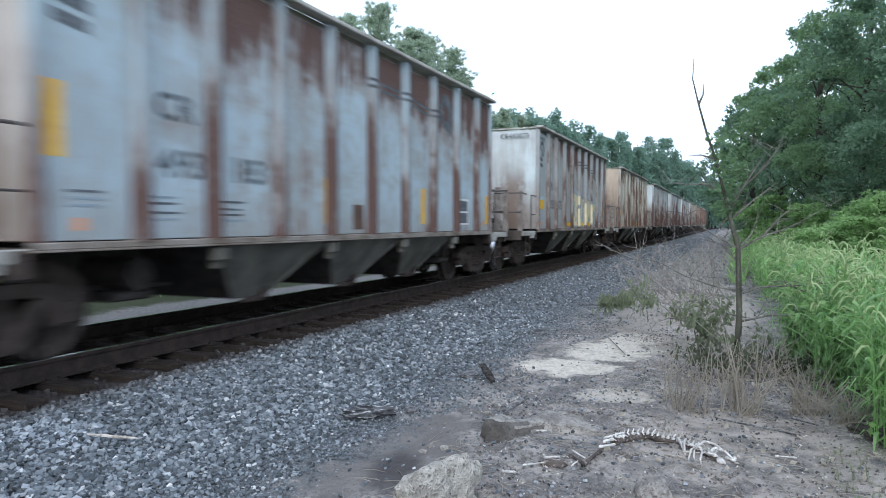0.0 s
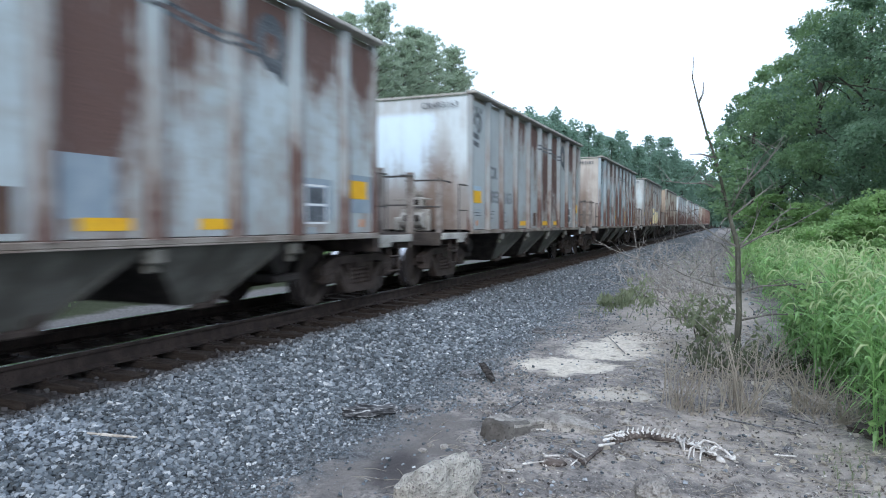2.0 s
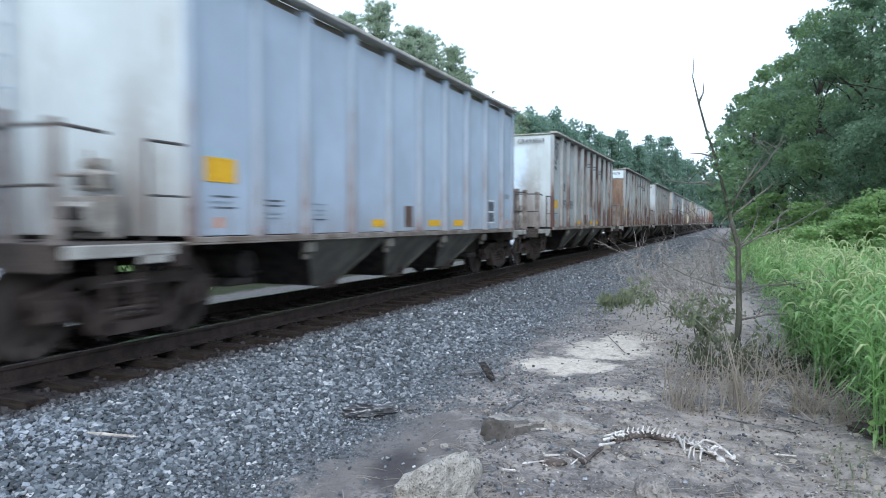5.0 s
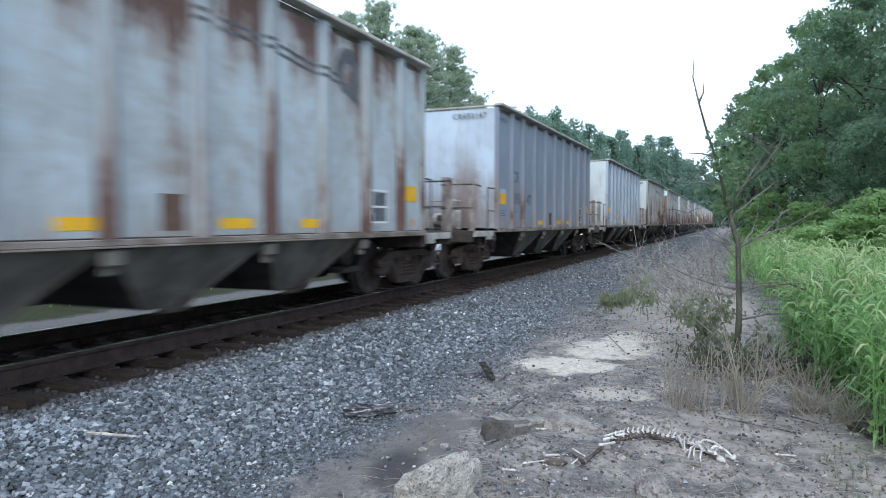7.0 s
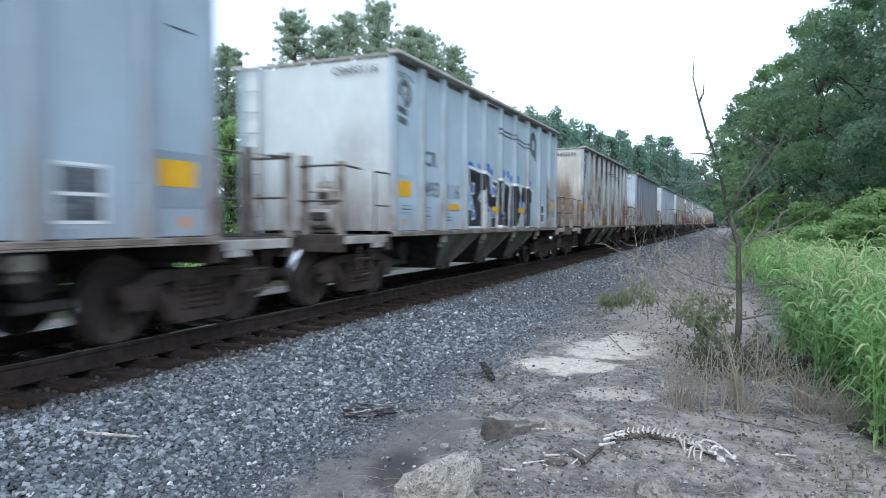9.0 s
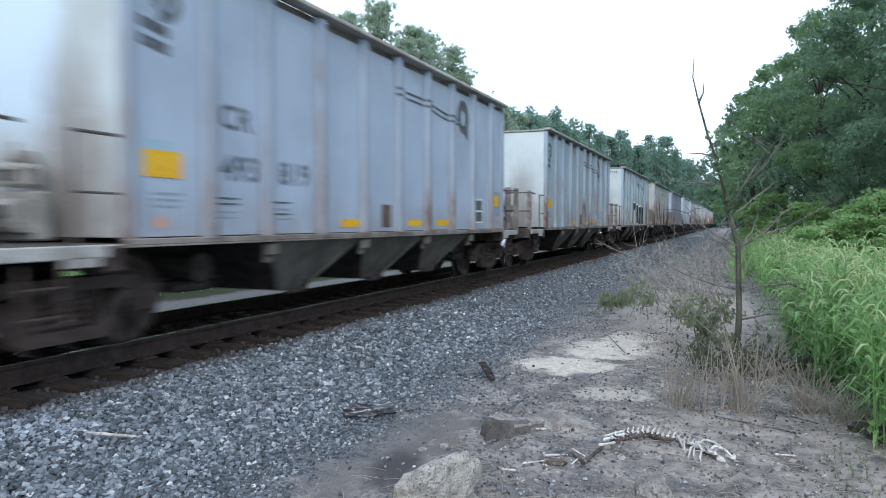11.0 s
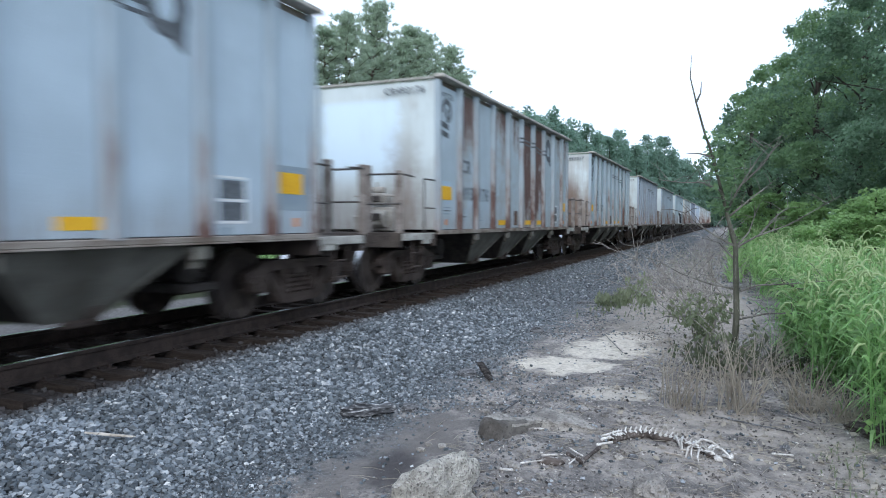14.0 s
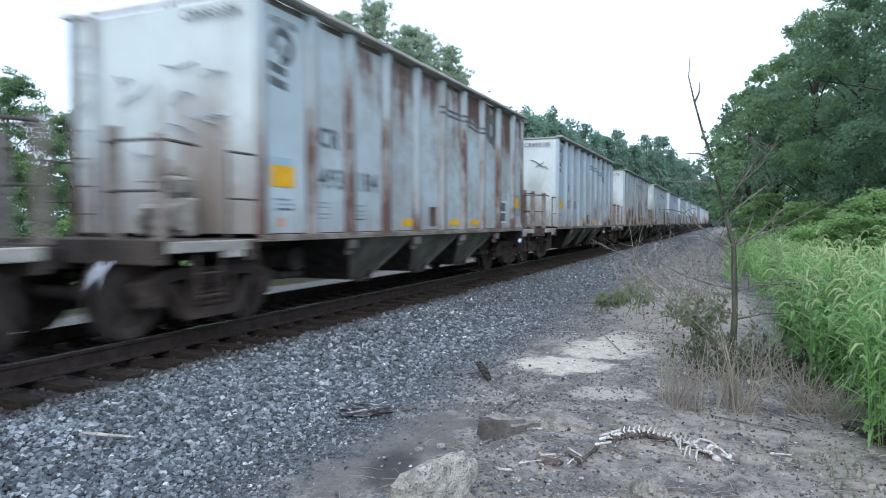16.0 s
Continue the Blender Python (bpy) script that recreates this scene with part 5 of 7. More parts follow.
def pine_tree(seed, h, spread, low=0.40, tufts=1010):
    """A tall pine: bare lower trunk, rising limbs, and tufts of long needles in loose plates."""
    rng = np.random.default_rng(seed)
    lean = rng.normal(0, 0.02, 2) * h
    def stem(t):
        return np.array([lean[0] * t * t, lean[1] * t * t, h * t])
    paths = [[(tuple(stem(t)), h * 0.011 * (1 - 0.9 * t) + 0.012) for t in np.linspace(0, 1, 10)]]
    cen, out = [], []
    limbs = 84
    for i in range(limbs):
        t = low + (1 - low) * (i + rng.uniform(0, 1)) / limbs
        reach = spread * min(1.0, ((1 - t) / (1 - low)) ** 0.75 * 1.1 + 0.12) * rng.uniform(0.5, 1.05)
        a = i * 2.4 + rng.uniform(-0.6, 0.6)
        s = stem(t)
        e = s + np.array([reach * math.cos(a), reach * math.sin(a), reach * rng.uniform(0.10, 0.55)])
        mid = (s + e) / 2 - np.array([0, 0, 0.06 * reach])
        paths.append([(tuple(s), 0.035), (tuple(mid), 0.022), (tuple(e), 0.008)])
        for j in range(max(3, tufts // limbs)):
            f = rng.uniform(0.30, 1.05)
            side = rng.normal(0, 0.20, 3) * (0.5 + 0.8 * f)
            side[2] = abs(side[2]) * 0.8
            cen.append(s + (e - s) * f + side)
            out.append((math.cos(a), math.sin(a), 0.9))
    for j in range(14):
        cen.append(stem(1 - 0.010 * j) + rng.normal(0, 0.12, 3))
        out.append((0, 0, 1.0))
    per = 17
    c, o = np.repeat(np.array(cen), per, 0), np.repeat(np.array(out), per, 0)
    k = len(c)
    d = rng.normal(size=(k, 3)) * 0.8 + o * 0.55 + np.array([0, 0, 0.35])
    d /= np.linalg.norm(d, axis=1)[:, None]
    c = c + rng.normal(0, 0.06, (k, 3))
    w = np.cross(d, rng.normal(size=(k, 3)))
    w /= np.linalg.norm(w, axis=1)[:, None]
    L = rng.uniform(0.16, 0.34, k)[:, None]
    f = np.stack([c + w * 0.034, c + d * L, c - w * 0.034], 1).reshape(-1, 3)
    q = np.arange(k)[:, None] * 3 + np.arange(3)[None]
    return raw("trunk", *tubes(paths)), raw("crown", f.tolist(), q.tolist())


BROAD = [broad_tree(s, 10.0, sp, lo, 0.21, n_, 34) for s, sp, lo, n_ in ((1, 3.4, 0.06, 190), (2, 3.9, 0.10, 200), (3, 3.0, 0.05, 180), (4, 3.6, 0.22, 170))]
NEARB = [broad_tree(s, 10.0, sp, lo, 0.108, n_, 150) for s, sp, lo, n_ in ((5, 3.4, 0.12, 190), (6, 3.8, 0.20, 200), (7, 3.0, 0.16, 190))]
FAR_BUSHY = [broad_tree(s, 4.0, sp, 0.03, 0.15, 120, 26) for s, sp in ((13, 2.0), (14, 2.4))]
BUSHY = [broad_tree(s, 4.0, sp, 0.03, 0.105, 150, 90) for s, sp in ((11, 2.0), (12, 2.4))]
PINE = [pine_tree(s, 18.0, sp, lo) for s, sp, lo in ((21, 2.9, 0.42), (22, 2.5, 0.35), (23, 3.2, 0.48))]


def plant(name, pair, leaf, bark, x, y, size, spin, label, category, group="", squash=1.0):
    top = empty(name)
    top.matrix_basis = Matrix.Translation((x, y, float(height(x, y)) - 0.05)) @ Matrix.Rotation(spin, 4, 'Z') @ Matrix.Diagonal((size * squash, size * squash, size, 1))
    obj("trunk", pair[0], bark, top)
    obj("crown", pair[1], leaf, top)
    return tagged(top, label, category, group)


# woods beyond the track: pines over broadleaf edge trees and brush
for x, y, top, kind in ((-28, 19.0, 9.0, 1), (-27, 15.0, 9.5, 0), (-30, 25.2, 9.4, 1), (-28, 22.6, 8.0, 2), (-29, 26.6, 11.8, 3), (-28, 28.7, 13.3, 4), (-30, 31.4, 13.0, 3), (-29, 33.5, 12.4, 5), (-31, 36.8, 12.6, 2), (-28, 40.3, 16.4, 4),
                        (-28, 43.5, 16.0, 5), (-28, 46.6, 17.6, 3), (-28, 49.8, 19.8, 4), (-29, 53.0, 17.2, 5), (-28, 55.2, 18.0, 3), (-28, 58.2, 19.8, 5), (-28, 61.8, 20.4, 4), (-28, 66.0, 19.8, 3),
                        (-28.5, 70.5, 18.3, 5), (-28.5, 76.0, 16.6, 4), (-29, 80.5, 16.4, 0), (-28, 85.0, 16.6, 3), (-28, 90.0, 16.6, 1), (-28, 96.0, 17.4, 4)):
    if kind >= 3:
        plant("pine_tree", PINE[kind - 3], NEEDLE, PINE_BARK, x, y, (top + 0.1) / 18.0, y * 1.7, "tall pine with tufted dark green needles in woods beyond the track", "pine tree", "pines beyond the track", 1.35)
    else:
        plant("broadleaf_tree", (NEARB if y < 20 else BROAD)[kind], LEAF, BARK, x, y, (top + 0.5) / 11.2, y * 1.3, "leafy green broadleaf tree at the wood's edge", "tree", "broadleaf trees beyond the track", 0.85)
rng_b = random.Random(9)
for i in range(26):
    y = 12 + i * 2.6 if i < 12 else 43.2 + (i - 12) * 3.4
    plant("edge_tree", (NEARB if y < 24 else BROAD)[i % 3], (VINE, LEAF)[i % 2], BARK, -24.5 + rng_b.uniform(-1.2, 1.6), y, rng_b.uniform(0.50, 0.62) if y < 25 else rng_b.uniform(0.68, 0.86), i * 2.1, "young broadleaf tree in the brush below the pines", "tree", "young trees below the pines", 1.15)
for i in range(22):
    y = 8 + i * 4.0
    plant("shrub", FAR_BUSHY[i % 2], (VINE, LEAF)[i % 2], BARK, -19.5 + rng_b.uniform(-1.5, 1.5), y, rng_b.uniform(0.45, 0.85), i * 1.1, "bushy green shrub at the edge of the woods", "shrub", "shrubs beyond the track", 1.2)

# woods on this side, leafy to the ground
for x, y, top, kind, mt in ((1.4, 57, 13.8, 0, LEAF_DARK), (2.9, 50, 14.2, 1, LEAF), (0.9, 68, 14.2, 2, LEAF_DARK), (4.3, 43, 15.2, 2, LEAF_DARK), (5.0, 34, 14.6, 0, LEAF), (6.6, 27.5, 14.2, 1, LEAF_DARK),
                            (7.2, 22.0, 13.0, 3, LEAF_DARK), (8.6, 17.0, 11.0, 2, LEAF_DARK), (10.5, 27, 15.0, 3, LEAF_DARK), (9.5, 40, 15.0, 1, LEAF_DARK), (8.0, 54, 15.0, 0, LEAF), (6.0, 66, 15.0, 2, LEAF),
                            (11, 12, 11.5, 0, LEAF), (3.0, 80, 14.0, 1, LEAF), (1.0, 95, 14.0, 3, LEAF), (6.8, 47, 14.5, 1, LEAF_DARK), (12.5, 34, 15.0, 0, LEAF_DARK), (11.0, 20, 13.5, 1, LEAF_DARK)):
    plant("broadleaf_tree", (NEARB if y < 48 else BROAD)[kind % 3], mt, BARK, x, y, (top + 0.4) / 11.3, y, "dense dark green broadleaf tree leafy to the ground", "tree", "trees beside the weeds", 0.9)
for x, y, s in ((2.9, 17.0, 0.58), (2.3, 15.6, 0.45), (3.6, 20.5, 0.62), (2.2, 27, 0.6), (1.8, 36, 0.8)):
    plant("vine_shrub", BUSHY[int(y) % 2], VINE, BARK, x, y, s, y * 2, "bright green vine-covered bush among the weeds", "shrub", "bushes among the weeds", 1.25)

for x, y, s in ((7.6, 17.5, 1.0), (7.0, 21, 1.15), (6.4, 25, 1.2), (5.9, 30, 1.0), (9.2, 14.5, 1.1)):
    plant("undergrowth_shrub", FAR_BUSHY[int(y) % 2], LEAF_DARK, BARK, x, y, s, y * 3, "dark green undergrowth below the trees", "shrub", "undergrowth below the trees", 1.1)


def far_woods():
    """The wood that closes the view far down the line, as one mass of crowns."""
    rng = np.random.default_rng(77)
    line = [(-38, 8), (-38, 26), (-37, 50), (-31, 74), (-29, 92), (-28, 112), (-28, 121), (-26, 137), (-22, 150), (-18, 164), (-14, 176), (-10, 190), (-6, 205), (0, 225), (8, 240), (20, 250)]
    tops = [6.0, 7.0, 11.0, 17.2, 18.9, 20.0, 20.7, 21.0, 20.8, 21.2, 22.2, 20.0, 15.0, 13.5, 13.0, 13.0]
    cen, rad, trunks = [], [], []
    for i in range(len(line) - 1):
        for f in np.linspace(0, 1, 5 if i > 2 else 4)[:-1]:
            x = line[i][0] + f * (line[i + 1][0] - line[i][0]) + rng.uniform(-1, 1)
            y = line[i][1] + f * (line[i + 1][1] - line[i][1]) + rng.uniform(-1, 1)
            for back in ((0, 5.5) if i > 2 else (0,)):
                h = (tops[i] + f * (tops[i + 1] - tops[i])) * rng.uniform(0.86, 1.03)
                bx, by = x - back * 0.7, y + back
                trunks.append([((bx, by, -1.0), 0.25), ((bx, by, h * 0.9), 0.06)])
                for j in range(52):
                    t = rng.uniform(0.05, 1) ** 0.8
                    r = 3.3 * math.sin(math.pi * (0.15 + 0.80 * t)) * rng.uniform(0.3, 1.05)
                    a = rng.uniform(0, 2 * math.pi)
                    cen.append((bx + r * math.cos(a), by + r * math.sin(a), h * t - 0.5))
                    rad.append(rng.uniform(0.8, 1.4))
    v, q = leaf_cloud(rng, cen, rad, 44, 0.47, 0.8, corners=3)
    wood = tagged(obj("far_woods", raw("far_woods", v.tolist(), q.tolist()), FAR_LEAF), "distant mixed woods closing the view, tinted blue-green as haze", "woods", kind="stuff")
    obj("trunks", raw("trunks", *tubes(trunks, 4)), BARK, wood)


far_woods()


def blades(rng, roots, heights, per, width, droop=0.5, mesh_name="grass"):
    """Arching grass leaves, each a ribbon of four joints, springing from stems at the roots."""
    r = np.repeat(roots, per, 0)
    h = np.repeat(heights, per)
    k = len(r)
    a = rng.uniform(0, 2 * np.pi, k)
    d = np.stack([np.cos(a), np.sin(a), np.zeros(k)], 1)
    side = np.stack([-np.sin(a), np.cos(a), np.zeros(k)], 1)
    z0 = h * rng.uniform(0.0, 0.62, k)
    L = h * rng.uniform(0.35, 0.62, k)
    lean = rng.uniform(0.25, 0.9, k)
    rows = []
    for t, wd in ((0.0, 0.7), (0.3, 1.0), (0.65, 0.8), (1.0, 0.05)):
        out = L * lean * t
        up = L * (t * (1.05 - 0.25 * lean) - droop * lean * t * t * 1.15)
        c = r + d * out[:, None] + np.stack([np.zeros(k), np.zeros(k), z0 + up], 1)
        ww = (width * wd * rng.uniform(0.8, 1.2, k))[:, None] * side / 2
        rows += [c - ww, c + ww]
    v = np.stack(rows, 1).reshape(-1, 3)
    b = np.arange(k)[:, None] * 8
    q = np.concatenate([b + np.array([[i, i + 1, i + 3, i + 2]]) for i in (0, 2, 4)], 0)
    return v, q


def stalks(rng, feet, tall, per, width, reach=0.40):
    """Upright grass stalks that lean a little, each with arching ribbon leaves set up its length in turn. Gives leaves, stems and tops."""
    n = len(feet)
    lean = rng.normal(0, 0.10, (n, 2)) * tall[:, None]
    first = rng.uniform(0, 2 * np.pi, n)
    i = np.repeat(np.arange(n), per)
    j = np.tile(np.arange(per), n)
    k = len(i)
    f = np.clip((j + rng.uniform(0.1, 0.9, k)) / per, 0.03, 0.97)
    a = first[i] + j * 2.6 + rng.normal(0, 0.4, k)
    d = np.stack([np.cos(a), np.sin(a), np.zeros(k)], 1)
    side = np.stack([-np.sin(a), np.cos(a), np.zeros(k)], 1)
    base = feet[i] + np.stack([lean[i, 0] * f * f, lean[i, 1] * f * f, tall[i] * f * 0.93], 1)
    L = reach * rng.uniform(0.6, 1.25, k) * (0.65 + 0.5 * np.sin(np.pi * f))
    sag = rng.uniform(0.35, 1.15, k)
    wd = width * rng.uniform(0.65, 1.3, k)
    rows = []
    for t, w in ((0.0, 0.45), (0.28, 1.0), (0.62, 0.85), (1.0, 0.05)):
        c = base + d * (L * t * (0.92 - 0.18 * sag * t))[:, None]
        c[:, 2] += L * (0.95 * t - sag * 1.15 * t * t)
        ww = (wd * w)[:, None] * (side * 0.9 + np.array([0, 0, 0.25])) / 2
        rows += [c - ww, c + ww]
    v = np.stack(rows, 1).reshape(-1, 3)
    b = np.arange(k)[:, None] * 8
    q = np.concatenate([b + np.array([[m, m + 1, m + 3, m + 2]]) for m in (0, 2, 4)], 0)
    tops = feet + np.stack([lean[:, 0], lean[:, 1], tall], 1)
    return v, q, tops


def weeds():
    """The stand of tall grass beside the path, in tufts, with drooping seed heads."""
    rng = np.random.default_rng(31)
    feet = []
    for tufts, y0, y1, x1 in ((150, 5.3, 9.0, 3.4), (190, 9.0, 15.0, 4.6), (170, 15.0, 28.0, 6.0)):
        y = rng.uniform(y0, y1, tufts)
        edge = 0.94 + 0.34 * value_noise(y * 2.4, y * 0 + 3.3, 8) + 0.42 * np.clip(5.9 - y, 0, 1.2) - 0.012 * np.clip(y - 9, 0, 20)
        x = edge + (x1 - edge) * rng.uniform(0, 1, tufts) ** 1.35
        for tx, ty in zip(x, y):
            m = int(rng.integers(5, 10))
            r = rng.normal(0, 0.085, (m, 2))
            feet.append(np.stack([tx + r[:, 0], ty + r[:, 1]], 1))
    r = rng.normal(0, 0.05, (14, 2))      # one tuft stands out on the bare dirt
    feet.append(np.stack([0.70 + r[:, 0], 9.05 + r[:, 1]], 1))
    feet = np.concatenate(feet)
    feet = np.stack([feet[:, 0], feet[:, 1], height(feet[:, 0], feet[:, 1])], 1)
    tall = rng.uniform(0.62, 1.22, len(feet)) * (1 + 0.24 * value_noise(feet[:, 0] * 1.3, feet[:, 1] * 1.3, 15))
    v, q, tops = stalks(rng, feet, tall, 9, 0.027, 0.36)
    tagged(obj("tall_grass", raw("tall_grass", v.tolist(), q.tolist()), GRASS), "dense stand of tall bright green foxtail grass", "grass", kind="stuff")
    paths, heads = [], []
    for i in range(len(feet)):
        p, top = Vector([float(c) for c in feet[i]]), Vector([float(c) for c in tops[i]])
        paths.append([(p, 0.0045), (p + (top - p) * 0.6 - Vector((top.x - p.x, top.y - p.y, 0)) * 0.2, 0.0035), (top, 0.002)])
        a = rng.uniform(0, 6.28)
        o, g = Vector((math.cos(a), math.sin(a), 0)), rng.uniform(0.8, 1.5)
        heads.append([(top, 0.003), (top + (o * 0.025 + Vector((0, 0, 0.035))) * g, 0.009), (top + (o * 0.065 + Vector((0, 0, 0.030))) * g, 0.0105), (top + (o * 0.10 + Vector((0, 0, -0.012))) * g, 0.008), (top + (o * 0.11 + Vector((0, 0, -0.045))) * g, 0.002)])
    tagged(obj("grass_stems", raw("grass_stems", *tubes(paths, 3)), GRASS), "thin green stems of tall grass", "grass", kind="stuff")
    tagged(obj("grass_heads", raw("grass_heads", *tubes(heads, 4)), HEAD), "pale drooping foxtail seed heads", "grass", kind="stuff")
    pick = rng.integers(0, len(feet), 2600)
    mid = feet[pick] + (tops[pick] - feet[pick]) * rng.uniform(0.25, 0.95, 2600)[:, None]
    v, q = leaf_cloud(rng, mid, [0.16] * 2600, 6, 0.045, 0.8, 2.0, 0.5)
    tagged(obj("weed_leaves", raw("weed_leaves", v.tolist(), q.tolist()), VINE), "small mixed weed leaves among tall grass", "weeds", kind="stuff")
    # weeds on the far side of the track
    k = 1000
    y = rng.uniform(6, 60, k)
    x = -11.2 - 9 * rng.uniform(0, 1, k)
    v, q = blades(rng, np.stack([x, y, height(x, y)], 1), rng.uniform(0.5, 1.1, k), 7, 0.06)
    tagged(obj("trackside_weeds", raw("trackside_weeds", v.tolist(), q.tolist()), VINE), "bright green weeds along the far trackside", "weeds", kind="stuff")
    # low leafy growth farther along this side
    k = 1000
    y = rng.uniform(17, 75, k)
    x = 0.0 + 5 * rng.uniform(0, 1, k) ** 1.4
    v, q = blades(rng, np.stack([x, y, height(x, y)], 1), rng.uniform(0.6, 1.2, k), 6, 0.06)
    tagged(obj("path_weeds", raw("path_weeds", v.tolist(), q.tolist()), VINE), "green weeds along the path farther off", "weeds", kind="stuff")


weeds()


def sapling():
    """A thin half-dead sapling: green-grey stem that leans, bare side twigs, a few leaves on the upper stem."""
    rng = np.random.default_rng(8)
    Y = 8.55
    stem = [((0.06, Y, -0.40), 0.050), ((0.085, Y, 0.17), 0.042), ((0.06, Y, 0.96), 0.036), ((-0.04, Y, 1.35), 0.026), ((-0.10, Y, 1.61), 0.022), ((-0.20, Y, 2.01), 0.018),
            ((-0.29, Y, 2.28), 0.016), ((-0.39, Y, 2.65), 0.013), ((-0.46, Y + 0.02, 2.95), 0.008), ((-0.45, Y + 0.03, 3.21), 0.003)]
    arms = [[(0.06, 0.94), (0.28, 1.08), (0.60, 1.21), (1.10, 1.53)], [(0.06, 0.95), (0.20, 1.12), (0.29, 1.40)], [(0.07, 0.42), (0.30, 0.52), (0.62, 0.55), (1.17, 0.62)],
            [(0.08, 0.46), (-0.2, 0.52), (-0.50, 0.63), (-0.80, 0.80)], [(0.06, 0.96), (-0.15, 1.08), (-0.35, 1.22), (-0.5, 1.36)], [(-0.04, 1.36), (0.08, 1.62), (0.28, 1.96), (0.36, 2.06)],
            [(0.1, 1.66), (0.34, 1.9), (0.53, 2.24)], [(-0.1, 1.6), (-0.3, 1.7), (-0.52, 1.70), (-0.76, 1.73)], [(-0.39, 2.65), (-0.34, 2.74), (-0.33, 2.86)], [(-0.02, 1.30), (0.2, 1.5), (0.48, 1.73)],
            [(0.3, 1.08), (0.5, 1.32), (0.62, 1.42)], [(-0.2, 2.0), (-0.36, 2.06), (-0.5, 2.07)], [(0.06, 0.8), (-0.12, 1.0), (-0.3, 1.05)], [(0.6, 0.55), (0.75, 0.48), (0.9, 0.5)], [(0.06, 0.1), (0.4, 0.2), (0.75, 0.22), (0.95, 0.25)]]
    stem = [(p, r * 0.86) for p, r in stem]
    top = empty("sapling")
    tagged(top, "thin half-dead sapling with bare grey twigs", "sapling")
    obj("stem", raw("stem", *tubes([stem], 8)), mottled("greenish_sapling_bark", (0.048, 0.050, 0.038), (0.098, 0.098, 0.076), 7, 0.9, 0, (0.14, 0.138, 0.12), 40, 0.6, 0.01, 0.2, (1, 1, 0.3)), top)
    for arm in arms:
        dy = rng.uniform(-0.35, 0.35)
        n = len(arm)
        path = [((x, Y + dy * i / (n - 1), z), 0.0145 * (1 - 0.80 * i / (n - 1))) for i, (x, z) in enumerate(arm)]
        branch = obj("branch", raw("branch", *tubes([path], 5)), TWIG, top)
        for i in range(1, n if arm[0][1] < 1.9 else 1):
            for s in range(3):
                p = Vector(path[i][0]) + (Vector(path[i - 1][0]) - Vector(path[i][0])) * rng.uniform(0, 0.8)
                e = p + Vector((rng.uniform(-0.30, 0.30), rng.uniform(-0.1, 0.1), rng.uniform(0.0, 0.28)))
                obj("twig", raw("twig", *tubes([[(p, 0.0045), ((p + e) / 2 + Vector((0, 0, 0.02)), 0.0033), (e, 0.0018)]], 4)), TWIG, branch)
    cen = [(-0.08 + rng.uniform(-0.16, 0.16), Y + rng.uniform(-0.15, 0.15), rng.uniform(1.35, 2.35)) for i in range(34)]
    v, q = leaf_cloud(rng, cen, [0.11] * len(cen), 9, 0.045)
    obj("leaves", raw("leaves", v.tolist(), q.tolist()), LEAF, top, None, "sparse small green leaves")


sapling()


def low_shrub(x, y, w, h, seed, leaves, label, leaf=None):
    """A small leaning shrub: several crooked stems with drooping leaves towards their ends."""
    rng = np.random.default_rng(seed)
    top = empty("low_shrub")
    tagged(top, label, "shrub")
    z = float(height(x, y))
    cen = []
    for i in range(9):
        a = rng.uniform(-0.5, 0.5)
        ex = x + rng.uniform(-0.5, 0.5) * w
        ey = y + rng.uniform(-0.25, 0.25) * w
        ez = z + h * rng.uniform(0.55, 1.05)
        s = Vector((x + rng.uniform(-0.12, 0.12) * w, y + rng.uniform(-0.05, 0.05), z - 0.02))
        e = Vector((ex, ey, ez))
        mid = (s + e) / 2 + Vector((rng.uniform(-0.08, 0.08), 0, 0.06))
        obj("stem", raw("stem", *tubes([[(s, 0.014), (mid, 0.009), (e, 0.003)]], 5)), DEAD, top)
        for j in range(leaves):
            f = rng.uniform(0.45, 1.05)
            cen.append(s + (e - s) * f + Vector((rng.uniform(-0.08, 0.08), rng.uniform(-0.08, 0.08), rng.uniform(-0.05, 0.05))))
    v, q = leaf_cloud(rng, [tuple(c) for c in cen], [0.09] * len(cen), 5, 0.040, 0.8, 2.1, 1.0)
    obj("leaves", raw("leaves", v.tolist(), q.tolist()), leaf or OLIVE, top, None, "dusty drooping leaves")


low_shrub(-0.30, 8.75, 0.95, 0.80, 42, 8, "small olive-leaved shrub beside the sapling")
low_shrub(-0.02, 8.5, 0.8, 0.55, 43, 4, "small olive-leaved shrub at the sapling's foot")
low_shrub(0.30, 7.75, 0.9, 0.32, 45, 6, "low dusty shrub at the edge of the weeds", DUSK)
low_shrub(-0.12, 7.55, 0.9, 0.34, 46, 6, "low dark-leaved shrub behind dry stems", DUSK)


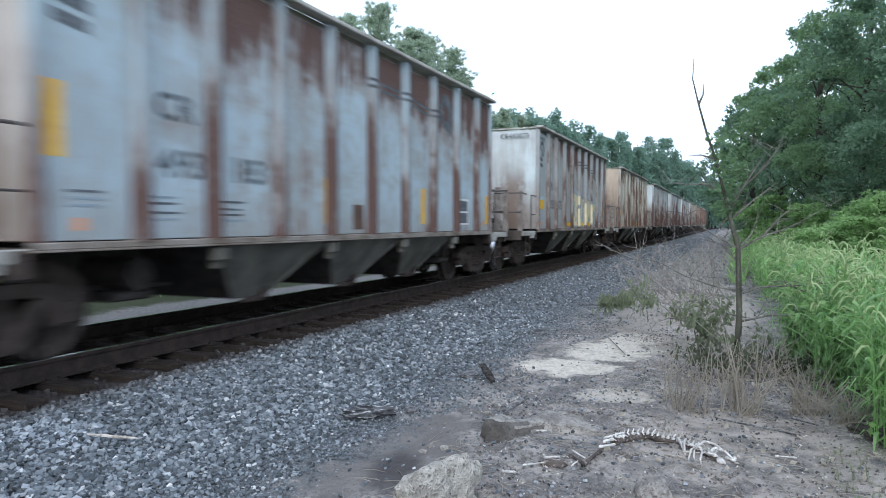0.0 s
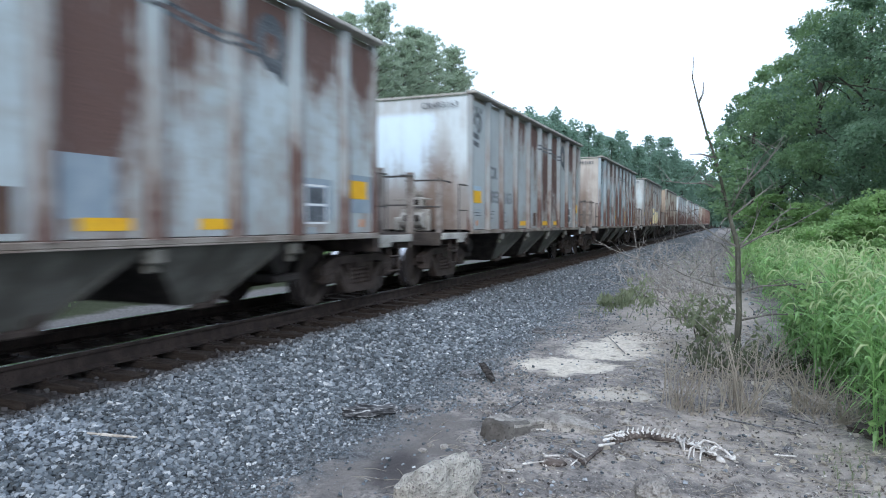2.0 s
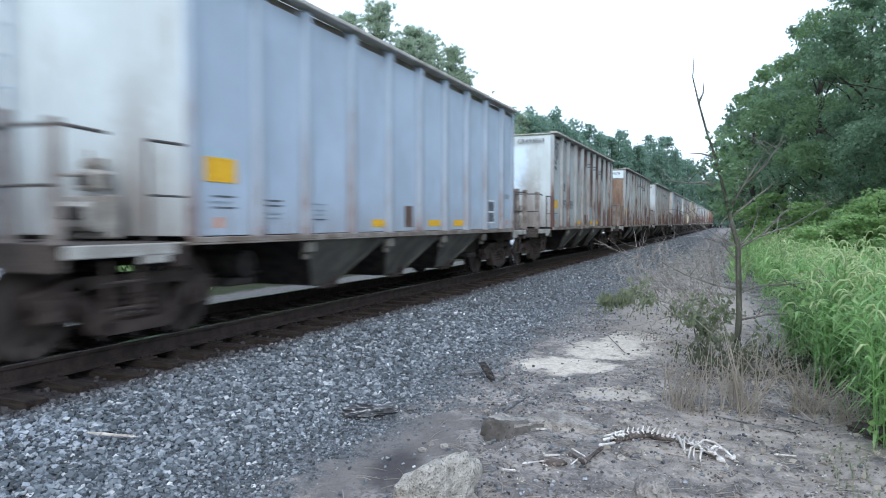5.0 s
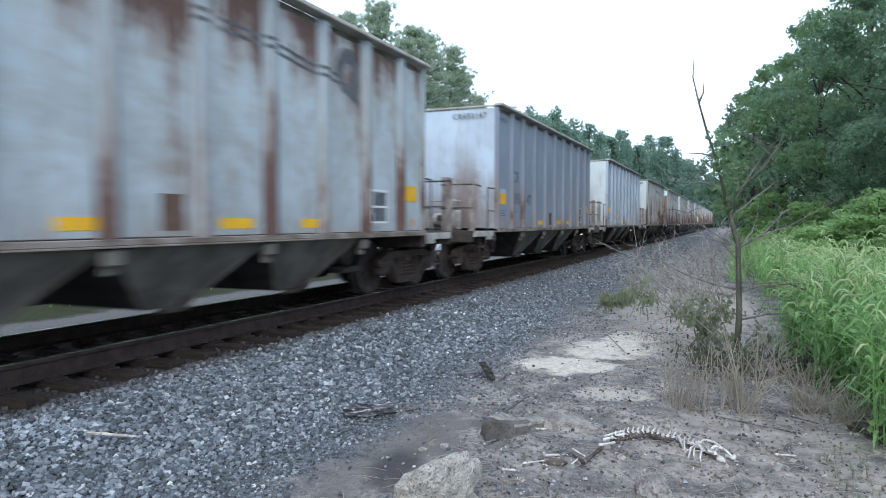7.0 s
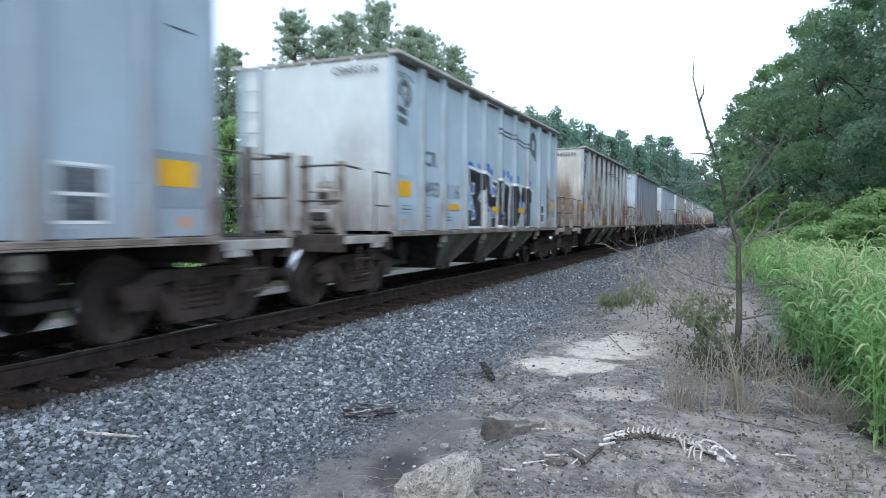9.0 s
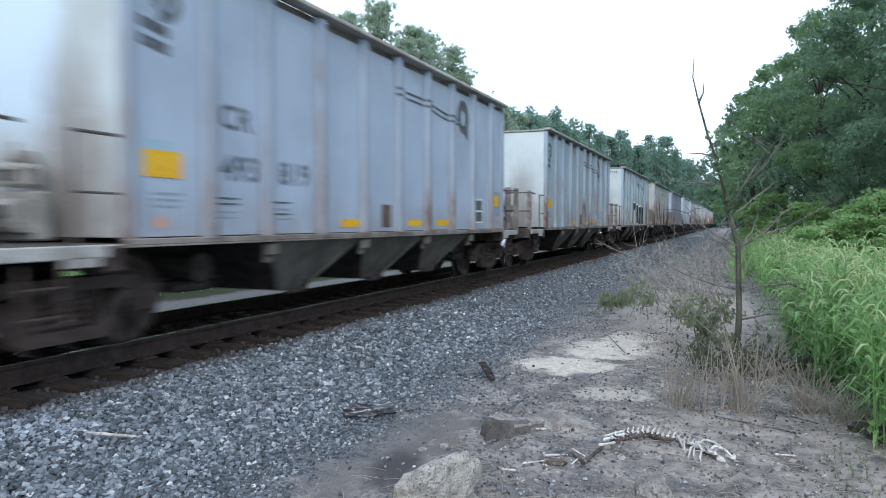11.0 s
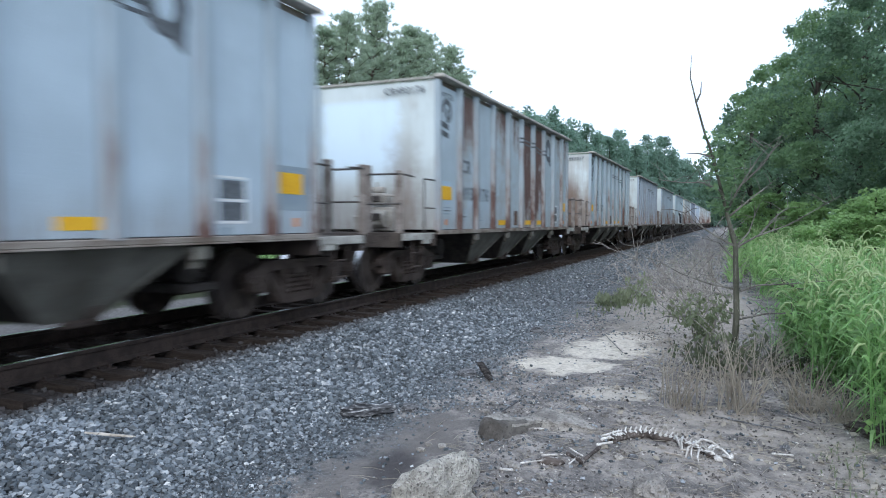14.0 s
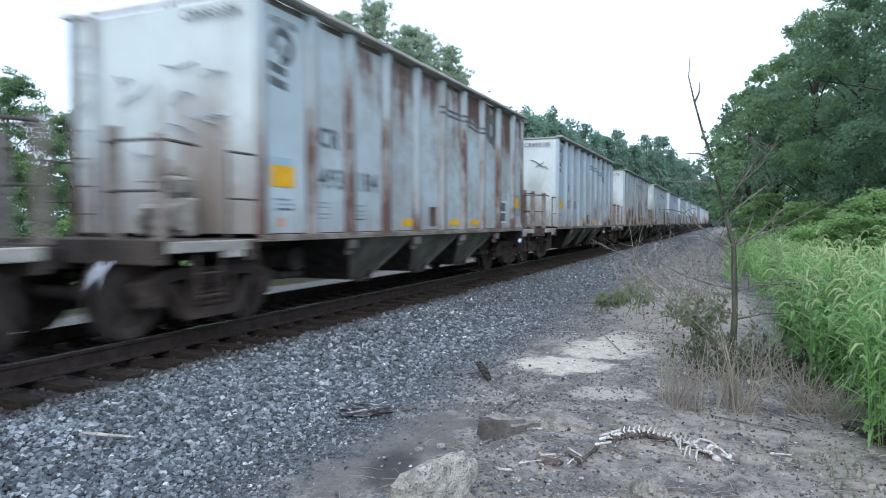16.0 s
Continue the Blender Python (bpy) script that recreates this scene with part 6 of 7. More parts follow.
def fallen_bough(points, leaves, seed, label, r=0.014, forks=4, leaf=None):
    """A broken bough lying over the ground: a crooked limb, side twigs, and wilted leaves hanging from it."""
    rng = np.random.default_rng(seed)
    top = empty("fallen_bough")
    tagged(top, label, "branch")
    pts = [Vector(p) for p in points]
    n = len(pts)
    obj("limb", raw("limb", *tubes([[(p, r * (1 - 0.75 * i / (n - 1))) for i, p in enumerate(pts)]], 6)), DEAD, top)
    cen = []
    for i in range(n - 1):
        for j in range(forks):
            f = rng.uniform(0, 1)
            p = pts[i] + (pts[i + 1] - pts[i]) * f
            e = p + Vector((rng.normal(0, 0.16), rng.normal(0, 0.16), rng.uniform(-0.10, 0.16)))
            obj("twig", raw("twig", *tubes([[(p, r * 0.45), ((p + e) / 2 + Vector((0, 0, 0.03)), r * 0.3), (e, r * 0.12)]], 4)), DEAD, top)
            for m in range(leaves):
                cen.append(p + (e - p) * rng.uniform(0.3, 1.1) + Vector((rng.normal(0, 0.05), rng.normal(0, 0.05), -abs(rng.normal(0, 0.09)))))
    if cen:
        v, q = leaf_cloud(rng, [tuple(c) for c in cen], [0.07] * len(cen), 5, 0.032, 0.8, 2.8, 1.8)
        obj("leaves", raw("leaves", v.tolist(), q.tolist()), leaf or OLIVE, top, None, "wilted olive leaves")


fallen_bough([(-0.52, 9.3, 0.02), (-0.75, 9.7, 0.12), (-1.10, 10.2, 0.16), (-1.35, 10.5, 0.24), (-1.45, 10.7, 0.40)], 4, 61, "broken bough with wilted olive leaves on bare dirt")
fallen_bough([(-1.15, 10.3, 0.16), (-1.42, 10.6, 0.15), (-1.75, 10.8, 0.10), (-1.95, 10.9, -0.05)], 7, 62, "drooping bough tip with hanging olive leaves", 0.010, 5)


def bare_tangle(x, y, reach, rise, limbs, seed, label, toward=(-1.0, 0.0)):
    """Dead limbs sprawling from one heap, each forking twice into thin bare twigs."""
    rng = np.random.default_rng(seed)
    z = float(height(x, y))
    paths = []

    def grow(p, d, length, r, level):
        pts, q = [(p.copy(), r)], p.copy()
        for i in range(4):
            d = (d + Vector(rng.normal(0, 0.20, 3).tolist()) + Vector((0, 0, 0.03))).normalized()
            q = q + d * length / 4
            q.z = max(q.z, z + 0.02)
            pts.append((q.copy(), r * (1 - 0.2 * (i + 1))))
            if level < 2 and i > 0:
                for m in range(2):
                    grow(q.copy(), (d + Vector(rng.normal(0, 0.65, 3).tolist())).normalized(), length * rng.uniform(0.35, 0.6), r * 0.55, level + 1)
        paths.append(pts)
    for i in range(limbs):
        s = Vector((x + float(rng.normal(0, 0.25)), y + float(rng.normal(0, 0.4)), z + 0.02))
        d = Vector((toward[0] + float(rng.normal(0, 0.5)), toward[1] + float(rng.normal(0, 0.5)), rise * float(rng.uniform(0.3, 1.3)))).normalized()
        grow(s, d, reach * float(rng.uniform(0.6, 1.15)), 0.020, 0)
    return tagged(obj("dead_brush", raw("dead_brush", *tubes(paths, 5)), DEAD), label, "dead brush", kind="stuff")


bare_tangle(-0.15, 12.6, 1.35, 0.75, 9, 71, "sprawling heap of bare grey dead branches on the dirt")
bare_tangle(-0.1, 15.5, 1.7, 0.7, 8, 72, "heap of bare grey dead branches farther off")
bare_tangle(-0.20, 9.4, 0.8, 1.0, 3, 74, "thin bare branches rising behind the sapling", (-0.6, 0.2))


def dead_brush(x, y, w, h, count, seed, label, lean=0.5, thick=1.0):
    """A fan of dry bare stems springing from one foot."""
    rng = np.random.default_rng(seed)
    z = float(height(x, y))
    paths = []
    for i in range(int(count * 1.4)):
        s = Vector((x + rng.normal(0, 0.22) * w, y + rng.normal(0, 0.12) * w, z - 0.02))
        e = s + Vector((rng.normal(0, 0.5) * w * lean, rng.normal(0, 0.3) * w * lean, h * rng.uniform(0.35, 1.0)))
        mid = (s + e) / 2 + Vector((rng.normal(0, 0.03), rng.normal(0, 0.03), 0.03))
        r = rng.uniform(0.0014, 0.0042) * thick
        paths.append([(s, r), (mid, r * 0.8), (e, r * 0.3)])
        if i % 3 == 0:
            e2 = mid + Vector((rng.normal(0, 0.12), rng.normal(0, 0.08), rng.uniform(0.05, 0.25) * h))
            paths.append([(mid, r * 0.7), (e2, r * 0.3)])
    return tagged(obj("dead_brush", raw("dead_brush", *tubes(paths, 4)), STRAW if thick < 2 else DEAD), label, "dead brush", kind="stuff")


dead_brush(-0.36, 6.15, 0.42, 0.66, 32, 51, "fan of dry grey stems on bare dirt", 0.45, 1.5)
dead_brush(0.08, 6.25, 0.40, 0.74, 32, 52, "fan of dry straw-coloured stems below the sapling", 0.7, 1.6)
dead_brush(-0.10, 6.75, 0.75, 0.42, 24, 60, "thin dry stems between two fans of straw")
dead_brush(0.62, 6.4, 0.45, 0.58, 30, 53, "dry straw-coloured stems at the edge of the weeds", 0.8, 1.6)
dead_brush(0.86, 6.1, 0.5, 0.40, 60, 54, "dry bent straw at the foot of the weeds", 0.8)
dead_brush(0.45, 7.7, 0.9, 0.75, 30, 59, "thin bare twigs at the edge of the weeds", 0.8, 1.4)
dead_brush(-0.3, 20.0, 1.8, 1.6, 26, 57, "tangle of bare grey branches by the path", 0.9, 2.6)


# ---- small things on the dirt ----
CLOD = mottled("hardened_ash_and_dirt", (0.25, 0.228, 0.21), (0.44, 0.41, 0.375), 9, 0.95, 0, (0.12, 0.112, 0.108), 55, 1.0, 0.04, 0.15)
HIDE = mottled("dried_hide", (0.035, 0.028, 0.026), (0.11, 0.09, 0.08), 10, 0.8, 0, (0.26, 0.235, 0.22), 40, 0.6, 0.01)
BONE = mottled("bleached_bone", (0.44, 0.415, 0.39), (0.70, 0.68, 0.66), 14, 0.65, 0, (0.24, 0.21, 0.19), 50, 0.3, 0.005)
OLD_BONE = mottled("stained_bone", (0.34, 0.30, 0.26), (0.58, 0.54, 0.49), 12, 0.75, 0, (0.20, 0.17, 0.15), 50, 0.4, 0.006)
CHARRED = mottled("split_weathered_wood", (0.050, 0.050, 0.053), (0.20, 0.20, 0.21), 9, 0.95, 0, (0.42, 0.42, 0.43), 30, 0.9, 0.02, 0.15, (0.4, 5, 5))


def lump(name, x, y, s, seed, label, spin=0.0, box=3.0, sink=0.35, mt=None, category="clod", rough=1.0, slope=0.0):
    """A worn lump: a squared-off ball with ragged relief, sunk into the dirt."""
    rng = random.Random(seed)
    off = Vector((rng.uniform(-50, 50), rng.uniform(-50, 50), 0))
    bm = bmesh.new()
    bmesh.ops.create_icosphere(bm, subdivisions=2 if max(s) < 0.06 else 4, radius=1.0)
    for v in bm.verts:
        c = v.co
        q = (abs(c.x) ** box + abs(c.y) ** box + abs(c.z) ** box) ** (1 / box)
        p = c / q
        d = 1 + rough * (0.20 * noise.noise(p * 1.8 + off) + 0.16 * abs(noise.noise(p * 4.2 + off)) - 0.12 * abs(noise.noise(Vector((p.x * 3, p.y * 3, p.z * 14)) + off)) + 0.06 * noise.noise(p * 13 + off))
        v.co = Vector((p.x * s[0] * d, p.y * s[1] * d, p.z * s[2] * d * (1 + slope * p.x * (p.z > 0))))
    me = bm_mesh(name, bm, False)
    z = float(height(x, y)) + s[2] * (1 - 2 * sink)
    return tagged(obj(name, me, mt or CLOD, None, pose(x, y, z, 0, 0, spin)), label, category)


lump("dirt_clod", -1.53, 3.50, (0.128, 0.25, 0.165), 1, "large pale straw-flecked lump of hardened ash", -24, 4.5, 0.24, rough=0.95, slope=0.42, mt=mottled("pale_gritty_ash", (0.46, 0.43, 0.385), (0.72, 0.68, 0.62), 14, 0.95, 0, (0.20, 0.185, 0.17), 70, 1.0, 0.06, 0.15))


def eroded_step():
    """A low shelf of hardened dirt: its front is broken off steeply, its top slopes back into the ground and runs out to one end."""
    rng = np.random.default_rng(4)
    m, rows = 64, []
    for i in range(m + 1):
        u = i / m
        x = -1.66 + 0.80 * u
        yf = 4.66 + 0.40 * smooth(0.16, 0.42, u) + 0.10 * u + 0.035 * float(value_noise(np.array(u * 13.0), np.array(0.5), 31))
        h = (0.155 - 0.085 * float(smooth(0.10, 0.34, u)) - 0.04 * float(smooth(0.5, 1.0, u))) * float(smooth(-0.02, 0.05, u)) * float(1 - smooth(0.93, 1.0, u)) + 0.012 * float(value_noise(np.array(u * 19.0), np.array(2.5), 32))
        back = 0.62 - 0.30 * u
        prof = [(-0.03, -0.05), (0.0, 0.0), (0.012, h * 0.30), (0.030, h * 0.62), (0.024, h * 0.86), (0.060, h)] + [(0.06 + back * f, h * (1 - f ** 2.4) - 0.03 * f) for f in (0.12, 0.24, 0.38, 0.54, 0.72, 0.88, 1.0)]
        for j, (dy, dz) in enumerate(prof):
            j_ = rng.normal(0, 0.0025, 3) if 0 < j < len(prof) - 1 else (0, 0, 0)
            y = yf + dy
            rows.append((x + j_[0] - 0.05 * (dy > 0.05), y + j_[1], float(height(x, y)) + dz + j_[2]))
    n = len(prof)
    faces = [(i * n + j, (i + 1) * n + j, (i + 1) * n + j + 1, i * n + j + 1) for i in range(m) for j in range(n - 1)]
    me = raw("dirt_bank", rows, faces, True)
    me.materials.append(CLOD)
    me.materials.append(mottled("dark_soil_face", (0.085, 0.078, 0.072), (0.16, 0.147, 0.135), 7, 0.95, 0, (0.06, 0.055, 0.052), 50, 0.8, 0.02, 0.15))
    # the steep front near the left end takes the darker soil colour
    for p in me.polygons:
        p.material_index = 1 if p.index % (n - 1) < 5 and p.index // (n - 1) < 15 + 6 * (p.index % 3) else 0
    tagged(obj("dirt_bank", me), "low shelf of hardened dirt with a steep broken front", "dirt bank")


eroded_step()
lump("dirt_clod", -0.41, 4.12, (0.10, 0.13, 0.09), 4, "pale rounded lump of dirt", 10, 2.4)
lump("dirt_clod", -0.62, 4.75, (0.07, 0.06, 0.04), 6, "small pale lump of dirt", 10, 2.4)
lump("dark_rock", -2.53, 5.25, (0.07, 0.06, 0.05), 7, "small dark rock at the ballast's edge", 10, 2.6, mt=CHARRED, category="rock")
lump("dark_rock", -2.50, 6.55, (0.10, 0.08, 0.05), 8, "small dark lump of slag", 40, 2.6, mt=CHARRED, category="rock")
lump("dark_rock", -2.55, 9.5, (0.10, 0.08, 0.07), 9, "small dark rock on the ballast", 10, 2.6, mt=CHARRED, category="rock")
SOIL = mottled("dark_soil", (0.05, 0.042, 0.038), (0.10, 0.085, 0.075), 9, 0.95, 0, (0.03, 0.025, 0.022), 40, 0.9, 0.03)
for x, y, r, seed in ((0.92, 5.95, 0.07, 60), (1.02, 5.75, 0.09, 61), (1.12, 5.6, 0.08, 62), (1.22, 5.45, 0.10, 63), (1.34, 5.3, 0.08, 64), (1.08, 5.9, 0.06, 65), (1.30, 5.55, 0.09, 66)):
    lump("dark_soil", x, y, (r * 1.5, r, r * 0.55), seed, "dark crumbling soil at the weeds' roots", seed * 37, 2.2, 0.4, mt=SOIL, category="soil", rough=1.8)
rng_c = random.Random(71)
for i in range(46):
    x, y = rng_c.uniform(-2.2, 0.7), rng_c.uniform(3.4, 7.2)
    r = rng_c.uniform(0.014, 0.04)
    lump("pebble", x, y, (r * rng_c.uniform(0.8, 1.5), r, r * 0.6), 200 + i, "small grey pebble on the dirt", rng_c.uniform(0, 180), 2.3, 0.35,
         mt=(CLOD, CHARRED, CLOD)[i % 3], category="pebble")["group"] = "pebbles on the dirt"


ROTTEN = mottled("dark_rotten_wood", (0.022, 0.020, 0.020), (0.070, 0.062, 0.058), 9, 0.95, 0, (0.16, 0.145, 0.135), 30, 0.9, 0.02, 0.15, (0.4, 5, 5))


def splinter(name, a, b, w, t, seed, label, mt=None):
    """A split, tapering piece of weathered wood from a to b, lying on the ground."""
    rng = random.Random(seed)
    a, b = Vector(a), Vector(b)
    d = (b - a)
    u = d.normalized()
    side = u.cross(Vector((0, 0, 1))).normalized()
    up = side.cross(u)
    rings, n = [], 9
    bm = bmesh.new()
    for i in range(n):
        f = i / (n - 1)
        c = a + d * f
        k = (0.45 + 0.55 * math.sin(math.pi * (0.15 + 0.75 * f)))
        ring = []
        for j in range(8):
            ang = 2 * math.pi * j / 8
            ring.append(bm.verts.new(c + side * (w * k * math.cos(ang) * rng.uniform(0.75, 1.2)) + up * (t * k * math.sin(ang) * rng.uniform(0.7, 1.25)) + u * rng.uniform(-0.02, 0.02)))
        rings.append(ring)
    for i in range(n - 1):
        for j in range(8):
            bm.faces.new((rings[i][j], rings[i][(j + 1) % 8], rings[i + 1][(j + 1) % 8], rings[i + 1][j]))
    bm.faces.new(rings[0][::-1])
    bm.faces.new(rings[-1])
    bmesh.ops.recalc_face_normals(bm, faces=bm.faces)
    return tagged(obj(name, bm_mesh(name, bm), mt or CHARRED), label, "wood")


def on(x, y, dz=0.0):
    return (x, y, float(height(x, y)) + dz)


splinter("wood_chunk", on(-2.93, 4.78, 0.065), on(-2.57, 5.02, 0.085), 0.058, 0.055, 1, "split weathered grey chunk of wood on the gravel", mottled("grey_split_wood", (0.028, 0.028, 0.031), (0.11, 0.112, 0.12), 7, 0.95, 0, (0.52, 0.52, 0.53), 14, 0.9, 0.03, 0.15, (1, 1, 5)))
splinter("wood_stump", on(-2.40, 6.66, 0.135), on(-2.20, 6.44, 0.02), 0.045, 0.032, 2, "broken dark piece of wood sticking up", ROTTEN)
splinter("plank", on(-1.40, 16.5, 0.04), on(-0.86, 17.0, 0.05), 0.12, 0.05, 3, "weathered board lying on the far dirt")
splinter("stick", on(-4.14, 3.34, 0.075), on(-3.80, 3.45, 0.075), 0.011, 0.010, 4, "pale stick lying on the ballast", OLD_BONE)
splinter("stick", on(-1.62, 9.72, 0.02), on(-1.16, 8.28, 0.03), 0.006, 0.006, 5, "thin dark twig lying on the sand")
splinter("stick", on(-1.78, 5.0, 0.02), on(-1.70, 5.9, 0.02), 0.008, 0.008, 6, "thin dark twig on the dirt")
splinter("stick", on(-0.10, 6.0, 0.02), on(0.50, 5.75, 0.02), 0.007, 0.007, 7, "thin dry twig on the dirt")
splinter("stick", on(0.30, 6.3, 0.02), on(0.62, 5.9, 0.05), 0.007, 0.007, 8, "thin dry twig below the weeds")
splinter("wood_chunk", on(-2.75, 13.2, 0.02), on(-2.40, 13.4, 0.03), 0.06, 0.04, 9, "dark scrap of wood on the far ballast")


def knuckled_bone(name, a, b, r, mt, parent, label=""):
    """A long bone: a slim shaft swelling to a knuckle at each end."""
    a, b = Vector(a), Vector(b)
    path = [(a + (b - a) * f, r * k) for f, k in ((0, 0.4), (0.04, 1.05), (0.12, 1.2), (0.28, 0.9), (0.5, 0.75), (0.72, 0.85), (0.9, 1.0), (0.96, 0.8), (1, 0.3))]
    return obj(name, raw(name, *tubes(path and [path], 8), True), mt, parent, None, label)


def skeleton_remains():
    """The picked-clean backbone of a large animal, curled on the dirt, with a few ribs and loose bones by it."""
    top = empty("animal_skeleton")
    tagged(top, "bleached animal backbone and ribs lying on the dirt", "animal bones")
    rng = random.Random(12)
    ctrl = [(-0.79, 5.00), (-0.70, 5.12), (-0.57, 5.19), (-0.43, 5.20), (-0.29, 5.16), (-0.18, 5.06), (-0.12, 4.95), (-0.08, 4.87)]
    pts = []
    for i in range(28):
        f = i / 27 * (len(ctrl) - 1)
        k = min(int(f), len(ctrl) - 2)
        x = ctrl[k][0] + (ctrl[k + 1][0] - ctrl[k][0]) * (f - k)
        y = ctrl[k][1] + (ctrl[k + 1][1] - ctrl[k][1]) * (f - k)
        pts.append(Vector(on(x, y, 0.040 + 0.014 * math.sin(f * 0.9))))
    obj("dried_hide", raw("dried_hide", *tubes([[(p - Vector((0, 0, 0.022)), 0.032 - 0.0006 * i + 0.006 * math.sin(i * 2.1)) for i, p in enumerate(pts)]], 8), True), HIDE, top, None, "dark dried hide along the backbone")
    bm = bmesh.new()     # one vertebra: body, spine and two side wings
    add_box(bm, (0, 0, 0), (0.022, 0.030, 0.024), 0.006)
    add_box(bm, (0.006, 0, 0.024), (0.010, 0.007, 0.034), 0.003, Matrix.Rotation(radians(30), 4, 'Y'))
    for s in (-1, 1):
        add_box(bm, (0, s * 0.028, 0.000), (0.010, 0.032, 0.007), 0.003, Matrix.Rotation(radians(s * -16), 4, 'X'))
    vert = bm_mesh("vertebra", bm)
    for i in range(27):
        d = pts[i + 1] - pts[i]
        yaw = math.degrees(math.atan2(d.y, d.x)) + rng.uniform(-9, 9)
        obj("vertebra", vert, BONE, top, pose(*pts[i], rng.uniform(-28, -4), rng.uniform(-8, 8), yaw))
    for i, (f, s) in enumerate(((14, -1), (16, -1), (18, 1), (19, -1), (20, -1), (22, 1), (23, -1))):
        p = pts[f]
        d = (pts[f + 1] - pts[f]).normalized()
        o = Vector((-d.y, d.x, 0)) * s
        L = rng.uniform(0.13, 0.19)
        path = [(p, 0.008), (p + o * L * 0.30 + d * 0.02 + Vector((0, 0, 0.040)), 0.010), (p + o * L * 0.62 + d * 0.06 + Vector((0, 0, 0.025)), 0.009), (p + o * L * 0.85 + d * 0.11 - Vector((0, 0, 0.02)), 0.006), (p + o * L * 0.9 + d * 0.14 - Vector((0, 0, 0.05)), 0.003)]
        obj("rib", raw("rib", *tubes([path], 6), True), BONE, top)
    knuckled_bone("pelvis_bone", on(-0.85, 4.97, 0.02), on(-0.71, 5.09, 0.05), 0.012, BONE, top)
    knuckled_bone("pelvis_bone", on(-0.86, 5.06, 0.02), on(-0.73, 5.16, 0.05), 0.009, BONE, top)
    knuckled_bone("limb_bone", on(-0.85, 4.80, 0.02), on(-0.75, 4.90, 0.03), 0.011, BONE, top)
    for x, y, sz, seed in ((-0.10, 4.93, (0.026, 0.017, 0.020), 31), (-0.05, 4.85, (0.021, 0.030, 0.022), 32), (-0.15, 5.02, (0.019, 0.016, 0.018), 33), (0.03, 4.97, (0.022, 0.013, 0.022), 34)):
        piece = lump("neck_bone", x, y, sz, seed, "", 30 * seed, 2.2, 0.15, BONE, "", 1.5)
        piece.parent = top
    for name, a, b, r, mt in (("loose_bone", (0.29, 5.14), (0.43, 5.21), 0.007, BONE), ("loose_bone", (-1.33, 4.06), (-1.25, 4.10), 0.009, BONE), ("loose_bone", (-0.02, 5.00), (0.03, 4.94), 0.012, BONE),
                              ("loose_bone", (-0.30, 4.97), (-0.16, 5.00), 0.007, OLD_BONE), ("loose_bone", (-1.42, 5.02), (-1.30, 5.08), 0.008, BONE), ("loose_bone", (-0.40, 4.86), (-0.28, 4.84), 0.006, OLD_BONE)):
        tagged(knuckled_bone(name, on(*a, 0.015), on(*b, 0.015), r, mt, None), "small bleached bone lying loose on the dirt", "bone", "loose bones on the dirt")
    leg = empty("leg_remains")
    tagged(leg, "stained leg bones and hide scrap on the dirt", "animal bones")
    knuckled_bone("shank", on(-1.24, 4.22, 0.02), on(-1.08, 4.30, 0.03), 0.006, BONE, leg)
    knuckled_bone("splintered_bone", on(-0.97, 4.45, 0.075), on(-0.86, 4.37, 0.075), 0.006, BONE, leg)
    knuckled_bone("splintered_bone", on(-0.90, 4.38, 0.06), on(-0.94, 4.30, 0.03), 0.006, BONE, leg)
    knuckled_bone("splintered_bone", on(-1.12, 4.30, 0.055), on(-1.02, 4.335, 0.06), 0.008, BONE, leg)
    knuckled_bone("shank", on(-0.98, 4.42, 0.05), on(-0.86, 4.34, 0.05), 0.013, HIDE, leg)
    knuckled_bone("shank", on(-0.88, 4.36, 0.03), on(-0.79, 4.62, 0.05), 0.015, HIDE, leg)
    lump("joint", -1.06, 4.31, (0.085, 0.032, 0.026), 14, "", 12, 2.2, 0.2, HIDE, "").parent = leg


skeleton_remains()


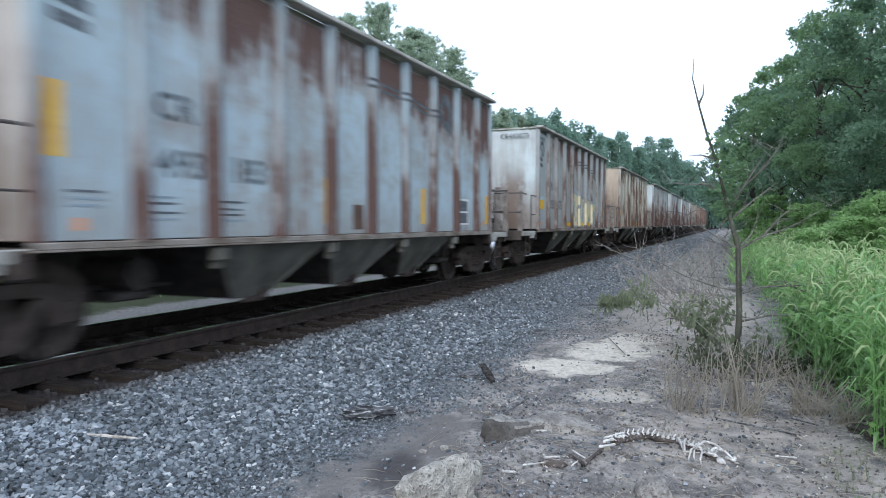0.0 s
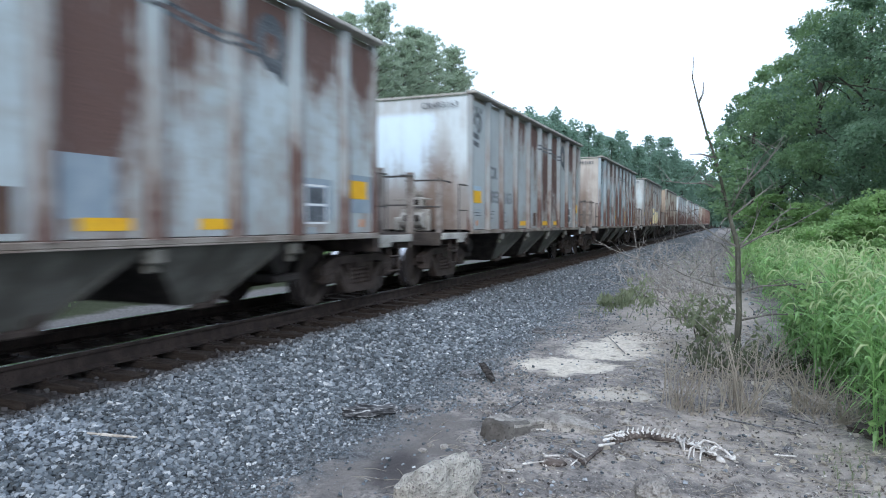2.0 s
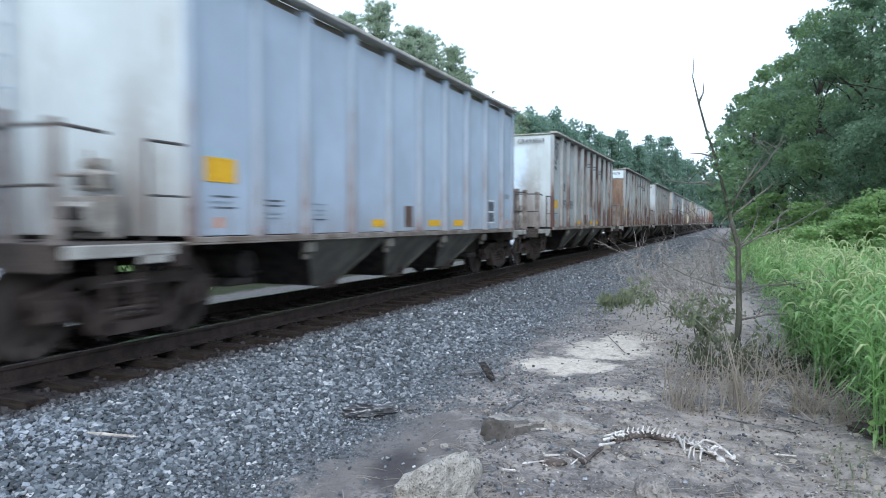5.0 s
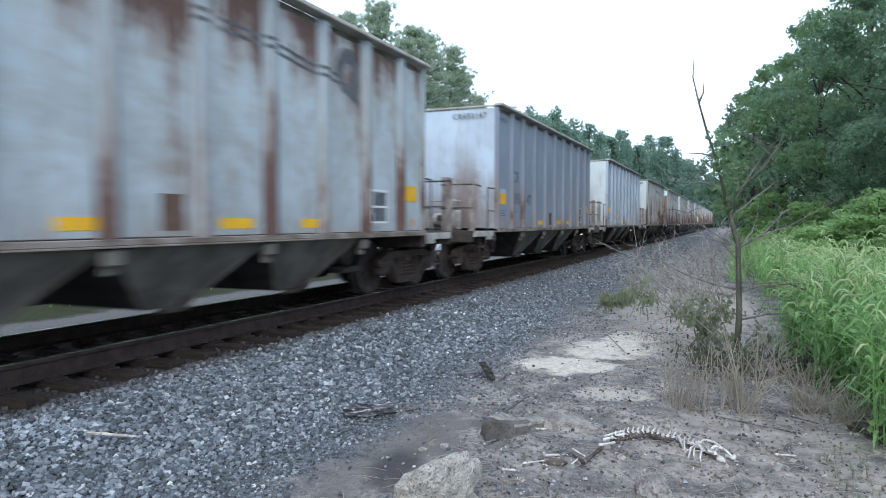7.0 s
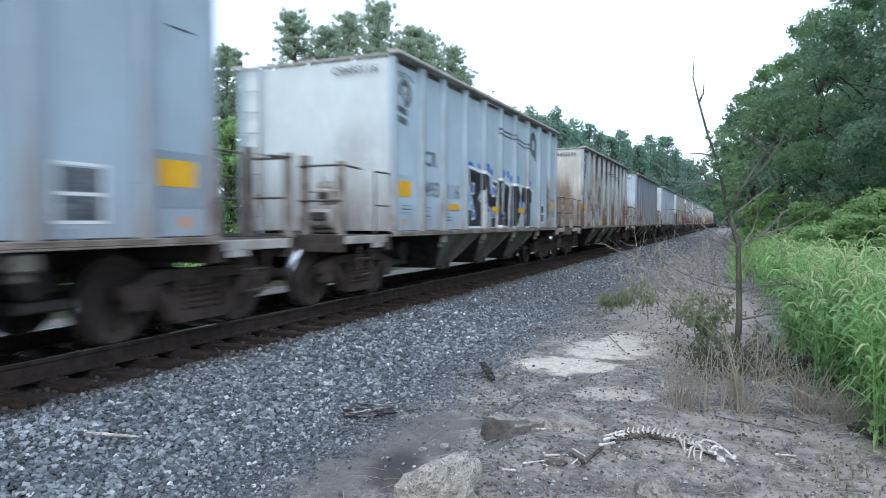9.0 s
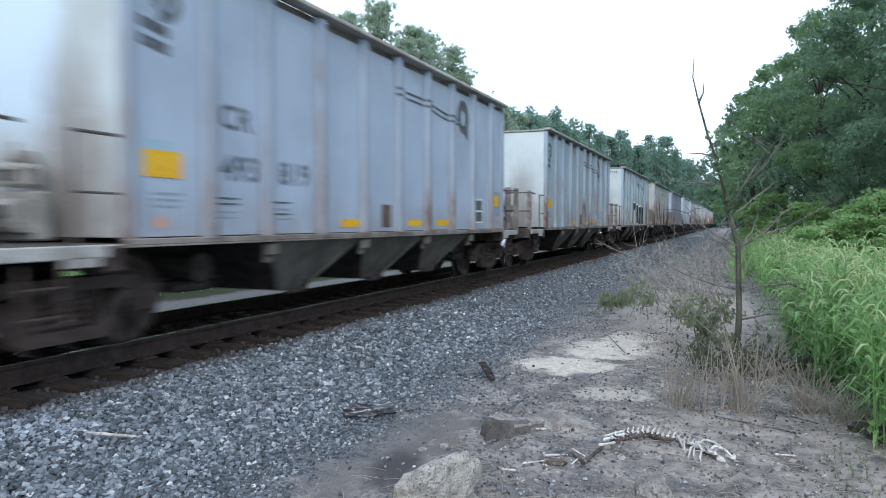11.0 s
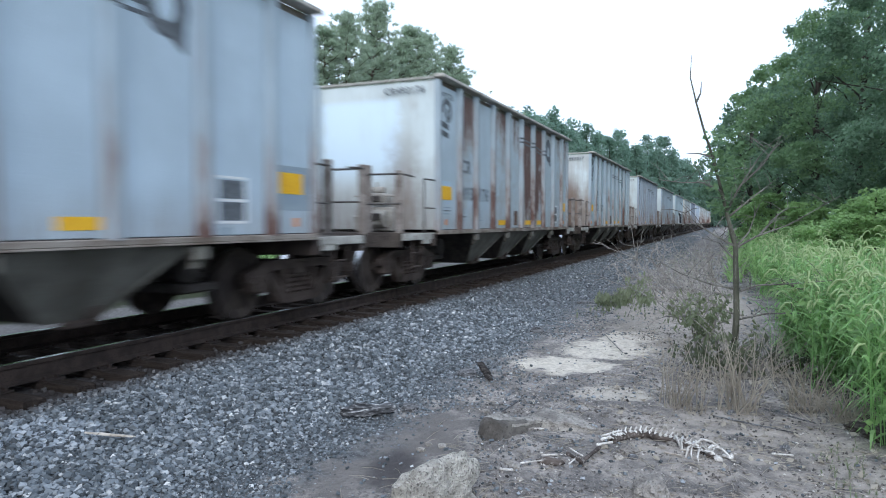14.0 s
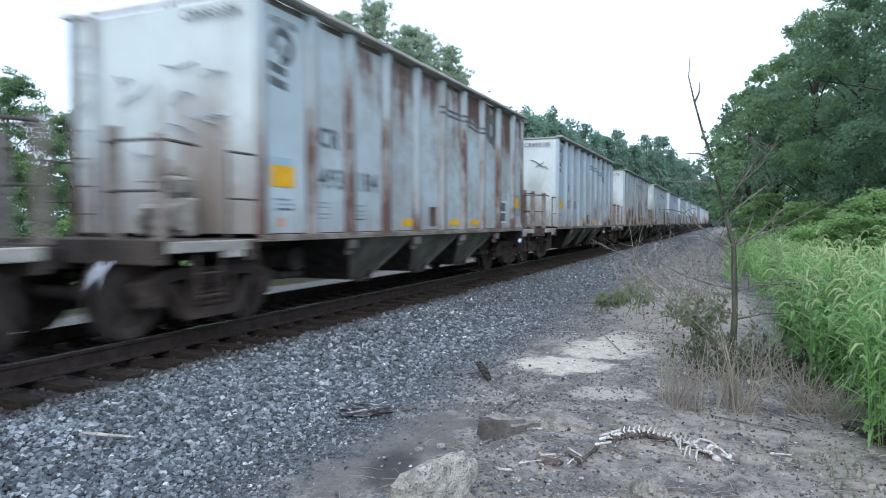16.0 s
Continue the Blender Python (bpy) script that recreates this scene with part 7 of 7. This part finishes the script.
def ground_litter():
    """Straw, twigs and dead leaves strewn over the dirt."""
    rng = np.random.default_rng(91)
    k = 2600
    x = rng.uniform(-2.3, 1.1, k)
    y = 3.2 + 8.5 * rng.uniform(0, 1, k) ** 1.3
    keep = (rng.uniform(0, 1, k) < np.clip((x + 2.4) / 2.2, 0.12, 1))
    x, y = x[keep], y[keep]
    paths = []
    for px, py in zip(x, y):
        a = rng.uniform(0, 6.28)
        L = rng.uniform(0.03, 0.22)
        p, e = Vector(on(px, py, 0.006)), Vector(on(px + L * math.cos(a), py + L * math.sin(a), 0.010))
        paths.append([(p, 0.0022), ((p + e) / 2 + Vector((0, 0, 0.008)), 0.002), (e, 0.001)])
    tagged(obj("straw_litter", raw("straw_litter", *tubes(paths, 3)), STRAW), "dry straw and twigs strewn on dirt", "litter", kind="stuff")
    k = 500
    x = rng.uniform(-1.0, 1.3, k)
    y = rng.uniform(4.6, 10, k)
    c = np.stack([x, y, height(x, y) + 0.012], 1)
    v, q = leaf_cloud(rng, c, [0.01] * k, 1, 0.035)
    tagged(obj("leaf_litter", raw("leaf_litter", v.tolist(), q.tolist()), STRAW), "dead brown leaves lying on dirt", "litter", kind="stuff")
    dark = mottled("dark_litter_scraps", (0.035, 0.032, 0.032), (0.10, 0.092, 0.088), 6, 0.9)
    pale = mottled("pale_litter_scraps", (0.40, 0.375, 0.35), (0.62, 0.59, 0.56), 6, 0.9)
    for k, mt, size, name, label in ((3400, dark, 0.017, "dark_scraps", "dark scraps of bark and cinder strewn on dirt"), (2200, pale, 0.014, "pale_scraps", "pale dry scraps strewn on dirt")):
        x = rng.uniform(-2.2, 1.0, k)
        y = 3.3 + 7.5 * rng.uniform(0, 1, k) ** 1.4
        clear = (((x + 2.1) / 0.45) ** 2 + ((y - 4.3) / 1.1) ** 2 > 1) & (((x + 1.62) / 0.75) ** 2 + ((y - 8.35) / 1.35) ** 2 > 0.9)
        lumpy = rng.uniform(-1, 1, k) < 0.25 + 0.9 * value_noise(x * 2.2, y * 2.2, 21)
        x, y = x[clear & lumpy], y[clear & lumpy]
        v, q = leaf_cloud(rng, np.stack([x, y, height(x, y) + 0.007], 1), [0.006] * len(x), 1, size)
        tagged(obj(name, raw(name, v.tolist(), q.tolist()), mt), label, "litter", kind="stuff")
    # crumbs of soil lying in drifts
    k = 16000
    x, y = rng.uniform(-2.35, 1.0, k), 3.3 + 7.0 * rng.uniform(0, 1, k) ** 1.5
    drift = value_noise(x * 1.6, y * 1.6, 23) + 0.7 * value_noise(x * 4.5, y * 4.5, 24)
    clear = (((x + 2.1) / 0.42) ** 2 + ((y - 4.3) / 1.1) ** 2 > 1) & (((x + 1.6) / 0.75) ** 2 + ((y - 8.4) / 1.45) ** 2 > 1)
    keep = clear & (rng.uniform(-0.9, 0.9, k) < drift)
    x, y = x[keep], y[keep]
    k = len(x)
    size = 0.004 + 0.013 * rng.uniform(0, 1, k) ** 2.5
    octa = np.array([[1, 0, 0], [-1, 0, 0], [0, 1, 0], [0, -1, 0], [0, 0, 0.8], [0, 0, -0.8]], float)
    tri = np.array([[0, 2, 4], [2, 1, 4], [1, 3, 4], [3, 0, 4], [2, 0, 5], [1, 2, 5], [3, 1, 5], [0, 3, 5]])
    v = octa[None] * rng.uniform(0.5, 1.3, (k, 6, 3)) * size[:, None, None] + rng.normal(0, 0.2, (k, 6, 3)) * size[:, None, None]
    v += np.stack([x, y, height(x, y) + size * 0.3], 1)[:, None]
    q = (np.arange(k)[:, None, None] * 6 + tri[None]).reshape(-1, 3)
    crumb = mottled("soil_crumbs", (0.115, 0.104, 0.098), (0.30, 0.272, 0.25), 9, 0.95, 0, (0.07, 0.064, 0.062), 40, 0.6, 0.004, 0.15)
    tagged(obj("soil_crumbs", raw("soil_crumbs", v.reshape(-1, 3).tolist(), q.tolist()), crumb), "crumbs of grey-brown soil lying in drifts", "soil", kind="stuff")
    # short grass tufts at the corner by the eye
    k = 160
    x = rng.uniform(0.55, 1.6, k)
    y = rng.uniform(3.8, 5.4, k)
    v, q = blades(rng, np.stack([x, y, height(x, y)], 1), rng.uniform(0.06, 0.2, k) * np.clip(x, 0.4, 1.2), 6, 0.006)
    tagged(obj("short_grass", raw("short_grass", v.tolist(), q.tolist()), OLIVE), "short dusty grass tufts on the dirt", "grass", kind="stuff")
    k = 700
    x = rng.uniform(-2.5, 0.6, k) + rng.normal(0, 0.15, k)
    y = rng.uniform(11, 40, k)
    v, q = blades(rng, np.stack([x, y, height(x, y)], 1), rng.uniform(0.05, 0.2, k), 6, 0.012)
    tagged(obj("ballast_weeds", raw("ballast_weeds", v.tolist(), q.tolist()), OLIVE), "low sparse weeds at the ballast's edge", "weeds", kind="stuff")


ground_litter()


# ---- what moves: the train rolls away along the track, its wheels turning ----
def train_y(t):
    return 14.43 + 12.243 * t + 0.00255 * t * t


def motions():
    for car, index in MOVERS:
        walk(car, [(t, pose(TRACK_X, train_y(t) - index * PITCH - LENGTH / 2, 0)) for t in (0, 4, 8, 12, 16)])
    for ws, s, y in WHEELS:
        rows = []
        for i in range(481):
            t = i / FPS
            turn = -math.degrees(train_y(t) / 0.4572) * s
            rows.append((t, pose(0, y, 0.4625, turn % 360 - 360 if turn < 0 else turn % 360, 0, 0)))
        walk(ws, rows)


motions()
